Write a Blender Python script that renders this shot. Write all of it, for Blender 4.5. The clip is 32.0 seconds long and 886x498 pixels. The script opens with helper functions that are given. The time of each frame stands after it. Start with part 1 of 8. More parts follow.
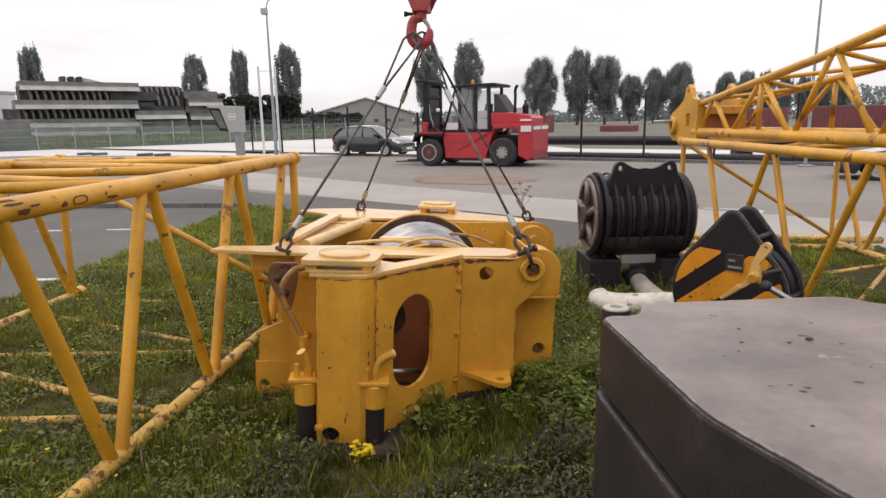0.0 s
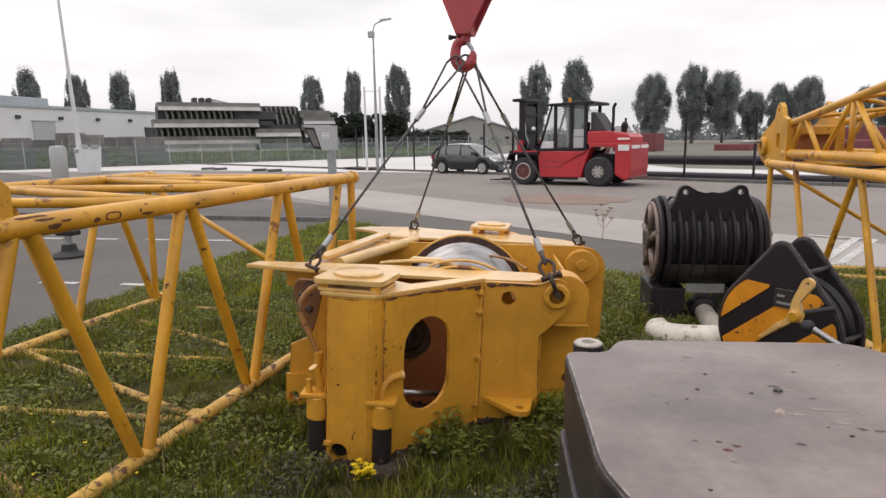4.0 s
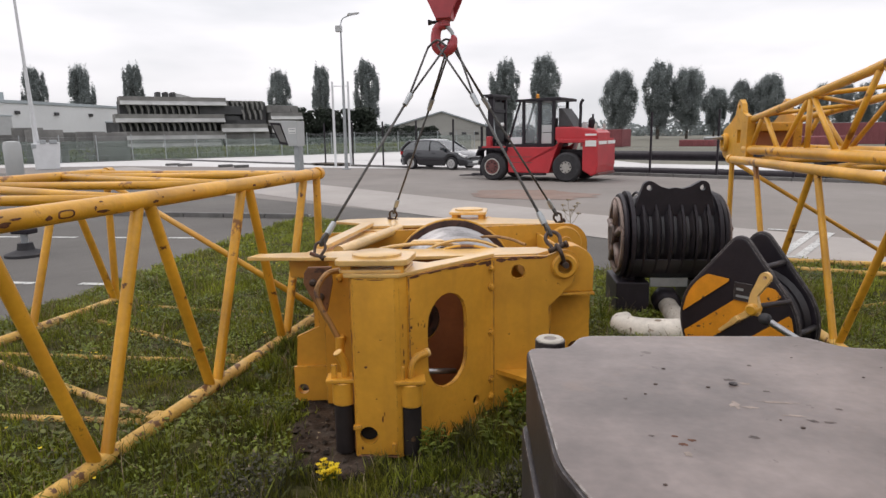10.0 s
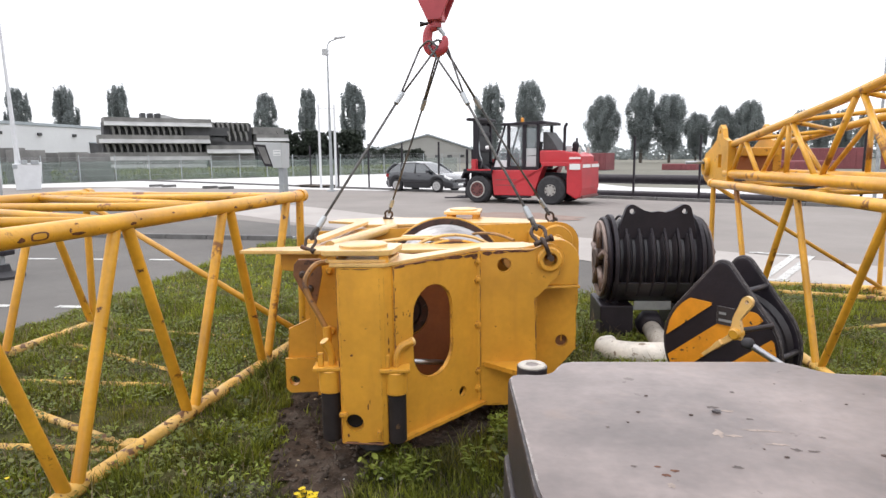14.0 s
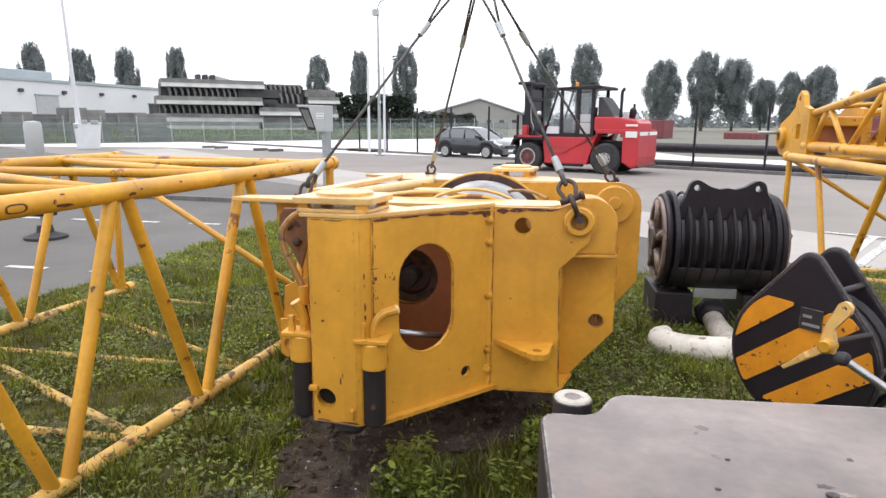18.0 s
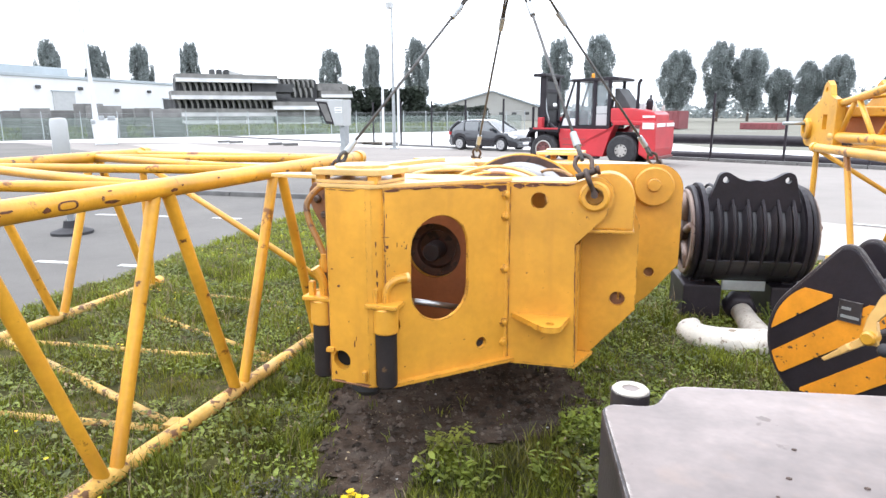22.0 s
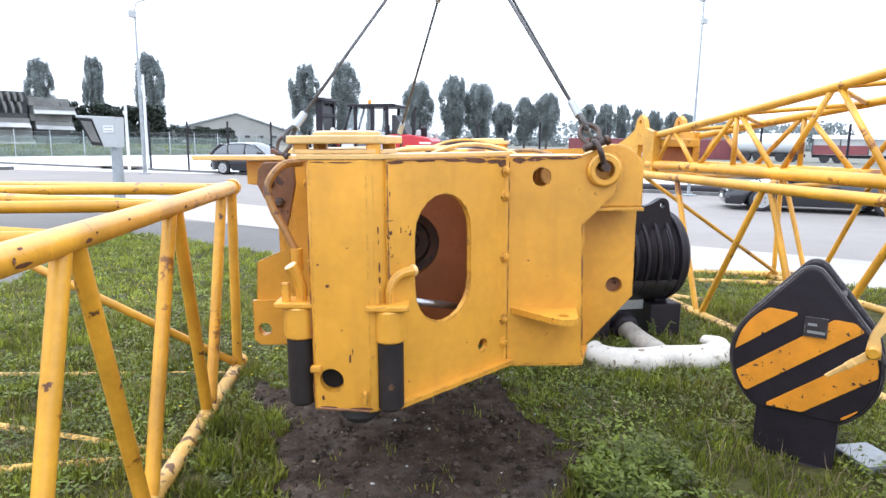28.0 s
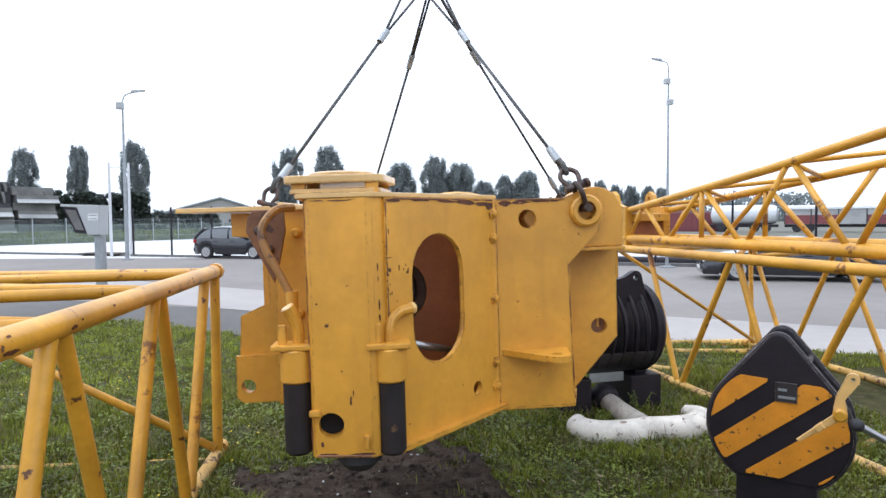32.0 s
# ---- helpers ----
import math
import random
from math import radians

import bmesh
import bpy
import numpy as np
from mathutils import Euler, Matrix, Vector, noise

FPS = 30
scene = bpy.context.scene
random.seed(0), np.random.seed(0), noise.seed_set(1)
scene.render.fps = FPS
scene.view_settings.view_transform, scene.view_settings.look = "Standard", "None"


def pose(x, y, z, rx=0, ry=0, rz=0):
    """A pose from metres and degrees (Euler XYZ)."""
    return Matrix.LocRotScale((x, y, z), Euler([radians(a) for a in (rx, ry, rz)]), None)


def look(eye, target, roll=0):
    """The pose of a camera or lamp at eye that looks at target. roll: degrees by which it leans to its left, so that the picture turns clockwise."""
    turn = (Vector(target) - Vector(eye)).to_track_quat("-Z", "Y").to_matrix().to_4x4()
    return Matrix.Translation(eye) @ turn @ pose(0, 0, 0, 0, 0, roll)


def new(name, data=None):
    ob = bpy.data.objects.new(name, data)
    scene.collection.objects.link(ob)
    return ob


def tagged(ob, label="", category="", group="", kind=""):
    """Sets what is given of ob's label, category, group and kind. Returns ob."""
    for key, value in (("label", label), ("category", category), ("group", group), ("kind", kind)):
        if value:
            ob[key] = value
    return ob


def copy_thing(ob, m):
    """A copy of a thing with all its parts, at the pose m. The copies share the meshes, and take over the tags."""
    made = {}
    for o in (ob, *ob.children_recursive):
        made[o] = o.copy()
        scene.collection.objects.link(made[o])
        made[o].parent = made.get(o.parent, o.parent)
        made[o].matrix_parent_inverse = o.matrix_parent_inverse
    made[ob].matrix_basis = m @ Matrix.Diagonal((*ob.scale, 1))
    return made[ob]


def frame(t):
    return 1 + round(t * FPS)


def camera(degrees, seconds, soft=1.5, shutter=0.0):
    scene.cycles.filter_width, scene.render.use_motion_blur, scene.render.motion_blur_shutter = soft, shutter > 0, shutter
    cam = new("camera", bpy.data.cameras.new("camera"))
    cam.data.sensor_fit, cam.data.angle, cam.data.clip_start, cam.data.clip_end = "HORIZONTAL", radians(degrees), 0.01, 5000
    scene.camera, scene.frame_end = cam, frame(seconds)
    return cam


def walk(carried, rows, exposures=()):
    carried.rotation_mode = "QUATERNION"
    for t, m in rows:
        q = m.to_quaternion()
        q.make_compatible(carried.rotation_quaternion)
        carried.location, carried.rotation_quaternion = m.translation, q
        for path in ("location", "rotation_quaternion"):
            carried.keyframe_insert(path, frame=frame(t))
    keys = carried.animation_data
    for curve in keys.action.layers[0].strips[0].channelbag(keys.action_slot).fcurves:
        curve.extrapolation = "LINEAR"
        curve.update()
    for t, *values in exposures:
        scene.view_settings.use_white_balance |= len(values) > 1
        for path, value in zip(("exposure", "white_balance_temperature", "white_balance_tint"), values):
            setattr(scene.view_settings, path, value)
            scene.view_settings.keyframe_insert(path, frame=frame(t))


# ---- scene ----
def view(x, y, z, yaw, pitch, roll):
    """A camera pose from an eye and its yaw (to the left of +y), pitch and roll in degrees."""
    a, b = radians(yaw), radians(pitch)
    eye = Vector((x, y, z))
    return look(eye, eye + Vector((-math.sin(a) * math.cos(b), math.cos(a) * math.cos(b), math.sin(b))), roll)


cam = camera(70.4, 32.0, soft=1.45)
walk(cam, [(r[0], view(*r[1:])) for r in (
    (0, 0.320, 1.306, 1.696, 1.26, -11.62, -1.07), (0.5, 0.444, 1.329, 1.709, 3.21, -10.19, -0.71), (1, 0.588, 1.387, 1.714, 6.80, -9.30, 0.31),
    (1.5, 0.637, 1.440, 1.713, 8.72, -10.58, -1.31), (2, 0.629, 1.489, 1.721, 9.40, -10.35, -1.36), (2.5, 0.685, 1.453, 1.711, 10.40, -10.17, -0.82),
    (4.5, 0.798, 1.355, 1.722, 10.84, -9.62, -0.93), (5, 0.806, 1.342, 1.727, 10.56, -8.71, -0.73), (5.5, 0.803, 1.340, 1.725, 10.38, -8.98, -0.80),
    (6, 0.798, 1.345, 1.723, 10.35, -9.52, -0.80), (6.5, 0.796, 1.354, 1.721, 9.99, -9.77, -0.66), (7, 0.798, 1.360, 1.718, 9.05, -10.39, -0.36),
    (7.5, 0.802, 1.365, 1.713, 7.50, -11.33, 0.10), (8, 0.808, 1.367, 1.714, 7.80, -10.96, -0.89), (8.5, 0.811, 1.374, 1.712, 7.89, -11.70, -1.41),
    (9, 0.821, 1.384, 1.718, 8.07, -11.17, -1.48), (9.5, 0.822, 1.387, 1.718, 8.02, -10.56, -1.07), (10, 0.815, 1.389, 1.720, 8.11, -10.34, -0.88),
    (10.5, 0.808, 1.381, 1.719, 8.24, -9.96, -0.89), (11, 0.812, 1.377, 1.720, 8.41, -9.85, -0.87), (11.5, 0.814, 1.370, 1.719, 7.75, -9.55, -0.62),
    (12, 0.811, 1.366, 1.722, 7.49, -9.56, -0.51), (12.5, 0.814, 1.369, 1.720, 7.31, -9.20, -0.45), (13, 0.820, 1.369, 1.725, 6.66, -8.46, -0.55),
    (13.5, 0.819, 1.373, 1.725, 6.69, -7.92, -0.24), (14, 0.828, 1.419, 1.723, 6.76, -8.35, -0.54), (14.5, 0.816, 1.534, 1.711, 6.76, -9.30, -0.59),
    (16.5, 0.909, 1.886, 1.711, 10.75, -11.93, -0.75), (17, 0.943, 1.901, 1.706, 12.85, -12.53, 0.30), (17.5, 0.938, 1.908, 1.719, 12.69, -11.53, 0.51),
    (18, 0.848, 1.900, 1.732, 11.27, -11.46, 0.22), (18.5, 0.810, 1.879, 1.731, 8.78, -11.46, 0.72), (19, 0.839, 1.865, 1.744, 11.36, -11.34, -2.64),
    (19.5, 0.863, 1.871, 1.744, 11.52, -10.82, -2.82), (20, 0.871, 1.867, 1.747, 11.27, -10.55, -2.24), (20.5, 0.871, 1.866, 1.747, 11.13, -10.62, -1.72),
    (21, 0.863, 1.870, 1.744, 11.25, -10.90, -1.15), (21.5, 0.836, 1.874, 1.740, 11.35, -12.28, -0.31), (22, 0.733, 1.847, 1.742, 12.43, -12.10, -0.28),
    (22.5, 0.587, 1.901, 1.748, 13.78, -12.76, -1.16), (23, 0.396, 2.006, 1.737, 11.87, -10.30, -1.45), (23.5, 0.222, 2.069, 1.747, 6.39, -9.37, 1.49),
    (24, -0.001, 2.071, 1.740, 0.63, -9.22, -0.58), (24.5, -0.224, 2.093, 1.719, 0.04, -13.45, 0.93), (25, -0.307, 2.196, 1.718, -0.34, -12.90, 0.79),
    (25.5, -0.379, 2.355, 1.711, -4.89, -11.15, 1.10), (26, -0.421, 2.396, 1.727, -8.00, -10.62, 1.69), (26.5, -0.471, 2.375, 1.734, -9.02, -10.32, 1.80),
    (28.5, -0.459, 2.321, 1.735, -10.52, -9.16, 0.73), (29, -0.457, 2.312, 1.739, -10.13, -7.51, 0.49), (29.5, -0.451, 2.306, 1.741, -10.03, -6.52, 0.37),
    (30, -0.449, 2.300, 1.741, -10.39, -6.32, 0.24), (30.5, -0.449, 2.288, 1.743, -10.92, -5.57, 0.49), (31, -0.447, 2.274, 1.746, -11.26, -5.33, 0.24),
    (31.5, -0.450, 2.247, 1.742, -11.74, -4.54, -0.32), (32, -0.445, 2.207, 1.748, -11.79, -2.72, -0.49),
)], exposures=[(0, -0.5, 6800, 17.0), (2, -0.57, 6783, 17.0), (5, -0.55, 6758, 17.0), (6, -0.42, 6750, 17.0), (7, -0.2, 6707, 16.7), (8, -0.1, 6664, 16.4), (9, -0.42, 6621, 16.1), (10, -0.6, 6579, 15.9), (11, -0.3, 6536, 15.6), (12, 0.0, 6493, 15.3), (13, 0.03, 6450, 15.0), (14, 0.05, 6425, 14.8), (17, 0.1, 6350, 14.3), (18, 0.12, 6325, 14.2), (19, 0.15, 6300, 14.0), (21, 0.4, 6120, 13.2), (22, 0.78, 6030, 12.8), (23, 1.05, 5940, 12.4), (24, 0.42, 5850, 12.0), (26, 0.50, 5812, 12.0), (28.5, 0.66, 5650, 12.0), (30, 0.68, 5620, 12.0), (31, 0.15, 5719, 12.0), (32, -0.02, 5700, 12.0)])

# ---------------------------------------------------------------- light
SUN_ELEV, SUN_ROT = 64.0, 285.0
world = bpy.data.worlds.new("overcast_sky")
scene.world = world
world.use_nodes = True
wn, wl = world.node_tree.nodes, world.node_tree.links
wn.clear()
w_out = wn.new("ShaderNodeOutputWorld")
w_bg = wn.new("ShaderNodeBackground")
sky = wn.new("ShaderNodeTexSky")
sky.sky_type, sky.sun_disc = "NISHITA", False
sky.sun_elevation, sky.sun_rotation = radians(SUN_ELEV), radians(SUN_ROT)
sky.dust_density = 3.0
sky_gain = wn.new("ShaderNodeVectorMath")
sky_gain.operation = "SCALE"
sky_gain.inputs["Scale"].default_value = 0.12
w_tc = wn.new("ShaderNodeTexCoord")
w_map = wn.new("ShaderNodeMapping")
w_map.inputs["Scale"].default_value = (1.2, 1.2, 5.0)
w_noise = wn.new("ShaderNodeTexNoise")
w_noise.inputs["Scale"].default_value, w_noise.inputs["Detail"].default_value = 1.6, 5.0
w_ramp = wn.new("ShaderNodeValToRGB")
w_ramp.color_ramp.elements[0].position, w_ramp.color_ramp.elements[0].color = 0.36, (0.93, 0.98, 1.0, 1)
w_ramp.color_ramp.elements[1].position, w_ramp.color_ramp.elements[1].color = 0.6, (1.3, 1.32, 1.33, 1)
w_mix = wn.new("ShaderNodeMix")
w_mix.data_type = "RGBA"
w_mix.inputs["Factor"].default_value = 0.92
wl.new(w_tc.outputs["Generated"], w_map.inputs["Vector"])
wl.new(w_map.outputs["Vector"], w_noise.inputs["Vector"])
wl.new(w_noise.outputs["Fac"], w_ramp.inputs["Fac"])
wl.new(sky.outputs["Color"], sky_gain.inputs[0])
wl.new(sky_gain.outputs["Vector"], w_mix.inputs["A"])
wl.new(w_ramp.outputs["Color"], w_mix.inputs["B"])
# an overcast sky is brighter overhead than at the horizon
w_sep = wn.new("ShaderNodeSeparateXYZ")
w_rise = wn.new("ShaderNodeMapRange")
w_rise.inputs["From Min"].default_value, w_rise.inputs["From Max"].default_value = 0.0, 0.9
w_rise.inputs["To Min"].default_value, w_rise.inputs["To Max"].default_value = 1.04, 1.6
w_dome = wn.new("ShaderNodeVectorMath")
w_dome.operation = "SCALE"
wl.new(w_tc.outputs["Generated"], w_sep.inputs["Vector"])
wl.new(w_sep.outputs["Z"], w_rise.inputs["Value"])
wl.new(w_mix.outputs["Result"], w_dome.inputs[0])
wl.new(w_rise.outputs["Result"], w_dome.inputs["Scale"])
wl.new(w_dome.outputs["Vector"], w_bg.inputs["Color"])
w_bg.inputs["Strength"].default_value = 1.15
wl.new(w_bg.outputs["Background"], w_out.inputs["Surface"])

sun = new("sun", bpy.data.lights.new("sun", "SUN"))
sun.data.energy, sun.data.angle, sun.data.color = 1.1, radians(25), (1.0, 0.96, 0.9)
sun.matrix_world = look((0, 0, 30), Vector((0, 0, 30)) - Vector((
    math.cos(radians(SUN_ELEV)) * math.sin(radians(SUN_ROT)),
    math.cos(radians(SUN_ELEV)) * math.cos(radians(SUN_ROT)), math.sin(radians(SUN_ELEV)))))


# ---------------------------------------------------------------- materials
def material(name, rgb, rough=0.6, metal=0.0, var=0.18, scale=3.0, spots=None, spot_at=0.68, spot_scale=14.0, bump=0.15,
             bump_scale=60.0, dust=None, dust_at=0.5, island=0.0, spec=0.5, coord="Object", chips=None, chip_r=0.006, blots=None, streaks=None):
    """Paint, metal, earth or stone: a base colour with soft large stains, small chips of another colour and fine relief."""
    m = bpy.data.materials.new(name)
    m.use_nodes = True
    nt = m.node_tree
    n, l = nt.nodes, nt.links
    b = n["Principled BSDF"]
    b.inputs["Roughness"].default_value, b.inputs["Metallic"].default_value = rough, metal
    b.inputs["Specular IOR Level"].default_value = spec
    tc = n.new("ShaderNodeTexCoord")
    src = tc.outputs[coord]

    def noise_of(sc, detail=4.0, rough_=0.55):
        t = n.new("ShaderNodeTexNoise")
        t.inputs["Scale"].default_value, t.inputs["Detail"].default_value = sc, detail
        t.inputs["Roughness"].default_value = rough_
        l.new(src, t.inputs["Vector"])
        return t.outputs["Fac"]

    def ramp(fac, lo, hi, a, c):
        r = n.new("ShaderNodeValToRGB")
        r.color_ramp.elements[0].position, r.color_ramp.elements[0].color = lo, (*a, 1)
        r.color_ramp.elements[1].position, r.color_ramp.elements[1].color = hi, (*c, 1)
        l.new(fac, r.inputs["Fac"])
        return r.outputs["Color"]

    def mix(fac, a, c):
        x = n.new("ShaderNodeMix")
        x.data_type = "RGBA"
        l.new(fac, x.inputs["Factor"])
        for sock, v in (("A", a), ("B", c)):
            if isinstance(v, tuple):
                x.inputs[sock].default_value = (*v, 1)
            else:
                l.new(v, x.inputs[sock])
        return x.outputs["Result"]

    dark = tuple(max(0.0, v * (1 - var)) for v in rgb)
    light = tuple(min(1.0, v * (1 + var)) for v in rgb)
    col = ramp(noise_of(scale), 0.32, 0.68, dark, light)
    fine = ramp(noise_of(scale * 11), 0.3, 0.7, (1 - var * 0.6,) * 3, (1.0, 1.0, 1.0))
    mul = n.new("ShaderNodeMix")
    mul.data_type, mul.blend_type = "RGBA", "MULTIPLY"
    mul.inputs["Factor"].default_value = 1.0
    l.new(col, mul.inputs["A"])
    l.new(fine, mul.inputs["B"])
    col = mul.outputs["Result"]
    if dust:
        col = mix(ramp(noise_of(scale * 0.6, 6.0, 0.65), dust_at, dust_at + 0.25, (0, 0, 0), (0.8, 0.8, 0.8)), col, dust)
    if spots:
        col = mix(ramp(noise_of(spot_scale, 5.0, 0.6), spot_at, spot_at + 0.035, (0, 0, 0), (1, 1, 1)), col, spots)
    if streaks:
        # rain-washed dirt running down upright faces
        mp = n.new("ShaderNodeMapping")
        mp.inputs["Scale"].default_value = (14.0, 14.0, 1.6)
        l.new(src, mp.inputs["Vector"])
        sn = n.new("ShaderNodeTexNoise")
        sn.inputs["Scale"].default_value, sn.inputs["Detail"].default_value = 1.0, 5.0
        l.new(mp.outputs["Vector"], sn.inputs["Vector"])
        col = mix(ramp(sn.outputs["Fac"], 0.56, 0.82, (0, 0, 0), (0.38, 0.38, 0.38)), col, streaks)
    if blots:
        col = mix(ramp(noise_of(3.2, 6.0, 0.7), 0.60, 0.635, (0, 0, 0), (0.85, 0.85, 0.85)), col, blots)
    if chips:
        # paint knocked off along sharp edges, broken up by noise
        bv = n.new("ShaderNodeBevel")
        bv.samples = 3
        bv.inputs["Radius"].default_value = chip_r
        gm = n.new("ShaderNodeNewGeometry")
        dt = n.new("ShaderNodeVectorMath")
        dt.operation = "DOT_PRODUCT"
        l.new(bv.outputs["Normal"], dt.inputs[0])
        l.new(gm.outputs["Normal"], dt.inputs[1])
        edge = n.new("ShaderNodeMapRange")
        edge.inputs["From Min"].default_value, edge.inputs["From Max"].default_value = 0.985, 0.86
        l.new(dt.outputs["Value"], edge.inputs["Value"])
        both = n.new("ShaderNodeMath")
        both.operation = "MULTIPLY"
        l.new(edge.outputs["Result"], both.inputs[0])
        l.new(ramp(noise_of(22.0, 5.0, 0.7), 0.47, 0.56, (0, 0, 0), (1, 1, 1)), both.inputs[1])
        col = mix(both.outputs["Value"], col, chips)
    if island:
        g = n.new("ShaderNodeNewGeometry")
        hs = n.new("ShaderNodeHueSaturation")
        mr = n.new("ShaderNodeMapRange")
        mr.inputs["To Min"].default_value, mr.inputs["To Max"].default_value = 1 - island, 1 + island
        l.new(g.outputs["Random Per Island"], mr.inputs["Value"])
        l.new(mr.outputs["Result"], hs.inputs["Value"])
        l.new(col, hs.inputs["Color"])
        col = hs.outputs["Color"]
    l.new(col, b.inputs["Base Color"])
    if bump:
        bp = n.new("ShaderNodeBump")
        bp.inputs["Strength"].default_value, bp.inputs["Distance"].default_value = bump, 0.01
        l.new(noise_of(bump_scale, 3.0), bp.inputs["Height"])
        l.new(bp.outputs["Normal"], b.inputs["Normal"])
    return m


RUST = (0.10, 0.035, 0.014)
M = {}
M["yellow"] = material("yellow_paint", (0.65, 0.315, 0.032), 0.4, var=0.16, scale=2.2, spots=RUST, spot_at=0.70, spot_scale=24, dust=(0.47, 0.22, 0.03), dust_at=0.52, bump=0.1, bump_scale=25, chips=(0.08, 0.03, 0.015), chip_r=0.011, streaks=(0.42, 0.19, 0.03))
M["tube"] = material("worn_yellow_tube", (0.64, 0.322, 0.026), 0.35, var=0.22, scale=2.5, spots=(0.11, 0.045, 0.02), spot_at=0.665, spot_scale=9, dust=(0.50, 0.22, 0.03), dust_at=0.5, bump=0.12, blots=(0.15, 0.048, 0.014), streaks=(0.50, 0.23, 0.025))
M["ground_tube"] = material("pale_worn_tube", (0.62, 0.37, 0.08), 0.6, var=0.3, scale=4, spots=(0.13, 0.06, 0.025), spot_at=0.565, spot_scale=13, dust=(0.56, 0.42, 0.22), dust_at=0.48, bump=0.2)
# paler yellow with sky glare on upward faces painted in; also for pale levers
M["cream"] = material("pale_and_sky_lit_yellow", (0.74, 0.46, 0.155), 0.3, var=0.16, scale=3, spots=RUST, spot_at=0.72, spot_scale=15, dust=(0.5, 0.32, 0.12), dust_at=0.5, bump=0.1, chips=(0.12, 0.06, 0.03))
M["primer"] = material("red_brown_primer", (0.34, 0.115, 0.04), 0.6, var=0.2, scale=4, spots=(0.05, 0.02, 0.012), spot_at=0.7, bump=0.1)
M["black"] = material("black_painted_steel", (0.019, 0.015, 0.020), 0.48, spec=0.3, var=0.3, scale=4, spots=(0.06, 0.03, 0.02), spot_at=0.72, bump=0.12)
M["grease"] = material("greasy_black_steel", (0.024, 0.021, 0.025), 0.4, var=0.4, scale=6, dust=(0.05, 0.04, 0.04), bump=0.2)
# near-black that paints the shade inside holes
M["hole"] = material("hole_shade_black", (0.006, 0.005, 0.005), 0.9, bump=0)
M["rubber"] = material("black_rubber", (0.030, 0.029, 0.032), 0.8, var=0.3, scale=8, dust=(0.08, 0.07, 0.06), dust_at=0.6, bump=0.2)
M["sleeve"] = material("dark_brown_black_sleeve", (0.022, 0.017, 0.017), 0.6, spec=0.3, var=0.3, scale=9, spots=(0.11, 0.06, 0.03), spot_at=0.7, bump=0.15)
M["steel"] = material("bare_steel", (0.42, 0.42, 0.43), 0.35, 0.9, var=0.2, scale=9, bump=0.1)
M["zinc"] = material("galvanised_steel", (0.36, 0.38, 0.39), 0.5, 0.6, var=0.15, scale=5, bump=0.05)
M["rope"] = material("greasy_wire_rope", (0.085, 0.082, 0.08), 0.5, 0.35, var=0.4, scale=30, bump=0.6, bump_scale=160)
M["drumrope"] = material("wound_wire_rope", (0.34, 0.33, 0.33), 0.33, 0.45, var=0.35, scale=5, dust=(0.10, 0.085, 0.08), dust_at=0.56, bump=0.3, bump_scale=90)
M["chain"] = material("rusty_shackle_steel", (0.075, 0.05, 0.04), 0.5, 0.4, var=0.4, scale=14, spots=RUST, spot_at=0.6, bump=0.25)
M["red"] = material("red_paint", (0.45, 0.022, 0.030), 0.38, var=0.12, scale=1.5, bump=0.03)
M["hookred"] = material("faded_red_paint", (0.36, 0.045, 0.055), 0.45, var=0.18, scale=5, spots=(0.1, 0.03, 0.02), spot_at=0.72, bump=0.08)
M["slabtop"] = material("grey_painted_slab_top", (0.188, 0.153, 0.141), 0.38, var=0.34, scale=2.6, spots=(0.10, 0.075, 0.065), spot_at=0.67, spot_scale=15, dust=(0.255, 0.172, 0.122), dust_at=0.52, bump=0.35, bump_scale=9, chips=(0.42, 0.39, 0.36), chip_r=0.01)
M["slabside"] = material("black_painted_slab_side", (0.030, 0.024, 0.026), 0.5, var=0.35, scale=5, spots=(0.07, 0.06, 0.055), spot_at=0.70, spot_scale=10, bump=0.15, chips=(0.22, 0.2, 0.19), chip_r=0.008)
M["whitepaint"] = material("chalky_white_paint", (0.66, 0.62, 0.55), 0.7, var=0.2, scale=7, spots=(0.24, 0.19, 0.14), spot_at=0.60, spot_scale=16, bump=0.35, bump_scale=30)
M["stripe"] = material("amber_stripe_paint", (0.70, 0.27, 0.012), 0.5, var=0.15, scale=5, spots=(0.035, 0.025, 0.022), spot_at=0.625, spot_scale=26, bump=0.1)
M["asphalt"] = material("grey_asphalt", (0.124, 0.117, 0.109), 0.9, spec=0.25, var=0.14, scale=0.35, spots=(0.16, 0.155, 0.15), spot_at=0.66, spot_scale=40, dust=(0.17, 0.157, 0.142), dust_at=0.55, bump=0.4, bump_scale=120)
M["asphalt_old"] = material("brownish_old_asphalt", (0.226, 0.206, 0.190), 0.9, spec=0.25, var=0.14, scale=0.16, dust=(0.25, 0.215, 0.19), dust_at=0.5, bump=0.3, bump_scale=90)
M["concrete"] = material("pale_concrete", (0.33, 0.304, 0.282), 0.85, var=0.12, scale=0.3, spots=(0.28, 0.26, 0.245), spot_at=0.66, spot_scale=5, bump=0.3, bump_scale=70)
M["yard"] = material("pale_concrete_yard", (0.56, 0.55, 0.54), 0.9, var=0.08, scale=0.1, bump=0.1)
M["kerb"] = material("kerb_stone", (0.13, 0.126, 0.122), 0.85, var=0.22, scale=3, bump=0.3)
M["stain"] = material("rust_stained_asphalt", (0.235, 0.165, 0.135), 0.9, spec=0.25, var=0.12, scale=0.9, dust=(0.235, 0.200, 0.180), dust_at=0.44, bump=0.3, bump_scale=90)
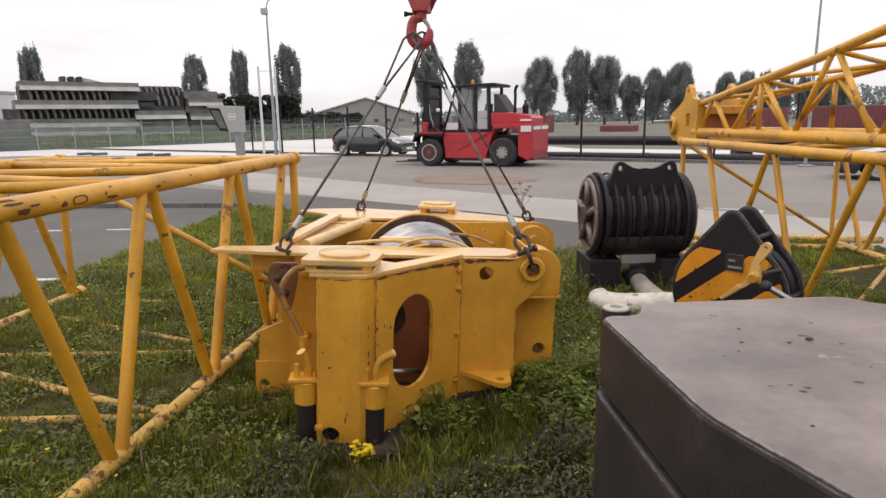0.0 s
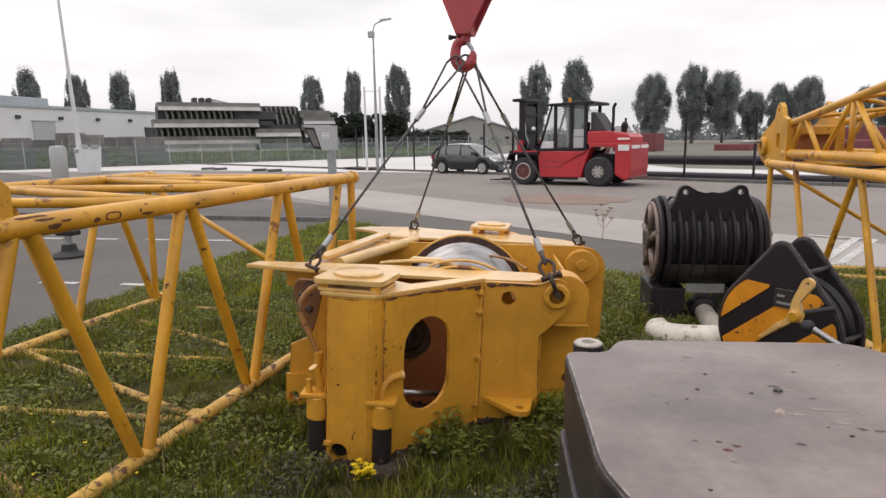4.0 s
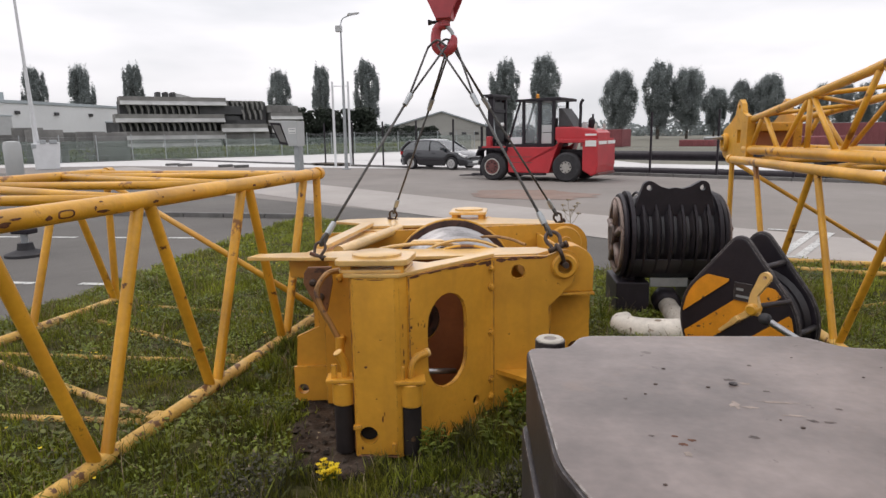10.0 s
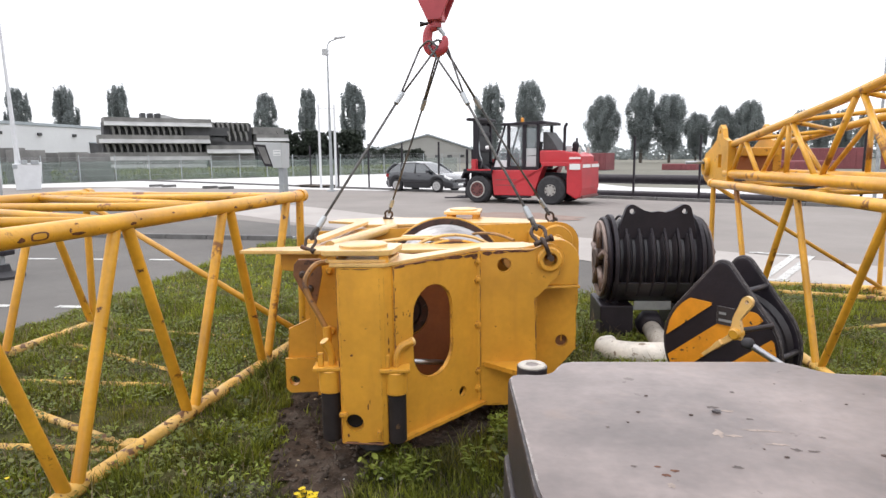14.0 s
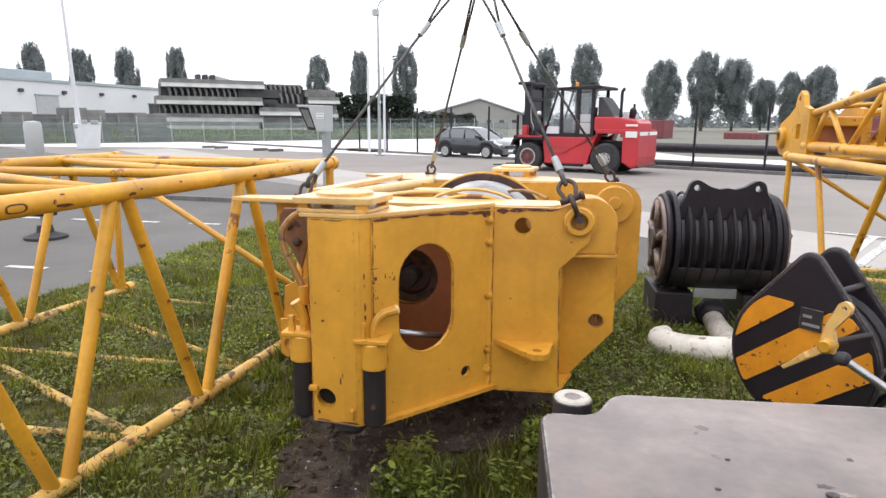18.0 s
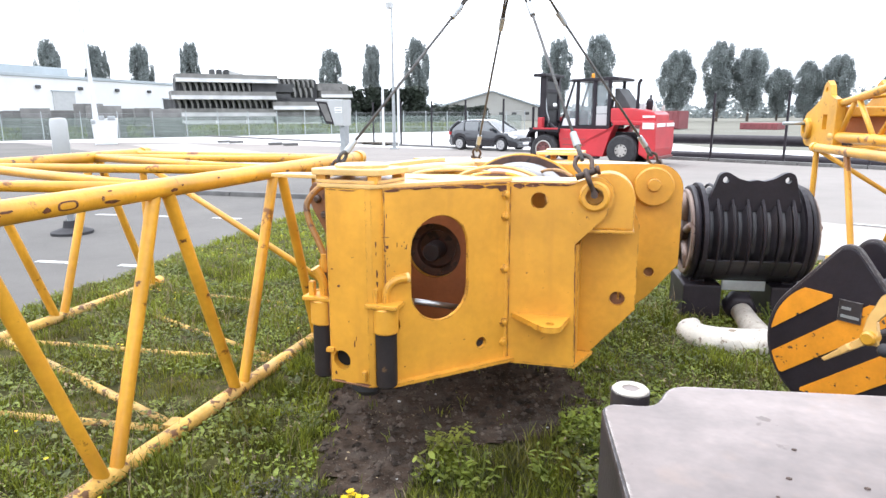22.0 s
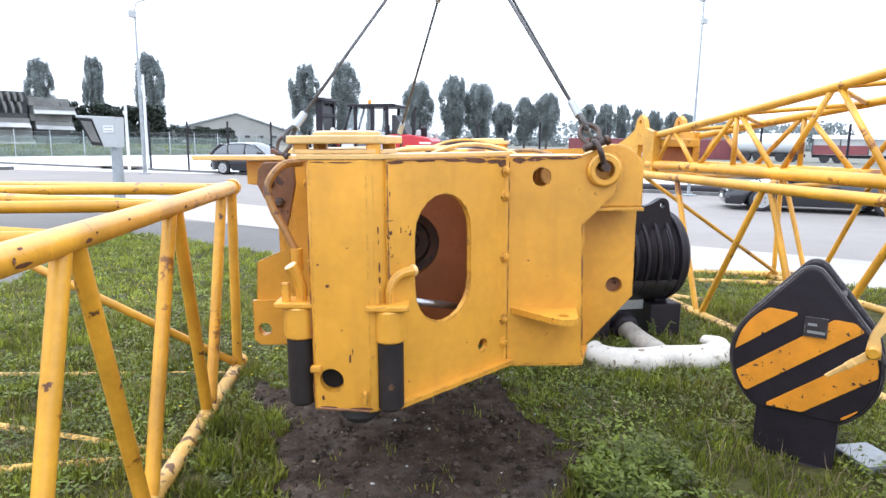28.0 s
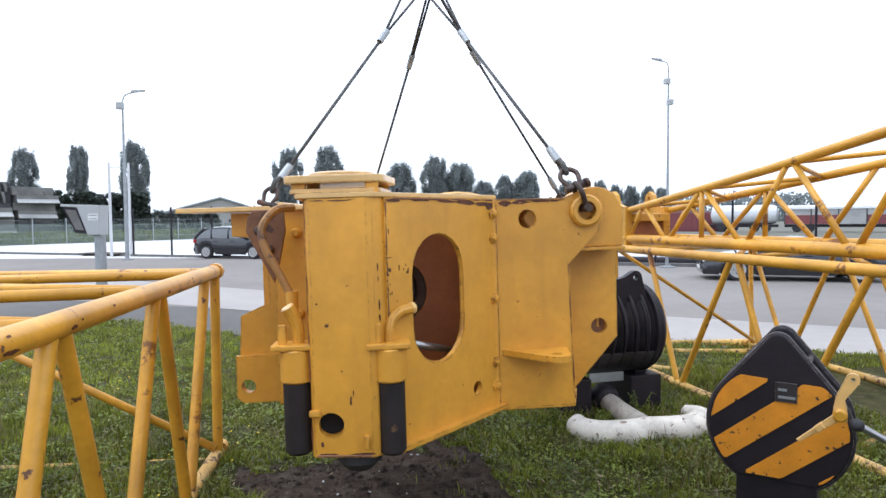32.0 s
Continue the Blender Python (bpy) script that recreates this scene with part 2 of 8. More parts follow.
M["line"] = material("worn_white_marking", (0.5, 0.5, 0.48), 0.8, var=0.2, scale=6, spots=(0.14, 0.14, 0.135), spot_at=0.58, spot_scale=20, bump=0.2)
M["earth"] = material("dark_bare_earth", (0.054, 0.039, 0.029), 0.95, spec=0.08, var=0.5, scale=9, spots=(0.10, 0.085, 0.07), spot_at=0.64, spot_scale=55, dust=(0.095, 0.080, 0.068), dust_at=0.5, bump=1.0, bump_scale=38)
M["soil"] = material("grassy_soil", (0.060, 0.058, 0.021), 0.95, spec=0.1, var=0.4, scale=6, spots=(0.09, 0.07, 0.04), spot_at=0.6, spot_scale=9, bump=0.8, bump_scale=40)
M["field"] = material("far_field", (0.14, 0.135, 0.105), 0.95, var=0.15, scale=0.03, bump=0)
M["blade"] = material("grass_blades", (0.188, 0.216, 0.022), 0.6, var=0.6, scale=2.0, dust=(0.215, 0.16, 0.036), dust_at=0.5, bump=0, island=0.6)
M["blade_far"] = material("short_dry_grass", (0.245, 0.275, 0.032), 0.6, var=0.45, scale=3.0, dust=(0.22, 0.18, 0.07), dust_at=0.5, bump=0, island=0.5)
M["leaf"] = material("weed_leaves", (0.172, 0.218, 0.025), 0.5, var=0.55, scale=2.2, dust=(0.195, 0.155, 0.034), dust_at=0.5, bump=0, island=0.4)
M["bank"] = material("rough_bank_grass", (0.075, 0.10, 0.035), 0.9, var=0.45, scale=0.9, dust=(0.13, 0.12, 0.08), dust_at=0.55, bump=0.6, bump_scale=8)
M["straw"] = material("dry_straw", (0.26, 0.20, 0.12), 0.8, var=0.2, scale=4, bump=0, island=0.4)
M["dock"] = material("dark_seeding_weeds", (0.036, 0.034, 0.015), 0.7, var=0.4, scale=6.0, dust=(0.06, 0.042, 0.026), dust_at=0.5, bump=0, island=0.5)
M["petal"] = material("yellow_petals", (0.80, 0.60, 0.01), 0.6, var=0.1, scale=8, bump=0, island=0.15)
M["rustplate"] = material("rust_brown_plate", (0.20, 0.085, 0.035), 0.6, var=0.3, scale=6, spots=(0.05, 0.02, 0.012), spot_at=0.62, bump=0.2)
# paler and greyer than real leaves: distance haze is mixed into the colour
M["poplar"] = material("hazed_poplar_leaves", (0.27, 0.30, 0.295), 0.8, var=0.22, scale=0.5, bump=0, island=0.25)
M["hedge"] = material("dark_hedge_leaves", (0.018, 0.028, 0.016), 0.7, var=0.3, scale=0.6, bump=0, island=0.4)
M["bark"] = material("grey_bark", (0.09, 0.075, 0.06), 0.9, var=0.3, scale=2, bump=0.5)
M["cladding"] = material("white_cladding", (0.66, 0.67, 0.67), 0.6, var=0.05, scale=0.2, bump=0)
M["roofgrey"] = material("grey_roof_sheet", (0.36, 0.40, 0.42), 0.6, var=0.1, scale=0.2, bump=0)
M["shed"] = material("beige_grey_cladding", (0.34, 0.335, 0.31), 0.7, var=0.06, scale=0.2, bump=0)
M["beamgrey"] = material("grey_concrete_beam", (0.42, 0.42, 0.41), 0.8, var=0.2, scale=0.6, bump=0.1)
# near-black for shade painted into the beam stack; also for real dark parts
M["beamdark"] = material("rib_shade_and_dark_steel", (0.06, 0.06, 0.062), 0.7, var=0.3, scale=1.0, bump=0)
# darker concrete that puts shade into beam webs and ribs; also colours crates
M["beamweathered"] = material("weathered_and_shaded_concrete", (0.20, 0.195, 0.185), 0.85, var=0.3, scale=0.7, bump=0.1)
M["screen"] = material("green_windbreak_mesh", (0.17, 0.215, 0.185), 0.9, var=0.15, scale=0.4, bump=0)
M["carblack"] = material("dark_blue_grey_car_paint", (0.013, 0.015, 0.021), 0.2, 0.0, var=0.06, scale=1.0, bump=0)
M["carnavy"] = material("black_car_paint", (0.016, 0.017, 0.022), 0.2, 0.2, var=0.06, scale=1.0, bump=0)
M["alloy"] = material("silver_alloy", (0.5, 0.5, 0.5), 0.35, 0.8, var=0.1, scale=8, bump=0)
M["hub"] = material("cream_wheel_hub", (0.42, 0.40, 0.37), 0.55, var=0.2, scale=8, bump=0.1)
M["hubred"] = material("dark_red_wheel_hub", (0.15, 0.05, 0.045), 0.5, var=0.2, scale=8, bump=0.1)
M["lamp_white"] = material("headlamp_glass", (0.75, 0.76, 0.76), 0.15, var=0.03, bump=0)
M["lamp_red"] = material("tail_lamp_plastic", (0.35, 0.01, 0.012), 0.2, var=0.03, bump=0)
M["greybox"] = material("light_grey_enamel", (0.42, 0.43, 0.43), 0.5, var=0.06, scale=2, bump=0.02)
M["ringpaint"] = material("worn_pale_ring_paint", (0.38, 0.35, 0.305), 0.65, var=0.2, scale=12, spots=(0.15, 0.12, 0.1), spot_at=0.62, spot_scale=40, bump=0.2)
M["wornrim"] = material("worn_pinkish_steel", (0.24, 0.18, 0.155), 0.5, 0.3, var=0.3, scale=8, spots=(0.08, 0.05, 0.04), spot_at=0.62, bump=0.15)
M["crumb"] = material("soil_crumbs", (0.066, 0.052, 0.042), 0.95, spec=0.1, var=0.4, scale=9, bump=0.3, island=0.6)
M["bearing"] = material("dirty_brown_bearing_steel", (0.075, 0.034, 0.024), 0.5, var=0.35, scale=9, spots=(0.02, 0.012, 0.01), spot_at=0.6, bump=0.15)
M["rustpatch"] = material("flaked_dark_rust", (0.115, 0.040, 0.018), 0.75, var=0.45, scale=22, spots=(0.30, 0.15, 0.07), spot_at=0.62, spot_scale=45, bump=0.3)
M["wornchip"] = material("worn_dark_chip", (0.085, 0.064, 0.056), 0.6, var=0.35, scale=40, bump=0.2)
M["scuff"] = material("pale_scuffed_paint", (0.29, 0.235, 0.20), 0.6, var=0.3, scale=30, spots=(0.16, 0.12, 0.1), spot_at=0.6, spot_scale=60, bump=0.2)
M["containerred"] = material("dull_red_steel", (0.20, 0.055, 0.06), 0.7, var=0.2, scale=0.5, bump=0)
M["rustyhose"] = material("rusty_yellow_hose", (0.30, 0.145, 0.035), 0.55, var=0.35, scale=9, spots=(0.08, 0.035, 0.018), spot_at=0.58, spot_scale=20, bump=0.2)
M["paper"] = material("white_label", (0.7, 0.7, 0.68), 0.6, var=0.03, bump=0)
M["truck"] = material("white_lorry_paint", (0.62, 0.63, 0.64), 0.5, var=0.05, bump=0)


def leaf_light(key, share):
    """Let part of the light pass through thin leaves."""
    nt = M[key].node_tree
    b = nt.nodes["Principled BSDF"]
    tr = nt.nodes.new("ShaderNodeBsdfTranslucent")
    mx = nt.nodes.new("ShaderNodeMixShader")
    mx.inputs["Fac"].default_value = share
    nt.links.new(b.inputs["Base Color"].links[0].from_socket, tr.inputs["Color"])
    nt.links.new(b.outputs["BSDF"], mx.inputs[1])
    nt.links.new(tr.outputs["BSDF"], mx.inputs[2])
    nt.links.new(mx.outputs["Shader"], nt.nodes["Material Output"].inputs["Surface"])


for key, share in (("blade", 0.45), ("blade_far", 0.45), ("leaf", 0.4), ("poplar", 0.5), ("petal", 0.3)):
    leaf_light(key, share)
for key, coat in (("carblack", 0.8), ("carnavy", 0.8), ("red", 0.2), ("cream", 0.5)):
    M[key].node_tree.nodes["Principled BSDF"].inputs["Coat Weight"].default_value = coat
M["cream"].node_tree.nodes["Principled BSDF"].inputs["Coat Roughness"].default_value = 0.22


def glass(name, rgb=(0.55, 0.62, 0.64), alpha=0.16):
    m = bpy.data.materials.new(name)
    m.use_nodes = True
    b = m.node_tree.nodes["Principled BSDF"]
    b.inputs["Base Color"].default_value = (*rgb, 1)
    b.inputs["Roughness"].default_value = 0.05
    b.inputs["Alpha"].default_value = alpha
    return m


M["glass"] = glass("cab_glass")
M["screen"].node_tree.nodes["Principled BSDF"].inputs["Alpha"].default_value = 0.5
M["darkglass"] = glass("tinted_car_glass", (0.03, 0.04, 0.045), 0.95)
M["darkglass"].node_tree.nodes["Principled BSDF"].inputs["IOR"].default_value = 2.1


# ---------------------------------------------------------------- mesh helpers
def finish(bm, name, smooth=False):
    me = bpy.data.meshes.new(name)
    bmesh.ops.recalc_face_normals(bm, faces=bm.faces)
    if smooth:
        for f in bm.faces:
            f.smooth = True
    for e in bm.edges:
        if len(e.link_faces) == 2 and e.calc_face_angle(0) > 0.6:
            e.smooth = False
    bm.to_mesh(me)
    bm.free()
    return me


def part(name, bm, mat, parent, label="", smooth=False):
    me = bm if isinstance(bm, bpy.types.Mesh) else finish(bm, name, smooth)
    if not me.materials:
        for one in (mat if isinstance(mat, (list, tuple)) else [mat]):
            me.materials.append(M[one])
    ob = new(name, me)
    ob.parent = parent
    if label:
        ob["label"] = label
    return ob


def thing(name, label, category, m=None, group="", kind=""):
    ob = new(name)
    ob.empty_display_size = 0.2
    if m is not None:
        ob.matrix_world = m
    return tagged(ob, label, category, group, kind)


def solid(name, bm, mat, label, category="", group="", kind="", m=None, smooth=False):
    me = bm if isinstance(bm, bpy.types.Mesh) else finish(bm, name, smooth)
    if not me.materials:
        for one in (mat if isinstance(mat, (list, tuple)) else [mat]):
            me.materials.append(M[one])
    ob = new(name, me)
    if m is not None:
        ob.matrix_world = m
    return tagged(ob, label, category, group, kind)


def add_tube(bm, a, b, r, seg=10, r2=None, caps=True):
    a, b = Vector(a), Vector(b)
    z = (b - a).normalized()
    x = z.orthogonal().normalized()
    y = z.cross(x)
    rings = []
    for p, rr in ((a, r), (b, r if r2 is None else r2)):
        rings.append([bm.verts.new(p + rr * (math.cos(2 * math.pi * k / seg) * x + math.sin(2 * math.pi * k / seg) * y)) for k in range(seg)])
    for k in range(seg):
        f = bm.faces.new((rings[0][k], rings[0][(k + 1) % seg], rings[1][(k + 1) % seg], rings[1][k]))
        f.smooth = True
    if caps:
        bm.faces.new(rings[0][::-1])
        bm.faces.new(rings[1])
    return bm


def tube(a, b, r, seg=10, r2=None):
    return add_tube(bmesh.new(), a, b, r, seg, r2)


def add_path(bm, pts, radii, seg=10, closed=False):
    """A tube along points, with a radius at each."""
    pts = [Vector(p) for p in pts]
    if not isinstance(radii, (list, tuple)):
        radii = [radii] * len(pts)
    rings, n = [], len(pts)
    x = None
    for i, p in enumerate(pts):
        if closed:
            d = pts[(i + 1) % n] - pts[i - 1]
        else:
            d = pts[min(i + 1, n - 1)] - pts[max(i - 1, 0)]
        d.normalize()
        x = d.orthogonal().normalized() if x is None else (x - d * x.dot(d)).normalized()
        y = d.cross(x)
        rings.append([bm.verts.new(p + radii[i] * (math.cos(2 * math.pi * k / seg) * x + math.sin(2 * math.pi * k / seg) * y)) for k in range(seg)])
    for i in range(n if closed else n - 1):
        a, b = rings[i], rings[(i + 1) % n]
        for k in range(seg):
            f = bm.faces.new((a[k], a[(k + 1) % seg], b[(k + 1) % seg], b[k]))
            f.smooth = True
    if not closed:
        bm.faces.new(rings[0][::-1])
        bm.faces.new(rings[-1])
    return bm


def spline(ctrl, n=6):
    """Points on a smooth line through the given ones."""
    c = [Vector(p) for p in ctrl]
    c = [c[0] * 2 - c[1]] + c + [c[-1] * 2 - c[-2]]
    out = []
    for i in range(1, len(c) - 2):
        for k in range(n):
            t = k / n
            p0, p1, p2, p3 = c[i - 1], c[i], c[i + 1], c[i + 2]
            out.append(0.5 * ((2 * p1) + (p2 - p0) * t + (2 * p0 - 5 * p1 + 4 * p2 - p3) * t * t + (3 * p1 - p0 - 3 * p2 + p3) * t ** 3))
    return out + [c[-2]]


def add_box(bm, lo, hi, m=None, bevel=0.0):
    """An axis-aligned block from corner to corner, with softened edges."""
    lo, hi = Vector(lo), Vector(hi)
    t = Matrix.Translation((lo + hi) / 2) @ Matrix.Diagonal((*(hi - lo), 1))
    r = bmesh.ops.create_cube(bm, size=1.0, matrix=t)
    vs = r["verts"]
    if bevel:
        es = list({e for v in vs for e in v.link_edges})
        r = bmesh.ops.bevel(bm, geom=es, offset=bevel, segments=2, affect="EDGES", profile=0.6)
        vs = list({v for f in r["faces"] for v in f.verts} | {v for v in vs if v.is_valid})
    if m is not None:
        bmesh.ops.transform(bm, matrix=m, verts=vs)
    return bm


def box(lo, hi, bevel=0.0):
    return add_box(bmesh.new(), lo, hi, None, bevel)


def add_prism(bm, poly, lo, hi, axis="z", bevel=0.0):
    """A flat outline given a thickness: poly in (x, y) for z, (x, z) for y, (y, z) for x."""
    def at(p, h):
        return {"z": (p[0], p[1], h), "y": (p[0], h, p[1]), "x": (h, p[0], p[1])}[axis]
    a = [bm.verts.new(at(p, lo)) for p in poly]
    b = [bm.verts.new(at(p, hi)) for p in poly]
    n = len(poly)
    fs = [bm.faces.new(a), bm.faces.new(b[::-1])]
    fs += [bm.faces.new((a[i], b[i], b[(i + 1) % n], a[(i + 1) % n])) for i in range(n)]
    bmesh.ops.recalc_face_normals(bm, faces=fs)
    if bevel:
        es = list(fs[0].edges) + list(fs[1].edges)
        bmesh.ops.bevel(bm, geom=es, offset=bevel, segments=2, affect="EDGES", profile=0.6)
    return bm


def prism(poly, lo, hi, axis="z", bevel=0.0):
    return add_prism(bmesh.new(), poly, lo, hi, axis, bevel)


def arc(cx, cy, r, a0, a1, n=10):
    return [(cx + r * math.cos(radians(a0 + (a1 - a0) * k / n)), cy + r * math.sin(radians(a0 + (a1 - a0) * k / n))) for k in range(n + 1)]


def add_lathe(bm, prof, m, seg=28):
    """A turned body: prof of (radius, height), turned about its z, then posed by m."""
    rings = []
    for r, h in prof:
        rings.append([bm.verts.new(m @ Vector((r * math.cos(2 * math.pi * k / seg), r * math.sin(2 * math.pi * k / seg), h))) for k in range(seg)])
    for a, b in zip(rings, rings[1:]):
        for k in range(seg):
            f = bm.faces.new((a[k], a[(k + 1) % seg], b[(k + 1) % seg], b[k]))
            f.smooth = True
    bm.faces.new(rings[0][::-1])
    bm.faces.new(rings[-1])
    return bm


def lathe(prof, m, seg=28):
    return add_lathe(bmesh.new(), prof, m, seg)


def carve(bm, cutters, name, smooth=False):
    """The mesh of bm with the cutters' bodies taken out of it."""
    a = new("a", finish(bm, name))
    tools = []
    for c in cutters:
        t = new("b", finish(c, "tool"))
        tools.append(t)
        d = a.modifiers.new("cut", "BOOLEAN")
        d.operation, d.solver, d.object = "DIFFERENCE", "EXACT", t
    me = bpy.data.meshes.new_from_object(a.evaluated_get(bpy.context.evaluated_depsgraph_get()))
    me.name = name
    for t in [a] + tools:
        old = t.data
        bpy.data.objects.remove(t)
        bpy.data.meshes.remove(old)
    return me


AX = {"x": Matrix.Rotation(radians(90), 4, "Y"), "y": Matrix.Rotation(radians(-90), 4, "X"), "z": Matrix()}


def drum(c, r, h, axis="y", seg=28, bevel=0.0):
    """A short cylinder centred at c along an axis, its rim softened."""
    p = [(r, -h / 2), (r, h / 2)] if not bevel else [(r - bevel, -h / 2), (r, -h / 2 + bevel), (r, h / 2 - bevel), (r - bevel, h / 2)]
    return lathe(p, Matrix.Translation(c) @ AX[axis], seg)


# ---------------------------------------------------------------- ground
def sheet(name, poly, z, mat, label):
    bm = bmesh.new()
    bm.faces.new([bm.verts.new((x, y, z)) for x, y in poly])
    return solid(name, bm, mat, label, kind="structure")


bm = bmesh.new()
ring = [bm.verts.new((2600 * math.cos(k * math.pi / 24), 2600 * math.sin(k * math.pi / 24), -0.06)) for k in range(48)]
bm.faces.new(ring)
solid("ground", bm, "field", "wide flat field of dry grass and bare soil", kind="structure")

# line of the far fence: a point on it and its direction
FX, FY = -3.0, 32.3
FD = Vector((0.835, -0.55, 0)).normalized()
FN = Vector((0.55, 0.835, 0)).normalized()


def by_fence(s, d, z=0.0):
    """A place s metres along the fence to the right, d metres beyond it."""
    return Vector((FX, FY, z)) + FD * s + FN * d


def quad(s0, s1, d0, d1):
    return [by_fence(s0, d0)[:2], by_fence(s1, d0)[:2], by_fence(s1, d1)[:2], by_fence(s0, d1)[:2]]


sheet("road", quad(-75, 60, -75, -0.12), 0.0, "asphalt", "weathered grey asphalt road and parking ground")
sheet("road_apron", quad(-75, 60, -13.8, -0.12), 0.004, "asphalt_old", "worn brownish asphalt in front of the fence")
sheet("road_lane", [(-14.0, 29.5), (-24.0, 38.0), (-26.0, 35.5), (-16.0, 27.0), (-4.4, 17.1), (1.9, 11.9), (9.0, 5.4), (11.5, 7.5), (2.0, 15.0), (-5.8, 22.4)], 0.008, "concrete", "pale concrete lane across the asphalt")
sheet("yard", [by_fence(70, 0.12)[:2], by_fence(70, 9.0)[:2], by_fence(6, 9.0)[:2], (-4.0, 74.5), (-16.0, 63.2), (-42.0, 38.4), (-40.0, 37.0), (-25.4, 39.3), (-9.6, 34.8), by_fence(0, 0.12)[:2]], 0.012, "yard", "pale concrete yard behind the fence")
sheet("far_yard", quad(-10, 90, 9.0, 60.0), 0.004, "field", "dusty yard ground beyond the concrete")


def kerb_run(pts, name, label, h=0.09, w=0.13):
    k = thing(name, label, "kerb", kind="structure")
    me = {}
    for a, b in zip(pts, pts[1:]):
        a, b = Vector((*a, 0)), Vector((*b, 0))
        n = max(1, round((b - a).length / 1.0))
        for i in range(n):
            p, q = a.lerp(b, i / n), a.lerp(b, (i + 1) / n)
            ln = (q - p).length - 0.012
            key = round(ln, 3)
            if key not in me:
                bmm = box((0.006, -w / 2, -0.05), (ln, w / 2, h), 0.012)
                me[key] = finish(bmm, "kerb_stone")
                me[key].materials.append(M["kerb"])
            o = new("kerb_stone", me[key])
            o.parent = k
            o.matrix_local = Matrix.Translation(p) @ Matrix.Rotation(math.atan2(q.y - p.y, q.x - p.x), 4, "Z")
    return k


ISLAND = [(-4.15, -12), (-4.15, 13.2), (-3.95, 13.75), (-3.5, 13.8), (-3.05, 13.45), (0.0, 10.6), (1.7, 9.15), (4.3, 9.9), (7.0, 8.0), (16.0, -12)]


def inside(x, y, poly):
    hit = False
    for (x0, y0), (x1, y1) in zip(poly, poly[1:] + poly[:1]):
        if (y0 > y) != (y1 > y) and x < x0 + (y - y0) / (y1 - y0) * (x1 - x0):
            hit = not hit
    return hit


# the grass island: an uneven skin of soil, its bare patch under the load pressed flat
def lump(x, y):
    return 0.03 + 0.022 * noise.noise((x * 0.9, y * 0.9, 3)) + 0.012 * noise.noise((x * 3.1, y * 3.1, 7))


def bare(x, y):
    """1 in the bare earth where the frame had stood, 0 in grass."""
    u, v = x - 0.02, y - 5.55
    u, v = u * 0.97 + v * 0.2, -u * 0.2 + v * 0.97
    d = max(abs(u) / 0.72, abs(v) / 1.15) + 0.30 * noise.noise((x * 2.3, y * 2.3, 1)) + 0.16 * noise.noise((x * 9, y * 9, 4))
    # a trodden strip runs on from the patch towards the near side
    e = max(abs(x + 0.17) / 0.21, abs(y - 4.62) / 0.45) + 0.45 * noise.noise((x * 3.3, y * 3.3, 8)) + 0.2 * noise.noise((x * 11, y * 11, 9))
    if x > 0.03 + 0.1 * noise.noise((x * 4, y * 4, 12)) and y - 0.55 * x < 4.62 + 0.15 * noise.noise((x * 5, y * 5, 14)):
        return 0.0
    return 1.0 if d < 1 or e < 1 else 0.0


vs, fs, grid = [], [], {}
STEP = 0.16
for i in range(int(-4.15 / STEP), int(9 / STEP)):
    for j in range(int(-2 / STEP), int(14 / STEP)):
        x, y = i * STEP, j * STEP
        if inside(x + 0.08, y + 0.08, ISLAND):
            ids = []
            for a, b in ((0, 0), (1, 0), (1, 1), (0, 1)):
                key = (i + a, j + b)
                if key not in grid:
                    grid[key] = len(vs)
                    px, py = key[0] * STEP, key[1] * STEP
                    vs.append((px, py, lump(px, py) + 0.02))
                ids.append(grid[key])
            fs.append(ids)
me = bpy.data.meshes.new("grass_soil")
me.from_pydata(vs, [], fs)
me.materials.append(M["soil"])
for p in me.polygons:
    p.use_smooth = True
tagged(new("lawn", me), "rough green lawn of grass and weeds", kind="structure")
sheet("lawn_margin", [(-4.15, -12), (-4.15, -1.9), (9, -1.9), (16, -12)], 0.02, "soil", "rough lawn beside the parking ground")
sheet("lawn_edge", ISLAND, 0.012, "soil", "rough lawn edge beside the asphalt")
kerb_run(ISLAND[1:8], "kerb", "low grey kerb round the lawn", 0.05)
# rust-brown stain soaked into the asphalt
bm = bmesh.new()
rim = []
for k in range(64):
    a = k * math.pi / 32
    r_ = 1.0 + 0.34 * noise.noise((math.cos(a) * 2.2, math.sin(a) * 2.2, 3)) + 0.16 * noise.noise((math.cos(a) * 7, math.sin(a) * 7, 5))
    rim.append(bm.verts.new((0.75 + 1.75 * r_ * math.cos(a), 19.35 - 0.35 * r_ * math.cos(a) + 1.45 * r_ * math.sin(a), 0.0125)))
bm.faces.new(rim)
solid("road_stain", bm, "stain", "reddish brown rust stain soaked into asphalt", kind="structure")
kerb_run([(-30, 15.4), (-11.7, 14.75), (-3.9, 14.15)], "kerb", "dark kerb between two stretches of asphalt", 0.10)
kerb_run([by_fence(s, -0.05)[:2] for s in range(-34, 40, 6)], "kerb", "dark low kerb under the wire fence", 0.12, 0.2)

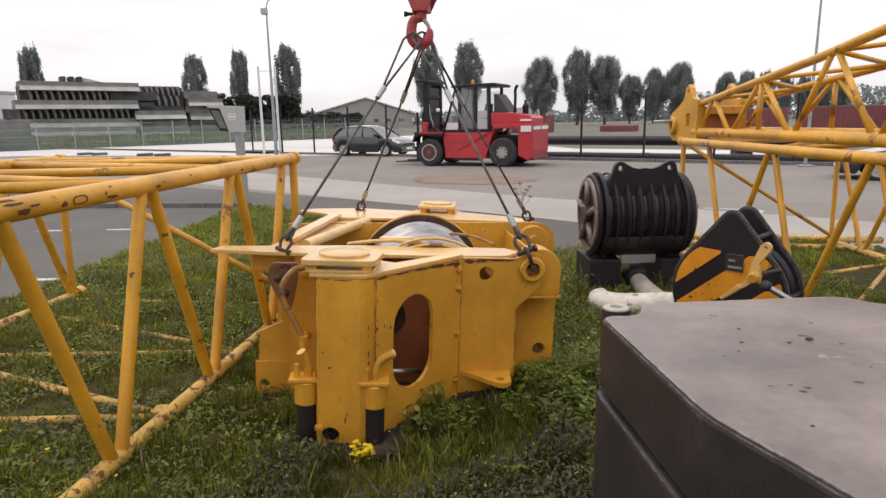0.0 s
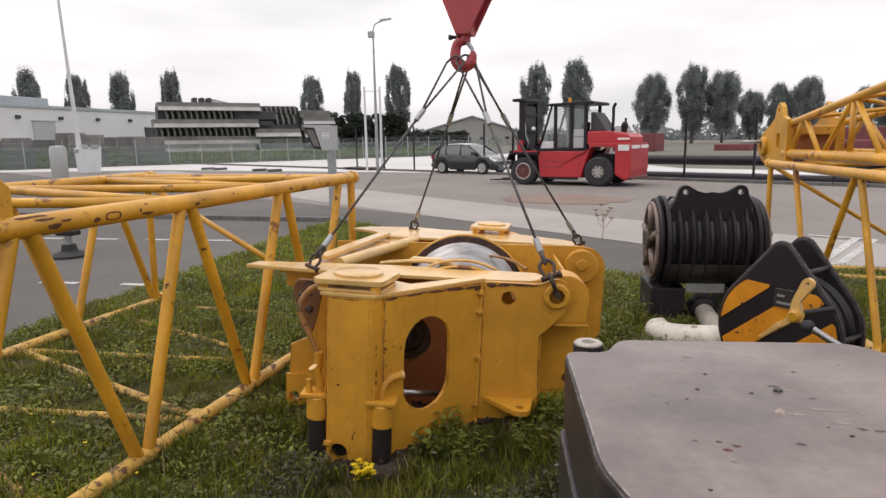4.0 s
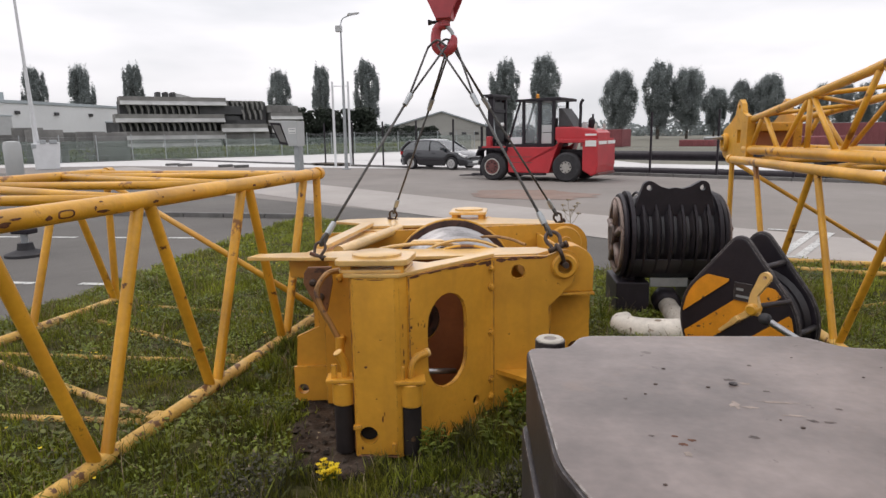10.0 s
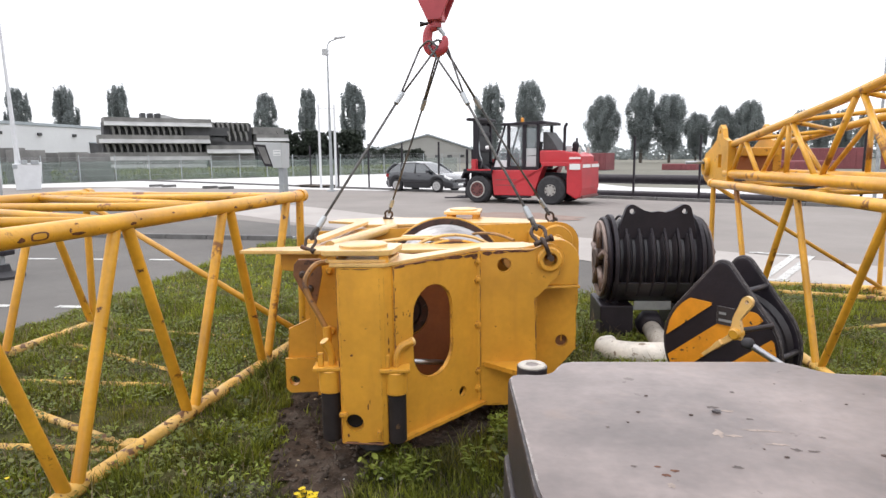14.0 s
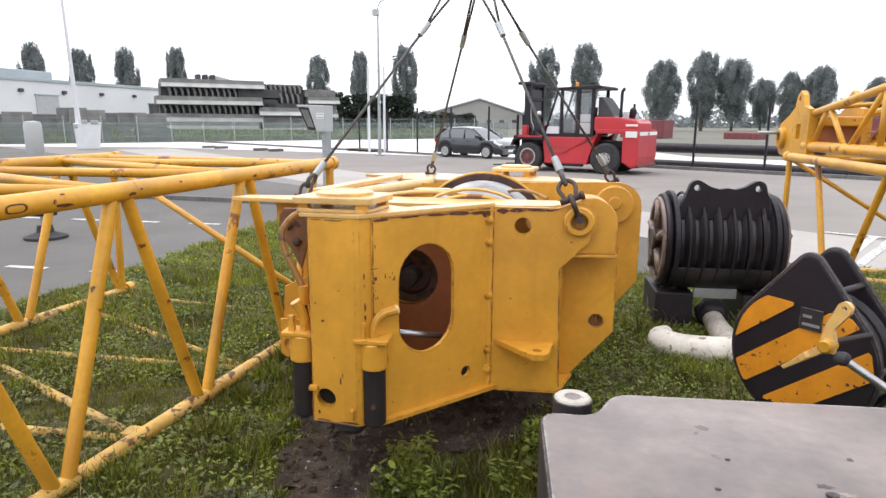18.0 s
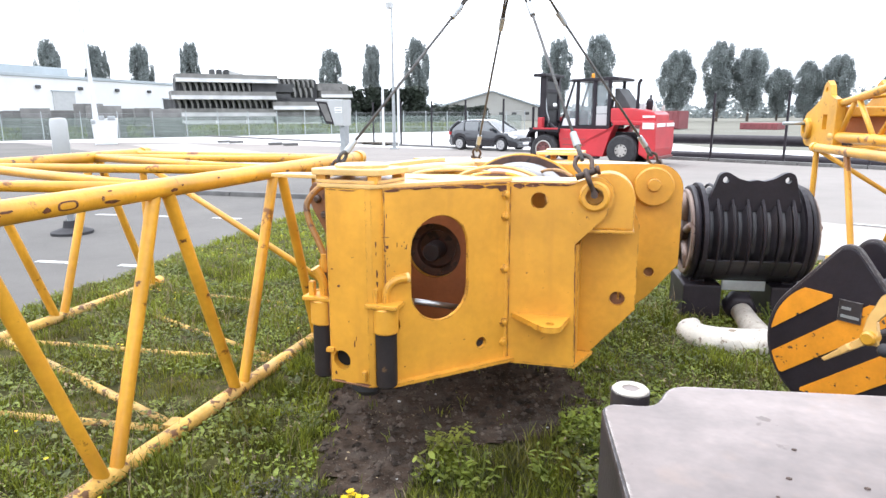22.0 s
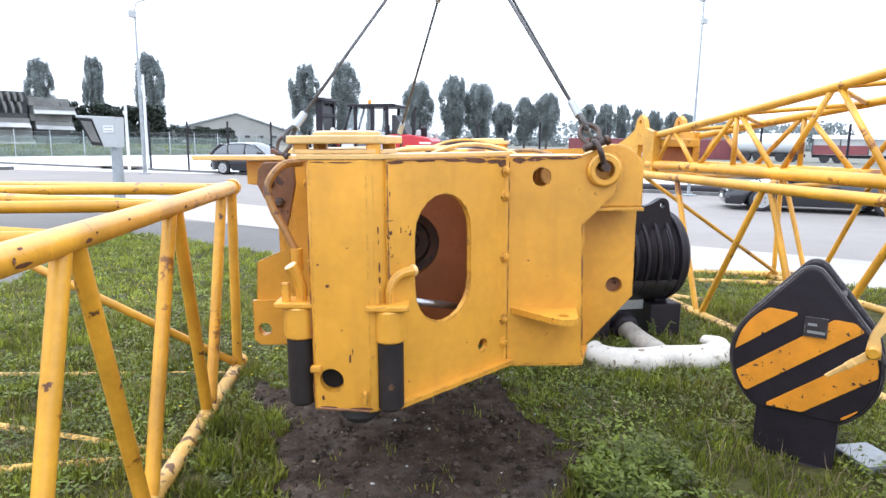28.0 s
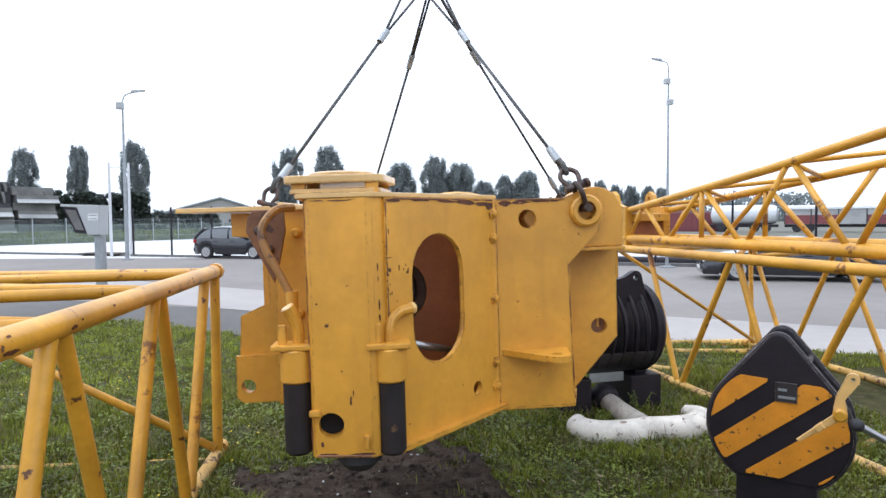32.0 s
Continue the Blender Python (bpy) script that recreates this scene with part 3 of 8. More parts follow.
earth_vs, earth_fs, grid = [], [], {}
for i in range(-32, 40):
    for j in range(132, 240):
        x, y = i * 0.03, j * 0.03
        if bare(x, y):
            ids = []
            for a, b in ((0, 0), (1, 0), (1, 1), (0, 1)):
                key = (i + a, j + b)
                if key not in grid:
                    grid[key] = len(earth_vs)
                    px, py = key[0] * 0.03, key[1] * 0.03
                    earth_vs.append((px, py, lump(px, py) + 0.036 + 0.016 * noise.noise((px * 7, py * 7, 2)) + 0.012 * noise.noise((px * 19, py * 19, 6))))
                ids.append(grid[key])
            earth_fs.append(ids)
me = bpy.data.meshes.new("bare_earth")
me.from_pydata(earth_vs, [], earth_fs)
me.materials.append(M["earth"])
for p in me.polygons:
    p.use_smooth = True
tagged(new("bare_ground", me), "dark bare earth where the steel frame had stood", kind="structure")

# road markings: two rows of worn dashes beside the lawn, a white hatched corner
DASH = finish(box((0, -0.05, 0), (0.55, 0.05, 0.006), 0.002), "marking")
DASH.materials.append(M["line"])
marks = thing("road_marking", "worn white dashes painted on the asphalt", "road marking", kind="structure")
for y, x0, n in ((8.05, -9.2, 5), (11.4, -12.4, 7), (5.2, -7.4, 3)):
    for k in range(n):
        o = new("dash", DASH)
        o.parent = marks
        o.location = (x0 + k * 1.15, y + 0.02 * k, 0.002)
bm = bmesh.new()
for a, b in (((4.2, 10.4), (5.5, 12.55)), ((4.45, 10.4), (5.75, 12.5)), ((4.9, 12.9), (5.75, 12.5)), ((4.2, 10.4), (4.5, 10.3))):
    a, b = Vector((*a, 0.014)), Vector((*b, 0.014))
    s = (b - a).cross(Vector((0, 0, 1))).normalized() * 0.06
    bm.faces.new([bm.verts.new(p) for p in (a - s, b - s, b + s, a + s)])
solid("road_marking", bm, "line", "white painted corner marking on the asphalt", kind="structure")


# ---------------------------------------------------------------- far things
def fence_panel():
    bm = bmesh.new()
    for k in range(26):
        add_box(bm, (k * 0.1 - 0.003, -0.003, 0.06), (k * 0.1 + 0.003, 0.003, 1.95))
    for z in (0.08, 0.5, 1.0, 1.5, 1.93):
        add_box(bm, (0, -0.005, z - 0.006), (2.5, 0.005, z + 0.006))
    me = finish(bm, "mesh_panel")
    me.materials.append(M["zinc"])
    return me


PANEL = fence_panel()
POST_D = finish(box((-0.035, -0.035, 0), (0.035, 0.035, 2.45), 0.008), "post")
POST_D.materials.append(M["black"])
POST_G = finish(box((-0.03, -0.03, 0), (0.03, 0.03, 2.1), 0.008), "post")
POST_G.materials.append(M["zinc"])
FROT = Matrix.Rotation(math.atan2(FD.y, FD.x), 4, "Z")
fence = thing("wire_fence", "wire fence with tall dark steel posts along the yard", "fence")
for k in range(-4, 14):
    o = new("post", POST_D)
    o.parent = fence
    o.matrix_world = Matrix.Translation(by_fence(k * 2.5, 0)) @ FROT
    for z in (0.35, 1.1, 1.9):
        part("wire", tube(by_fence(k * 2.5, 0, z), by_fence(k * 2.5 + 2.5, 0, z), 0.004, 4), "zinc", fence)
# the mesh fence at the left, with green windbreak cloth behind it
LD = Vector((-0.725, -0.69, 0)).normalized()
LN = Vector((-0.69, 0.725, 0)).normalized()
LROT = Matrix.Rotation(math.atan2(LD.y, LD.x), 4, "Z")


def by_left(s, d, z=0.0):
    return Vector((-5.6, 72.6, z)) + LD * s + LN * d


back = thing("wire_fence", "grey mesh fence with green windbreak behind the yard", "fence")
for k in range(0, 23):
    o = new("mesh_panel", PANEL)
    o.parent = back
    o.matrix_world = Matrix.Translation(by_left(k * 2.5, 0.03)) @ LROT
    o = new("post", POST_G)
    o.parent = back
    o.matrix_world = Matrix.Translation(by_left(k * 2.5, 0)) @ LROT
    bm = bmesh.new()
    a, b = by_left(k * 2.5 + 0.04, 0.5), by_left(k * 2.5 + 2.46, 0.5)
    zs = [1.62 + 0.12 * noise.noise((k * 1.7 + s, 0, 5)) for s in (0, 0.5, 1)]
    mid = (a + b) / 2 + LN * 0.1
    low = [bm.verts.new((p.x, p.y, 0.05)) for p in (a, mid, b)]
    top = [bm.verts.new((p.x, p.y, z)) for p, z in zip((a, mid, b), zs)]
    for i in (0, 1):
        bm.faces.new((low[i], low[i + 1], top[i + 1], top[i]))
    if k < 22:
        part("windbreak", bm, "screen", back, "sagging green windbreak cloth")
# a rough grass bank and a heap of gravel behind that fence
bank_rng = np.random.default_rng(61)
vs, fs = [], []
for i in range(61):
    for j, (d, z) in enumerate(((0.9, 0.02), (2.0, 0.55), (3.4, 0.95), (5.5, 1.1), (8.0, 0.0))):
        p = by_left(6 + i * 0.75, d, z * (0.75 + 0.45 * noise.noise((i * 0.13, j * 0.6, 9))) + 0.1 * noise.noise((i * 0.5, j, 2)))
        vs.append(tuple(p))
for i in range(60):
    for j in range(4):
        fs.append((i * 5 + j, i * 5 + j + 1, i * 5 + j + 6, i * 5 + j + 5))
me = bpy.data.meshes.new("grass_bank")
me.from_pydata(vs, [], fs)
me.materials.append(M["bank"])
for p in me.polygons:
    p.use_smooth = True
tagged(new("grass_bank", me), "low rough grass bank behind the mesh fence", kind="structure")
vs, fs = [], []
for k in range(9000):
    p = by_left(bank_rng.uniform(6, 51), bank_rng.uniform(0.9, 4.5))
    z, q, a = bank_rng.uniform(0.05, 1.0), bank_rng.uniform(0.06, 0.16), bank_rng.uniform(0, 6.28)
    i = len(vs)
    vs += [(p.x - math.cos(a) * 0.05, p.y - math.sin(a) * 0.05, z - q), (p.x + math.cos(a) * 0.05, p.y + math.sin(a) * 0.05, z - q), (p.x + bank_rng.uniform(-0.1, 0.1), p.y, z + q)]
    fs.append((i, i + 1, i + 2))
me = bpy.data.meshes.new("bank_grass")
me.from_pydata(vs, [], fs)
me.materials.append(M["blade"])
tagged(new("bank_grass", me), "tufts of rough grass on the bank", "grass", kind="stuff")
bm = bmesh.new()
rows_ = []
for i in range(7):
    f_ = i / 6
    rows_.append([bm.verts.new((2.7 * (1 - f_) * math.cos(a) * (1 + 0.15 * noise.noise((math.cos(a) * 2, math.sin(a) * 2, i))), 1.3 * (1 - f_) * math.sin(a), 1.35 * math.sin(f_ * math.pi / 2) + 0.06 * noise.noise((a, i, 5)))) for a in [k * math.pi / 10 for k in range(20)]])
for a, b in zip(rows_, rows_[1:]):
    for k in range(20):
        bm.faces.new((a[k], a[(k + 1) % 20], b[(k + 1) % 20], b[k]))
solid("gravel_heap", bm, "kerb", "heap of grey-brown gravel behind the mesh fence", "heap", m=Matrix.Translation(by_left(36.5, 2.3)) @ LROT, smooth=True)
for x, y in ((-21.976, 39.15), (-20.79, 38.57), (-17.17, 36.77), (-15.88, 36.13)):
    solid("fence_foot", box((-0.42, -0.13, 0), (0.42, 0.13, 0.15), 0.03), "kerb", "dark concrete foot of a temporary fence", "fence foot", group="fence feet on the yard", m=Matrix.Translation((x, y, 0.012)) @ LROT)
pal = thing("timber_slab", "dark low timber platform at the foot of the poles", "platform", Matrix.Translation((-10.9, 37.6, 0.012)) @ FROT)
for k in range(5):
    part("board", box((-1.25, -0.55 + k * 0.23, 0.10), (1.25, -0.35 + k * 0.23, 0.15), 0.008), "bark", pal)
for x in (-1.0, 0.0, 1.0):
    part("bearer", box((x - 0.06, -0.55, 0.0), (x + 0.06, 0.55, 0.098), 0.008), "bark", pal)
# dark heaps and pallets behind the left fence
hr = np.random.default_rng(77)
for k in range(16):
    s, d = 36 + k * 1.5 + hr.uniform(-0.4, 0.4), 1.6 + (k % 3) * 2.0
    w, h = hr.uniform(2.0, 3.0), hr.uniform(2.1, 2.8)
    bm = box((-w / 2, -0.8, 0), (w / 2, 0.8, h * 0.5), 0.05)
    add_box(bm, (-w * 0.42, -0.7, h * 0.5), (w * 0.46, 0.7, h), None, 0.05)
    solid("storage_crate", bm, "beamweathered", "dark grey covered storage crate behind the fence", "crate", group="crates behind the fence", m=Matrix.Translation(by_left(s, d)) @ LROT)


def leafy(bm_lists, centre, radii, n, size, rng):
    """Scatter n small two-sided leaf clumps in and on an ellipsoid."""
    vs, fs = bm_lists
    for _ in range(n):
        d = rng.normal(size=3)
        d /= np.linalg.norm(d) + 1e-9
        rr = rng.uniform(0.55, 1.02) ** 0.6
        p = np.array(centre) + d * np.array(radii) * rr
        u = rng.normal(size=3)
        u /= np.linalg.norm(u)
        w = np.cross(u, rng.normal(size=3))
        w /= np.linalg.norm(w) + 1e-9
        s = size * rng.uniform(0.6, 1.4)
        i = len(vs)
        vs.extend([p - u * s, p + w * s * 0.6, p + u * s, p - w * s * 0.6])
        fs.append((i, i + 1, i + 2, i + 3))


def poplar(seed, h, w, lobes, flare, label):
    """A poplar: a bare tapered trunk with upright limbs and a lumpy crown of upright leafy lobes, widest at the share flare of its height."""
    rng = np.random.default_rng(seed)
    t = thing("poplar_tree", label, "tree", group="row of poplars")
    bm = bmesh.new()
    add_path(bm, [(0, 0, -0.1), (0.05, 0, h * 0.25), (-0.05, 0.05, h * 0.6), (0, 0, h * 0.9)], [0.32, 0.26, 0.15, 0.03], 8)
    tips = []
    for k in range(lobes):
        f = (k + rng.uniform(0.1, 0.9)) / lobes
        a = k * 2.4 + rng.uniform(-0.5, 0.5)
        wide = w * rng.uniform(0.075, 0.125)
        tall = h * rng.uniform(0.07, 0.13)
        z = h * (0.20 + 0.70 * f)
        girth = np.interp(f, [0, flare * 0.6, flare, 0.85, 1.0], [0.5, 0.85, 1.0, 0.82, 0.55])
        reach = max(0.0, w * 0.54 * girth - wide) * (1.0 if k % 3 else 0.5) * rng.uniform(0.82, 1.06)
        e = (math.cos(a) * reach, math.sin(a) * reach)
        if k % 3 == 0:
            add_path(bm, [(0, 0, max(h * 0.12, z - h * 0.2)), (e[0] * 0.6, e[1] * 0.6, z - h * 0.06), (e[0], e[1], z + h * 0.04)], [0.11, 0.07, 0.02], 5)
        tips.append((e[0], e[1], z, tall, wide))
    for k in range(6):
        a = k * 1.1 + rng.uniform(0, 0.6)
        q = w * rng.uniform(0.10, 0.22)
        tips.append((math.cos(a) * q, math.sin(a) * q, h * rng.uniform(0.82, 0.93), h * rng.uniform(0.06, 0.10), w * rng.uniform(0.06, 0.10)))
    tips.append((0, 0, h * 0.5, h * 0.30, w * 0.2))
    part("trunk", bm, "bark", t)
    vs, fs = [], []
    for x, y, z, tall, wide in tips:
        # one lobe: leaves thickest near its skin, drawn out into ragged upright sprays
        n = int(620 * (tall / (h * 0.10)) * (wide / (w * 0.10)))
        d = rng.normal(size=(n, 3))
        d /= np.linalg.norm(d, axis=1)[:, None]
        r = rng.uniform(0.05, 1.0, n) ** 0.5
        ragged = 1.1 + 0.25 * np.sin(d[:, 0] * 9 + x) * np.sin(d[:, 1] * 8 + y) + 0.2 * rng.normal(size=n)
        p = np.stack([x + d[:, 0] * r * wide * ragged, y + d[:, 1] * r * wide * ragged, z + d[:, 2] * r * tall * (ragged + 0.08)], 1)
        u = rng.normal(size=(n, 3)) * 0.6 + np.array([0, 0, 0.8])
        u /= np.linalg.norm(u, axis=1)[:, None]
        v = np.cross(u, rng.normal(size=(n, 3)))
        v /= np.linalg.norm(v, axis=1)[:, None] + 1e-9
        q = (0.125 * rng.uniform(0.6, 1.5, n))[:, None]
        i = len(vs)
        vs.extend(np.stack([p - u * q, p + v * q * 0.6, p + u * q, p - v * q * 0.6], 1).reshape(-1, 3).tolist())
        fs.extend((i + np.arange(n)[:, None] * 4 + [0, 1, 2, 3]).tolist())
    me = bpy.data.meshes.new("crown")
    me.from_pydata(vs, [], fs)
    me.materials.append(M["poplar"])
    part("crown", me, "poplar", t)
    return t


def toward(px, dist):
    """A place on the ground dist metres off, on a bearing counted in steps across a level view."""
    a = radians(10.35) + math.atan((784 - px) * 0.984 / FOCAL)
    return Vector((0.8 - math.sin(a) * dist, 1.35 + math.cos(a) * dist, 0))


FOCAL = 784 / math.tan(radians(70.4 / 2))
TREES = ((-102.5, 110.6, 16.4, 5.9), (-96.3, 116.2, 16.1, 4.9), (-90.0, 121.3, 16.4, 5.7), (-82.2, 126.8, 17.3, 4.9), (-52.9, 133.3, 15.5, 5.9),
         (-43.8, 134.6, 16.7, 4.7), (-32.6, 129.6, 17.0, 5.7), (-5.4, 147.7, 18.0, 7.2), (3.6, 147.8, 18.8, 7.5), (20.3, 150.6, 15.3, 8.6),
         (28.5, 149.3, 16.8, 7.7), (34.9, 150.0, 15.4, 8.8), (42.4, 156.4, 11.5, 5.8), (47.0, 153.0, 12.6, 6.4), (52.1, 151.3, 13.7, 7.4),
         (71.8, 172.7, 12.7, 6.0), (76.2, 170.8, 12.8, 6.0), (82.4, 173.4, 12.9, 5.1), (91.0, 180.3, 12.0, 5.0), (97.3, 182.6, 11.9, 5.2),
         (104.2, 184.5, 11.8, 5.3), (110.3, 186.7, 11.4, 5.8))
# built at 15 m: width, number of lobes, height of the widest part
SHAPES = ((4.8, 40, 0.45, "slender dark poplar tree behind the yard"), (5.4, 44, 0.55, "upright poplar tree behind the yard"), (6.2, 50, 0.72, "poplar tree with a full broad top behind the yard"),
          (7.6, 52, 0.55, "broad ragged poplar tree behind the yard"), (8.4, 56, 0.48, "broad spreading poplar tree behind the yard"))
KINDS = [poplar(11 + k, 15.0, w, n, fl, lab) for k, (w, n, fl, lab) in enumerate(SHAPES)]
USED = set()
for i, (x, y, h, w) in enumerate(TREES):
    k = 2 if i in (7, 8) else min(range(5), key=lambda q: abs(SHAPES[q][0] / 15.0 - w / h))
    m = Matrix.Translation((x, y, 0)) @ Matrix.Rotation(i * 1.3, 4, "Z")
    o = None if k in USED else KINDS[k]
    if o is None:
        o = copy_thing(KINDS[k], m)
    else:
        o.matrix_world = m
    USED.add(k)
    o.scale = (w / SHAPES[k][0] * 0.97, w / SHAPES[k][0] * 0.97, h / 15.0 * 0.995)

# dark hedges and the far wood line
rng = np.random.default_rng(5)
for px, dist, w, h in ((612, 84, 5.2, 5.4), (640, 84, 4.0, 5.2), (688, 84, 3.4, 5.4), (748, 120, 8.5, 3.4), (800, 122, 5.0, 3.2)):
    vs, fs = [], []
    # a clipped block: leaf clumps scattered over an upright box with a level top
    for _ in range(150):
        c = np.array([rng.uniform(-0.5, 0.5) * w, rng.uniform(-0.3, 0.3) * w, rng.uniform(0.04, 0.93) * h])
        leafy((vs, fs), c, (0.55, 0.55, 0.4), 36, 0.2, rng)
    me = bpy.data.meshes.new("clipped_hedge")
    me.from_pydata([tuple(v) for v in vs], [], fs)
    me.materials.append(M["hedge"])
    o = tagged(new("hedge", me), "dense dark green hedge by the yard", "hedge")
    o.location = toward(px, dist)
vs, fs = [], []
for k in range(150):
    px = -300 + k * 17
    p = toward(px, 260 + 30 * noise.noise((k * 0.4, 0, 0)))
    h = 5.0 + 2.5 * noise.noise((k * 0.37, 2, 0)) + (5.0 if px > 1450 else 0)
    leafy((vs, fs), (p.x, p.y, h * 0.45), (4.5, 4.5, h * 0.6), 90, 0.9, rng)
me = bpy.data.meshes.new("far_wood")
me.from_pydata([tuple(v) for v in vs], [], fs)
# the far wood uses the same leaf colour with haze in it
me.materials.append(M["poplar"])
tagged(new("far_wood", me), "low dark line of trees on the horizon", "wood", kind="stuff")


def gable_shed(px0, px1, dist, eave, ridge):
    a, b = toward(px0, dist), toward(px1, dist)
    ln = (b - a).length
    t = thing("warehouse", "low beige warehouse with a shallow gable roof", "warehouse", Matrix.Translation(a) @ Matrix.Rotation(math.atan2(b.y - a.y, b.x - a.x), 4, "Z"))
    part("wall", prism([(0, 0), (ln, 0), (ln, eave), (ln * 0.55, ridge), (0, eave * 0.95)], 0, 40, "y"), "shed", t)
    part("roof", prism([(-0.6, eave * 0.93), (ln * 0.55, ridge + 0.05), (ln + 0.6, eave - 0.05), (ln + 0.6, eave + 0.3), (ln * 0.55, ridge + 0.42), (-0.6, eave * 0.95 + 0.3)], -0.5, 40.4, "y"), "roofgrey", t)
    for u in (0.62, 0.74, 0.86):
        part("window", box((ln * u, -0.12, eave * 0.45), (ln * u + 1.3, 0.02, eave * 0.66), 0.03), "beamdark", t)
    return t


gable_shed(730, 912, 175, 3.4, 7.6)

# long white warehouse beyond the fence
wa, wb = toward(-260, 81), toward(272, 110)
ln = (wb - wa).length
t = thing("warehouse", "long white industrial building with a flat roof", "warehouse", Matrix.Translation(wa) @ Matrix.Rotation(math.atan2(wb.y - wa.y, wb.x - wa.x), 4, "Z"))
part("wall", box((0, 0, 0), (ln, 25, 6.3)), "cladding", t)
part("parapet", box((-0.2, -0.15, 6.3), (ln + 0.2, 25.2, 6.7), 0.05), "roofgrey", t)
part("rooflight", box((3, 8, 6.7), (ln - 12, 22, 8.3), 0.1), "roofgrey", t)
for k, (u, w0, h0, h1) in enumerate(((0.455, 3.3, 0.2, 4.7), (0.93, 2.8, 0.1, 4.2), (0.16, 3.3, 0.2, 4.7))):
    # the second one is a solid dark panel, coloured as a shaded opening
    d = part("door", box((ln * u, -0.14, h0), (ln * u + w0, 0.05, h1), 0.03), "greybox" if k != 1 else "beamdark", t, "roller shutter" if k != 1 else "dark panel painted as the shade of an open doorway")
    part("door_frame", box((ln * u - 0.15, -0.2, h1 + 0.01), (ln * u + w0 + 0.15, 0.0, h1 + 0.16), 0.03), "roofgrey", d)
for k in range(6):
    part("wall_lamp", box((ln * (0.1 + 0.15 * k), -0.3, 5.0), (ln * (0.1 + 0.15 * k) + 0.6, 0.0, 5.4), 0.05), "beamdark", t)

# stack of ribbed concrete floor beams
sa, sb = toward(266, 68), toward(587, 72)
ln = (sb - sa).length
stack = thing("beam_stack", "tall stack of grey ribbed concrete floor beams", "beam stack", Matrix.Translation(sa) @ Matrix.Rotation(math.atan2(sb.y - sa.y, sb.x - sa.x), 4, "Z"))
sr = np.random.default_rng(19)


def level(u, z):
    """Heights of the three piles of the stack, which stand at slightly different distances."""
    return 0.0 if z == 0 else 1.7 + (z - 1.7) * (1.03 if u < 0.52 else 0.97 if u < 0.8 else 0.92)


def trough(u0, u1, z0, z1, y=0.0, mat="beamgrey", back=0.35):
    """One long beam seen from its side: an upright lip over a web that falls back below."""
    z0, z1 = level(u0, z0), level(u0, z1)
    x0, x1 = u0 * ln, u1 * ln
    tip = sr.uniform(-0.05, 0.05)
    h = z1 - z0

    def run(prof):
        bm = bmesh.new()
        rings = [[bm.verts.new((x, yy, zz + d)) for yy, zz in prof] for x, d in ((x0, 0.0), (x1, tip))]
        n = len(prof)
        for i in range(n):
            bm.faces.new((rings[0][i], rings[1][i], rings[1][(i + 1) % n], rings[0][(i + 1) % n]))
        bm.faces.new(rings[0])
        bm.faces.new(rings[1][::-1])
        return bm
    # shade above the lip is painted by the web's darker concrete
    web = part("beam", run([(y, z1), (y, z0 + h * 0.46), (y + 0.1, z0), (y + 2.6, z0), (y + 2.6, z1)]), "beamweathered" if mat == "beamgrey" else mat, stack, "long weathered concrete beam, shade put into its web colour")
    # the flared lower lip; sky light on it is put into its paler grey
    part("lip", run([(y - 0.004, z0 + h * 0.5), (y - back * 0.22, z0 + h * 0.34), (y - back * 0.75, z0 + h * 0.14), (y - back, z0 + h * 0.05), (y - back * 0.9, z0 - 0.02), (y + 0.08, z0 + h * 0.06)]), "beamgrey", web, "flared lip, sky light put into its pale colour")
    return web


def toothed(u0, u1, z0, z1, y=0.0, pitch=0.56):
    """A beam laid on edge, its row of leaning ribs standing out from a solid dark block that stands in for shade."""
    z0, z1 = level(u0, z0), level(u0, z1)
    x0, x1 = u0 * ln, u1 * ln
    h = z1 - z0
    web = part("web", box((x0, y + 0.75, z0), (x1, y + 2.4, z1), 0.02), "beamdark", stack, "solid dark block painted as shade behind the ribs")
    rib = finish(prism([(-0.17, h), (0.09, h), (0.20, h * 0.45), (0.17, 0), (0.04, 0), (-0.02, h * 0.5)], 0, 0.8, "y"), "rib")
    # ribs take the darker concrete, their shade put into the colour
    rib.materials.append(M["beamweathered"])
    n = int((x1 - x0) / pitch)
    for k in range(n):
        o = new("rib", rib)
        o.parent = web
        o.location = (x0 + (k + 0.5) * pitch + sr.uniform(-0.03, 0.03), y + sr.uniform(0, 0.08), z0)


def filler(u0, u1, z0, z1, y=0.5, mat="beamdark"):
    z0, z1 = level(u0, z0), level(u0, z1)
    # added filler, not a real bearer; dark ones stand for shade between beams
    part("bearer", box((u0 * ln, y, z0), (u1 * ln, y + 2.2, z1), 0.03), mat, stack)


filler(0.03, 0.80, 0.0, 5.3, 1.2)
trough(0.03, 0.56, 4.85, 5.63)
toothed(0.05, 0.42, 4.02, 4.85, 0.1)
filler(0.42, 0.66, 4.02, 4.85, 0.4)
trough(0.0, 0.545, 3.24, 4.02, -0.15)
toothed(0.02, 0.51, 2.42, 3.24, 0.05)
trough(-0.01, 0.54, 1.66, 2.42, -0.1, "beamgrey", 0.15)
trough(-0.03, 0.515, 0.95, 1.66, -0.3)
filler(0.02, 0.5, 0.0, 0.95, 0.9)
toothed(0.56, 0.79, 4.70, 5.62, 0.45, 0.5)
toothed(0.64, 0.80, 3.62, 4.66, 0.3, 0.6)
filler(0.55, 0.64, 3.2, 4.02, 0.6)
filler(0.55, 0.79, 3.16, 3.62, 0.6)
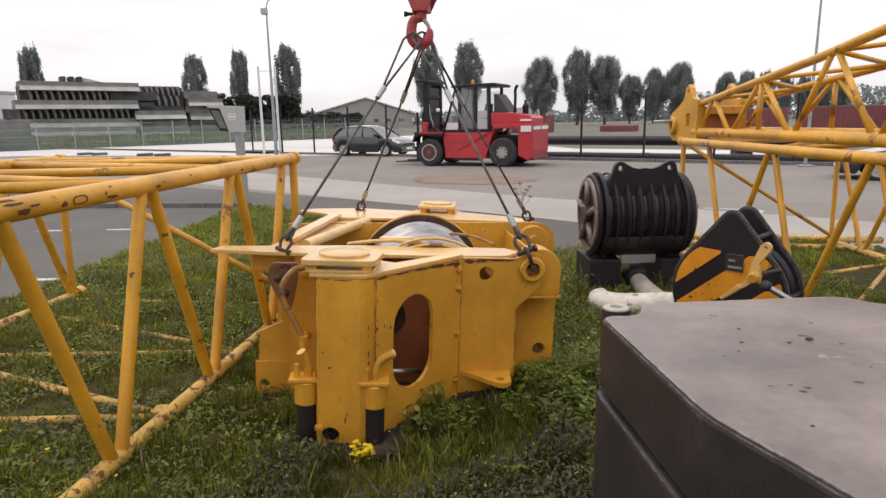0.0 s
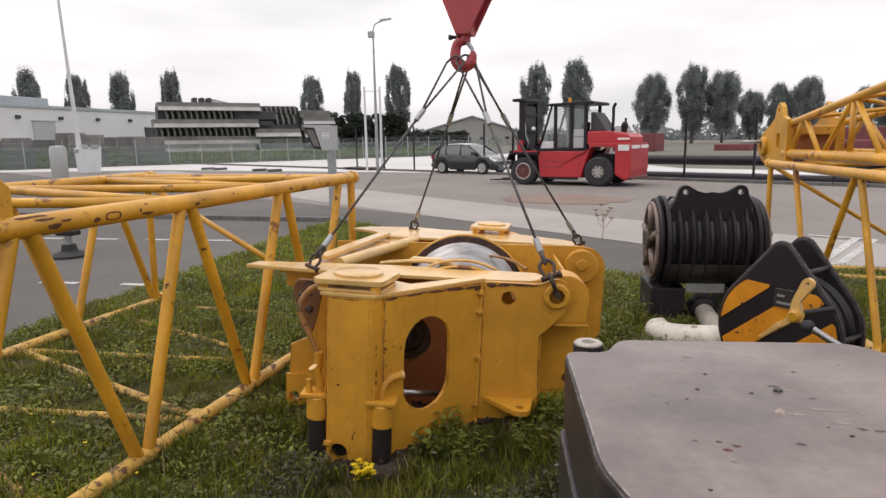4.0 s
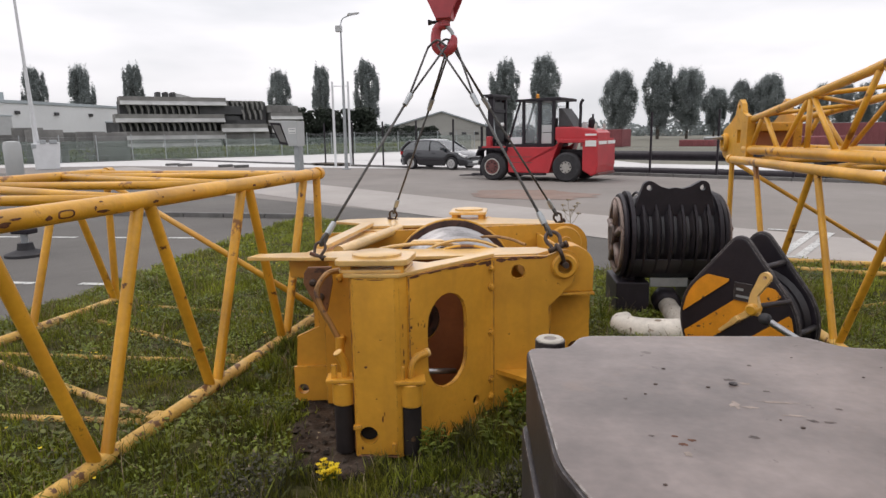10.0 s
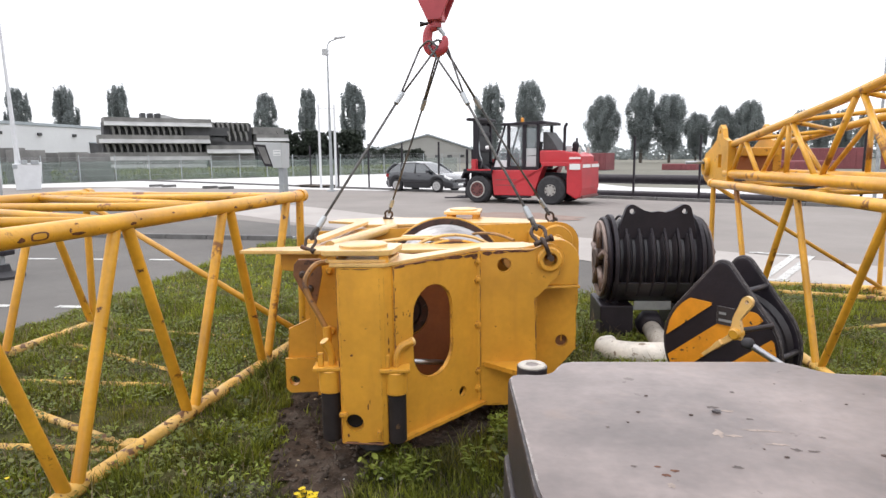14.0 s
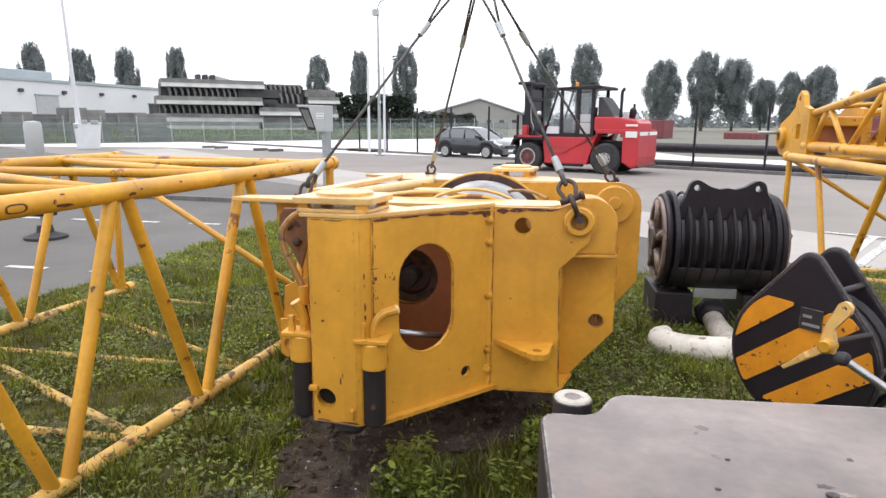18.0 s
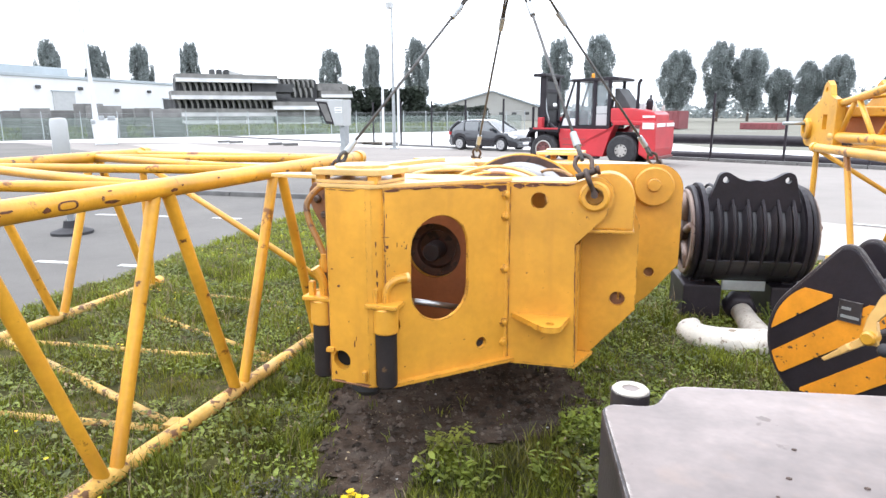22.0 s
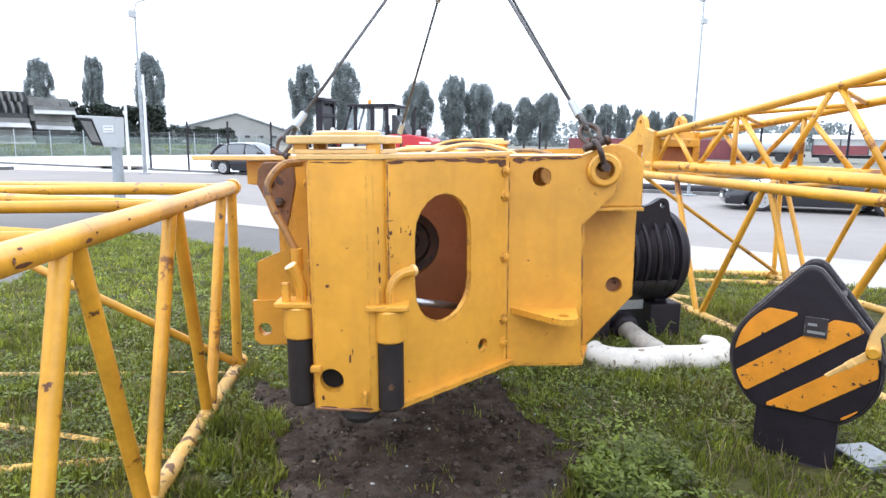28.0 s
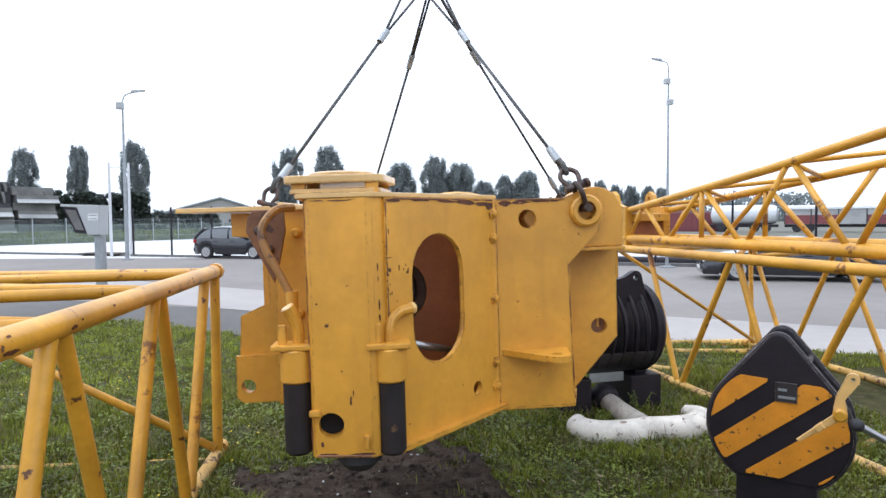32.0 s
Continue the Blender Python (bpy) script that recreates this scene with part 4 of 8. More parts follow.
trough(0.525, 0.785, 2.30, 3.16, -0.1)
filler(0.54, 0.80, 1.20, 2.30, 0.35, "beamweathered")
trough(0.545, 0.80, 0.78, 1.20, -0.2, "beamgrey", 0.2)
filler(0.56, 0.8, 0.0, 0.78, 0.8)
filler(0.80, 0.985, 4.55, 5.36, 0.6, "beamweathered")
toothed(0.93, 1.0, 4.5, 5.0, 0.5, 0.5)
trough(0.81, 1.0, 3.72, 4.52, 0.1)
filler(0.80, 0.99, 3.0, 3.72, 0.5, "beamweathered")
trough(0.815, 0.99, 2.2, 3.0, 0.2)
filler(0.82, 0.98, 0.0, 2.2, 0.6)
for k in range(3):
    part("spacer", box((ln * 0.21 + k * 0.68, 0.6, 5.63), (ln * 0.21 + k * 0.68 + 0.42, 2.0, 6.25), 0.08), "beamdark", stack)
part("tilted_slab", prism([(ln * 0.29, 5.63), (ln * 0.43, 5.63), (ln * 0.33, 6.1), (ln * 0.29, 6.2)], 0.8, 3.0, "y"), "beamgrey", stack)

# red containers, dark pipes and a lorry at the right of the yard
for s, d, ln, h, mat, lab in ((-18.5, 45.6, 5.4, 2.0, "containerred", "dull red skip standing in the far yard"), (-7.2, 47.6, 3.8, 0.7, "containerred", "low dull red skip standing in the far yard"), (1.3, 58, 9.5, 2.3, "containerred", "dark red shipping container in the far yard"), (12.4, 58, 10, 2.4, "containerred", "dark red shipping container in the far yard"),
                              (6.5, 27, 6.0, 1.2, "containerred", "low dull red skip standing in the far yard")):
    box_ = thing("container", lab, "container", Matrix.Translation(by_fence(s, d)) @ FROT)
    part("shell", box((0, 0, 0), (ln, 2.4, h), 0.05), mat, box_)
    rib = finish(box((0, -0.06, 0.1), (0.25, -0.001, h - 0.1), 0.01), "corrugation")
    rib.materials.append(M[mat])
    for k in range(int(ln / 0.6)):
        o = new("corrugation", rib)
        o.parent = box_
        o.location = (0.2 + k * 0.6, 0, 0)
for k, (s, d, ln, r, z) in enumerate(((6.0, 1.2, 19.0, 0.13, 0.13), (6.4, 1.6, 18.5, 0.12, 0.12), (12.0, 2.0, 9.0, 0.1, 0.1), (4.5, 2.4, 22.0, 0.20, 0.70))):
    a, b = by_fence(s, d, z), by_fence(s + ln, d, z)
    pipe = thing("steel_pipe", "long dark steel pipe lying on low bearers", "pipe", group="dark pipes along the fence")
    part("shell", tube(a, b, r, 14), "black", pipe)
    for u in (0.0, 1.0):
        part("end_collar", tube(a.lerp(b, u) - FD * 0.12, a.lerp(b, u) + FD * 0.12, r + 0.03, 14), "black", pipe)
    if k == 3:
        for u in (0.1, 0.5, 0.9):
            c = a.lerp(b, u)
            part("bearer", box((c.x - 0.3, c.y - 0.3, 0.0), (c.x + 0.3, c.y + 0.3, 0.51), 0.02), "black", pipe)

def goods_trailer(m, ln, tank):
    """A long low trailer: dark red side boards in bays, grey upper wall and a white roof; or a white tank in place of the box."""
    t = thing("goods_trailer", "white-roofed goods trailer with dark red sides in the far yard" if not tank else "white tank trailer parked in the far yard", "trailer", m, group="trailers in the far yard")
    part("chassis", box((0, -1.0, 0.55), (ln, 1.0, 0.85), 0.04), "black", t)
    if tank:
        part("tank", lathe([(0.2, 0), (0.95, 0.2), (1.1, 0.7), (1.1, ln - 0.7), (0.95, ln - 0.2), (0.2, ln)], Matrix.Translation((0, 0, 1.95)) @ AX["x"], 20), "truck", t)
    else:
        part("upper_wall", box((0, -1.2, 0.85), (ln, 1.2, 2.55), 0.03), "beamgrey", t)
        part("roof", prism([(-1.3, 2.5), (1.3, 2.5), (1.25, 2.72), (0.7, 2.92), (-0.7, 2.92), (-1.25, 2.72)], -0.1, ln + 0.1, "x"), "truck", t, "white rounded roof")
        n = max(2, round(ln / 2.4))
        for k in range(n):
            part("side_board", box((k * ln / n + 0.06, -1.26, 0.9), ((k + 1) * ln / n - 0.06, -1.203, 1.85), 0.015), "containerred" if k % 4 != 2 else "beamgrey", t)
            part("stake", box((k * ln / n - 0.05, -1.29, 0.85), (k * ln / n + 0.05, -1.203, 2.5), 0.01), "beamdark", t)
    for x in (1.2, 2.4, ln - 2.4, ln - 1.2):
        for y in (-1.0, 1.0):
            part("wheel", drum((x, y, 0.48), 0.48, 0.3, "y", 18, 0.05), "rubber", t)


WAG_A, WAG_B = Vector((42.6, 70.2, 0)), Vector((66.0, 50.0, 0))
WAG_D = (WAG_B - WAG_A).normalized()
for s_, ln, tank in ((3.6, 7.0, True), (11.2, 12.5, False), (24.4, 12.5, False)):
    c = WAG_A + WAG_D * s_
    goods_trailer(Matrix.Translation(c) @ Matrix.Rotation(math.atan2(WAG_D.y, WAG_D.x), 4, "Z"), ln, tank)


# ---------------------------------------------------------------- vehicles
def wheel(parent, c, r, w, hub, spokes, name="wheel", hub_r=0.62):
    x, y, z = c
    side = -1 if y < 0 else 1
    t = part(name, drum(c, r, w, "y", 30, r * 0.12), "rubber", parent, smooth=False)
    part("rim", lathe([(r * hub_r, 0), (r * hub_r, 0.02), (r * hub_r * 0.9, 0.02), (r * hub_r * 0.8, -0.03), (r * 0.2, -0.01), (r * 0.18, 0.03), (0.01, 0.03)],
                      Matrix.Translation((x, y + side * (w / 2 + 0.004), z)) @ Matrix.Rotation(radians(-90 * side), 4, "X"), 26), hub, t)
    if spokes:
        for k in range(spokes):
            a = 2 * math.pi * k / spokes
            part("stud", drum((x + math.cos(a) * r * 0.33, y + side * (w / 2 + 0.02), z + math.sin(a) * r * 0.33), r * 0.05, 0.03, "y", 8), "black", t)
    return t


def sports_coupe(name, label, m, paint, length):
    """A low three-box car facing +x, wheels on z = 0."""
    t = thing(name, label, "car", m)
    L, W, H = length, 1.72, 1.43
    fr, rr = L * 0.5 - 0.85, -L * 0.5 + 0.78
    # body shell: cross sections along the length, narrowing towards the top
    top = [(-L / 2, 0.92), (-L / 2 + 0.9, 1.0), (L / 2 - 1.15, 0.95), (L / 2 - 0.25, 0.76), (L / 2, 0.62)]
    bm = bmesh.new()
    rows_ = []
    for k in range(25):
        x = -L / 2 + L * k / 24
        zt = np.interp(x, [p[0] for p in top], [p[1] for p in top])
        e = min(1.0, 0.80 + 0.20 * math.sin(math.pi * min(1, max(0, (L / 2 - abs(x)) / 0.5)) / 2))
        w = W / 2 * e
        low = 0.2
        for c in (fr, rr):
            if abs(x - c) < 0.36:
                low = max(low, math.sqrt(max(0, 0.37 ** 2 - (x - c) ** 2)) + 0.28)
        rows_.append([bm.verts.new(p) for p in ((x, -w * 0.94, low), (x, -w, low + (zt - low) * 0.3), (x, -w * 1.0, low + (zt - low) * 0.68), (x, -w * 0.93, zt),
                                                (x, w * 0.93, zt), (x, w, low + (zt - low) * 0.68), (x, w, low + (zt - low) * 0.3), (x, w * 0.94, low))])
    for a, b in zip(rows_, rows_[1:]):
        for i in range(8):
            bm.faces.new((a[i], b[i], b[(i + 1) % 8], a[(i + 1) % 8]))
    bm.faces.new(rows_[0])
    bm.faces.new(rows_[-1][::-1])
    body = part("body", bm, paint, t, smooth=True)
    # cabin: glass block under a painted roof with pillars
    prof = [(-L / 2 + 0.75, 0.97), (L / 2 - 1.3, 0.95), (L / 2 - 2.0, H - 0.04), (-L / 2 + 1.45, H - 0.05)]
    bm = bmesh.new()
    lo, hi = W / 2 * 0.91, W / 2 * 0.72
    q = [[bm.verts.new((x, s * (lo if z < 1.1 else hi), z)) for x, z in prof] for s in (-1, 1)]
    bm.faces.new(q[0])
    bm.faces.new(q[1][::-1])
    for i in range(4):
        bm.faces.new((q[0][i], q[0][(i + 1) % 4], q[1][(i + 1) % 4], q[1][i]))
    bmesh.ops.bevel(bm, geom=list(bm.edges), offset=0.05, segments=2, affect="EDGES")
    part("cabin_glass", bm, "darkglass", body, smooth=True)
    rx0, rx1 = prof[3][0] - 0.04, prof[2][0] + 0.05
    bm = prism([(rx0, H - 0.09), (rx0 + 0.12, H - 0.015), ((rx0 + rx1) / 2, H + 0.015), (rx1 - 0.12, H - 0.02), (rx1, H - 0.09)], -hi - 0.02, hi + 0.02, "y", 0.03)
    part("roof", bm, paint, t, smooth=True)
    for s in (-1, 1):
        for (xa, za), (xb, zb), wd in ((prof[1], prof[2], 0.05), (prof[0], prof[3], 0.06)):
            part("pillar", tube((xa, s * lo, za), (xb, s * hi, zb - 0.03), wd, 6), paint, body)
        xm = (prof[1][0] + prof[0][0]) / 2 + 0.05
        part("pillar", tube((xm, s * (lo + 0.01), 0.94), (xm - 0.12, s * (hi + 0.01), H - 0.07), 0.045, 6), paint, body)
        part("mirror", box((prof[1][0] - 0.42, s * (W / 2 + 0.12) - 0.09, 0.93), (prof[1][0] - 0.24, s * (W / 2 + 0.12) + 0.09, 1.09), 0.04), paint, body)
        part("headlamp", box((L / 2 - 0.42, s * 0.58 - 0.17, 0.60), (L / 2 - 0.045, s * 0.58 + 0.17, 0.78), 0.05), "lamp_white", body, "clear headlamp")
        part("tail_lamp", box((-L / 2 - 0.01, s * 0.62 - 0.12, 0.68), (-L / 2 + 0.22, s * 0.62 + 0.14, 1.0), 0.04), "lamp_red", body, "red tail lamp")
        for x in (-0.28, 0.75):
            part("door_handle", box((x - 0.1, s * (W / 2 + 0.01) - 0.02, 0.83), (x + 0.1, s * (W / 2 + 0.01) + 0.02, 0.86), 0.008), paint, body)
        for x in (fr, rr):
            wheel(t, (x, s * (W / 2 - 0.1), 0.31), 0.31, 0.2, "alloy", 5, hub_r=0.68)
    part("bumper", box((L / 2 - 0.3, -W / 2 * 0.85, 0.22), (L / 2 + 0.04, W / 2 * 0.85, 0.5), 0.08), paint, body, smooth=True)
    part("bumper", box((-L / 2 - 0.05, -W / 2 * 0.85, 0.28), (-L / 2 + 0.25, W / 2 * 0.85, 0.55), 0.08), paint, body, smooth=True)
    part("grille", box((L / 2 - 0.05, -0.38, 0.52), (L / 2 + 0.035, 0.38, 0.64), 0.02), "black", body)
    part("number_plate", box((L / 2 + 0.035, -0.26, 0.36), (L / 2 + 0.055, 0.26, 0.46), 0.005), "paper", body, "pale number plate")
    return t


def lowered(t, f):
    """Bring a car's body down to the share f of its height, over the same wheels."""
    for o in t.children_recursive:
        if o.name.split(".")[0] not in ("wheel", "rim", "stud"):
            o.data.transform(Matrix.Diagonal((1, 1, f, 1)))
        if o.name.split(".")[0] == "headlamp":
            o.data.materials[0] = M["darkglass"]


def facing(a, b):
    """The pose at the middle of the ground points a and b whose +x looks from a to b."""
    a, b = Vector((*a, 0)), Vector((*b, 0))
    return Matrix.Translation((a + b) / 2) @ Matrix.Rotation(math.atan2(b.y - a.y, b.x - a.x), 4, "Z")


def round_hatchback(label, m, paint):
    """A small five-door car facing +x with an arched roof: rings along the length, the shell below the waist and the cabin above it."""
    t = thing("hatchback", label, "car", m)
    L, W = 4.05, 1.70
    fr, rr = 1.22, -1.26
    xs = np.linspace(-L / 2, L / 2, 41)
    waist = np.interp(xs, [-2.03, -1.9, -1.2, 0.0, 0.9, 1.5, 1.85, 2.03], [0.86, 0.96, 0.98, 0.95, 0.93, 0.86, 0.74, 0.58])
    bm = bmesh.new()
    rings = []
    for x, zt in zip(xs, waist):
        e = 0.80 + 0.20 * math.sin(min(1.0, (L / 2 - abs(x)) / 0.55) * math.pi / 2)
        low = 0.2
        for c in (fr, rr):
            if abs(x - c) < 0.36:
                low = max(low, 0.30 + math.sqrt(0.36 ** 2 - (x - c) ** 2))
        w, h = W / 2 * e, zt - low
        half = [(w * 0.93, low), (w * 0.985, low + h * 0.22), (w, low + h * 0.52), (w * 0.985, low + h * 0.8), (w * 0.93, zt), (w * 0.5, zt + 0.035), (0.0, zt + 0.045)]
        rings.append([bm.verts.new((x, y, z)) for y, z in half] + [bm.verts.new((x, -y, z)) for y, z in half[-2::-1]])
    for a, b in zip(rings, rings[1:]):
        for k in range(12):
            bm.faces.new((a[k], b[k], b[k + 1], a[k + 1]))
    bm.faces.new(rings[0][::-1])
    bm.faces.new(rings[-1])
    body = part("body", bm, paint, t, smooth=True)
    # cabin: an arched glazed block
    cx = np.linspace(-1.98, 1.12, 25)
    roof = np.interp(cx, [-1.98, -1.80, -1.55, -1.1, -0.5, 0.0, 0.35, 1.12], [0.93, 1.20, 1.39, 1.47, 1.50, 1.475, 1.40, 0.91])
    bm = bmesh.new()
    rings = []
    for x, zt in zip(cx, roof):
        h = max(0.012, zt - 0.90)
        half = [(0.795, 0.90), (0.795 - 0.10 * h, 0.90 + h * 0.5), (0.795 - 0.30 * h, 0.90 + h * 0.93), (0.45, 0.90 + h * 0.985), (0.0, 0.90 + h)]
        rings.append([bm.verts.new((x, y, z)) for y, z in half] + [bm.verts.new((x, -y, z)) for y, z in half[-2::-1]])
    for a, b in zip(rings, rings[1:]):
        for k in range(8):
            bm.faces.new((a[k], b[k], b[k + 1], a[k + 1]))
    part("cabin_glass", bm, "darkglass", body, smooth=True)
    # painted roof skin and pillars just outside the glass
    bm = bmesh.new()
    rings = []
    for x, zt in zip(cx, roof):
        if -1.72 < x < 0.32:
            h = zt - 0.90
            half = [(0.803 - 0.265 * h, 0.90 + h * 0.86), (0.803 - 0.30 * h, 0.906 + h * 0.935), (0.45, 0.908 + h * 0.985), (0.0, 0.908 + h)]
            rings.append([bm.verts.new((x, y, z)) for y, z in half] + [bm.verts.new((x, -y, z)) for y, z in half[-2::-1]])
    for a, b in zip(rings, rings[1:]):
        for k in range(6):
            bm.faces.new((a[k], b[k], b[k + 1], a[k + 1]))
    part("roof", bm, paint, t, smooth=True)
    for s in (-1, 1):
        for pts, r in (([(1.08, s * 0.80, 0.92), (0.72, s * 0.745, 1.17), (0.30, s * 0.665, 1.42)], 0.035), ([(-0.12, s * 0.805, 0.93), (-0.18, s * 0.66, 1.47)], 0.035), ([(-1.0, s * 0.805, 0.95), (-1.12, s * 0.665, 1.46)], 0.03), ([(-1.92, s * 0.79, 0.95), (-1.66, s * 0.72, 1.25), (-1.42, s * 0.66, 1.42)], 0.075)):
            part("pillar", add_path(bmesh.new(), pts, r, 6), paint, body)
        part("mirror", box((0.66, s * 0.93 - 0.09, 0.95), (0.84, s * 0.93 + 0.09, 1.10), 0.045), paint, body)
        part("headlamp", prism([(1.58, 0.74), (1.93, 0.60), (1.95, 0.68), (1.62, 0.83)], min(s * 0.5, s * 0.80), max(s * 0.5, s * 0.80), "y", 0.03), "lamp_white", body, "clear headlamp")
        part("tail_lamp", box((-2.03, s * 0.66 - 0.1, 0.72), (-1.86, s * 0.66 + 0.12, 1.02), 0.04), "lamp_red", body, "red tail lamp")
        for x in (-0.78, 0.12):
            part("door_handle", box((x - 0.1, s * 0.86 - 0.015, 0.80), (x + 0.1, s * 0.86 + 0.015, 0.83), 0.006), paint, body)
        part("side_trim", box((-0.9, s * 0.853 - 0.012, 0.46), (0.85, s * 0.853 + 0.012, 0.51), 0.008), "black", body)
        for x in (fr, rr):
            wheel(t, (x, s * 0.76, 0.31), 0.31, 0.2, "alloy", 5, hub_r=0.70)
    part("bumper", box((1.82, -0.68, 0.24), (2.08, 0.68, 0.48), 0.07), paint, body, smooth=True)
    part("bumper", box((-2.08, -0.70, 0.30), (-1.85, 0.70, 0.55), 0.07), paint, body, smooth=True)
    part("grille", box((1.98, -0.38, 0.50), (2.055, 0.38, 0.58), 0.02), "black", body)
    part("number_plate", box((2.08, -0.26, 0.33), (2.095, 0.26, 0.43), 0.004), "paper", body, "pale number plate")
    return t


round_hatchback("dark grey five-door hatchback parked behind the fence", facing((-4.95, 33.9), (-2.6, 32.7)), "carblack")
lowered(sports_coupe("sports_car", "low black sports coupe parked on the asphalt", facing((13.85, 16.6), (11.15, 18.0)), "carnavy", 4.55), 0.83)
lowered(sports_coupe("sports_car", "low dark coupe parked on the asphalt", facing((19.2, 14.2), (16.6, 15.6)), "carnavy", 4.4), 0.83)

# forklift, facing +x
fk = thing("forklift", "red heavy forklift truck with a black mast", "forklift", facing((2.60, 24.86), (-0.14, 26.06)))
part("chassis", box((-2.0, -0.55, 0.35), (2.0, 0.55, 1.1), 0.03), "black", fk, "dark chassis frame")
part("counterweight", prism([(-1.86, 0.42), (-2.20, 0.22), (-2.36, 0.3), (-2.42, 0.6), (-2.40, 1.30), (-2.34, 1.46), (-1.86, 1.46)], -1.02, 1.02, "y", 0.06), "red", fk, "rounded red counterweight")
part("rear_bumper", box((-2.44, -0.95, 0.24), (-2.2, 0.95, 0.34), 0.03), "hubred", fk)
part("hood", prism([(-2.30, 1.46), (-0.74, 1.46), (-0.74, 1.92), (-1.45, 1.92), (-2.18, 1.80), (-2.30, 1.70)], -0.72, 0.72, "y", 0.05), "red", fk)
part("hood_deck", prism([(-2.36, 1.36), (-0.98, 1.36), (-0.90, 1.50), (-2.36, 1.50)], -1.05, 1.05, "y", 0.025), "red", fk)
for s in (-1, 1):
    y0, y1 = sorted((s * 0.56, s * 1.06))
    part("side_tank", prism([(-0.66, 0.30), (0.92, 0.30), (1.02, 1.22), (-0.92, 1.22), (-0.98, 1.36), (-1.02, 1.36), (-0.86, 0.95)], y0, y1, "y", 0.025), "red", fk)
    part("tank_groove", box((0.0, s * 1.062 - 0.004, 0.86), (0.84, s * 1.062 + 0.004, 0.885)), "hubred", fk)
    part("tank_groove", box((0.0, s * 1.062 - 0.004, 0.66), (0.84, s * 1.062 + 0.004, 0.685)), "hubred", fk)
    part("fender", prism([(0.96, 1.1), (0.96, 1.24), (1.95, 1.24), (2.16, 1.12), (2.24, 0.9), (2.18, 0.9), (2.08, 1.08), (1.92, 1.15)], min(s * 0.72, s * 1.2), max(s * 0.72, s * 1.2), "y", 0.015), "black", fk, "black mudguard over the front wheel")
    part("fender_edge", box((0.98, s * 1.19 - 0.02, 1.2), (1.95, s * 1.19 + 0.02, 1.26), 0.01), "red", fk)
    part("hinge_post", box((1.72, s * 0.85 - 0.09, 1.24), (1.92, s * 0.85 + 0.09, 1.62), 0.03), "red", fk)
    part("step", box((-0.5, s * 0.98 - 0.12, 0.22), (0.6, s * 0.98 + 0.12, 0.29), 0.02), "black", fk)
    w_ = wheel(fk, (1.53, s * 0.98, 0.51), 0.51, 0.42, "hubred", 8, hub_r=0.52)
    part("rim_ring", add_path(bmesh.new(), [(1.53 + 0.285 * math.cos(a), s * 1.2, 0.51 + 0.285 * math.sin(a)) for a in [k * math.pi / 16 for k in range(32)]], 0.026, 6, True), "hub", w_, "pale rim ring")
    wheel(fk, (-1.31, s * 0.92, 0.52), 0.52, 0.36, "hub", 8, hub_r=0.40)
    part("headlamp", drum((1.30, s * 0.82, 2.05), 0.07, 0.12, "x", 14, 0.02), "lamp_white", fk, "round work lamp")
    part("lettering_strip", box((-2.43, s * 0.5 - 0.42, 1.30), (-2.405, s * 0.5 + 0.42, 1.42), 0.008), "paper", fk, "white lettering strip")
    part("lettering_strip", box((-2.27, s * 0.735 - 0.012, 1.60), (-1.86, s * 0.735 + 0.012, 1.67), 0.005), "paper", fk, "white lettering strip")
    part("side_strip", box((-2.36, s * 1.045 - 0.012, 1.24), (-1.98, s * 1.045 + 0.012, 1.44), 0.006), "paper", fk, "white marking strip")
    part("lifting_pin", lathe([(0.05, 0), (0.06, 0.08), (0.045, 0.2), (0.02, 0.24)], Matrix.Translation((-2.15, s * 0.5, 1.78)), 12), "hub", fk)
cab = part("cab_floor", box((-0.72, -0.72, 1.2), (1.2, 0.72, 1.28), 0.03), "black", fk)
for s in (-1, 1):
    part("post", tube((1.14, s * 0.68, 1.26), (0.66, s * 0.64, 2.84), 0.045, 8), "black", cab)
    part("post", box((0.44, s * 0.67 - 0.045, 1.26), (0.55, s * 0.67 + 0.045, 2.84), 0.015), "black", cab)
    part("post", box((-0.20, s * 0.67 - 0.05, 1.26), (-0.07, s * 0.67 + 0.05, 2.84), 0.015), "black", cab)
    part("post", box((-0.72, s * 0.67 - 0.045, 1.26), (-0.61, s * 0.67 + 0.045, 2.84), 0.015), "black", cab)
    part("sill", box((-0.72, s * 0.67 - 0.05, 1.24), (1.14, s * 0.67 + 0.05, 1.33), 0.015), "black", cab)
    part("window_pane", prism([(0.56, 1.58), (1.02, 1.58), (0.68, 2.78), (0.56, 2.78)], s * 0.66 - 0.006, s * 0.66 + 0.006, "y"), "glass", cab)
    part("window_pane", box((-0.06, s * 0.66 - 0.006, 1.36), (0.43, s * 0.66 + 0.006, 2.78)), "glass", cab)
    part("window_pane", box((-0.60, s * 0.66 - 0.006, 2.02), (-0.21, s * 0.66 + 0.006, 2.72)), "glass", cab)
    part("cab_panel", prism([(0.56, 1.3), (1.12, 1.3), (1.03, 1.58), (0.56, 1.58)], s * 0.67 - 0.02, s * 0.67 + 0.02, "y", 0.008), "truck", cab, "white lower cab panel")
    part("cab_panel", box((-0.60, s * 0.67 - 0.02, 1.34), (-0.21, s * 0.67 + 0.02, 1.72), 0.01), "greybox", cab, "grey rear cab panel")
    part("cab_panel", box((-0.60, s * 0.67 - 0.02, 1.74), (-0.21, s * 0.67 + 0.02, 2.0), 0.01), "greybox", cab, "pale rear cab panel")
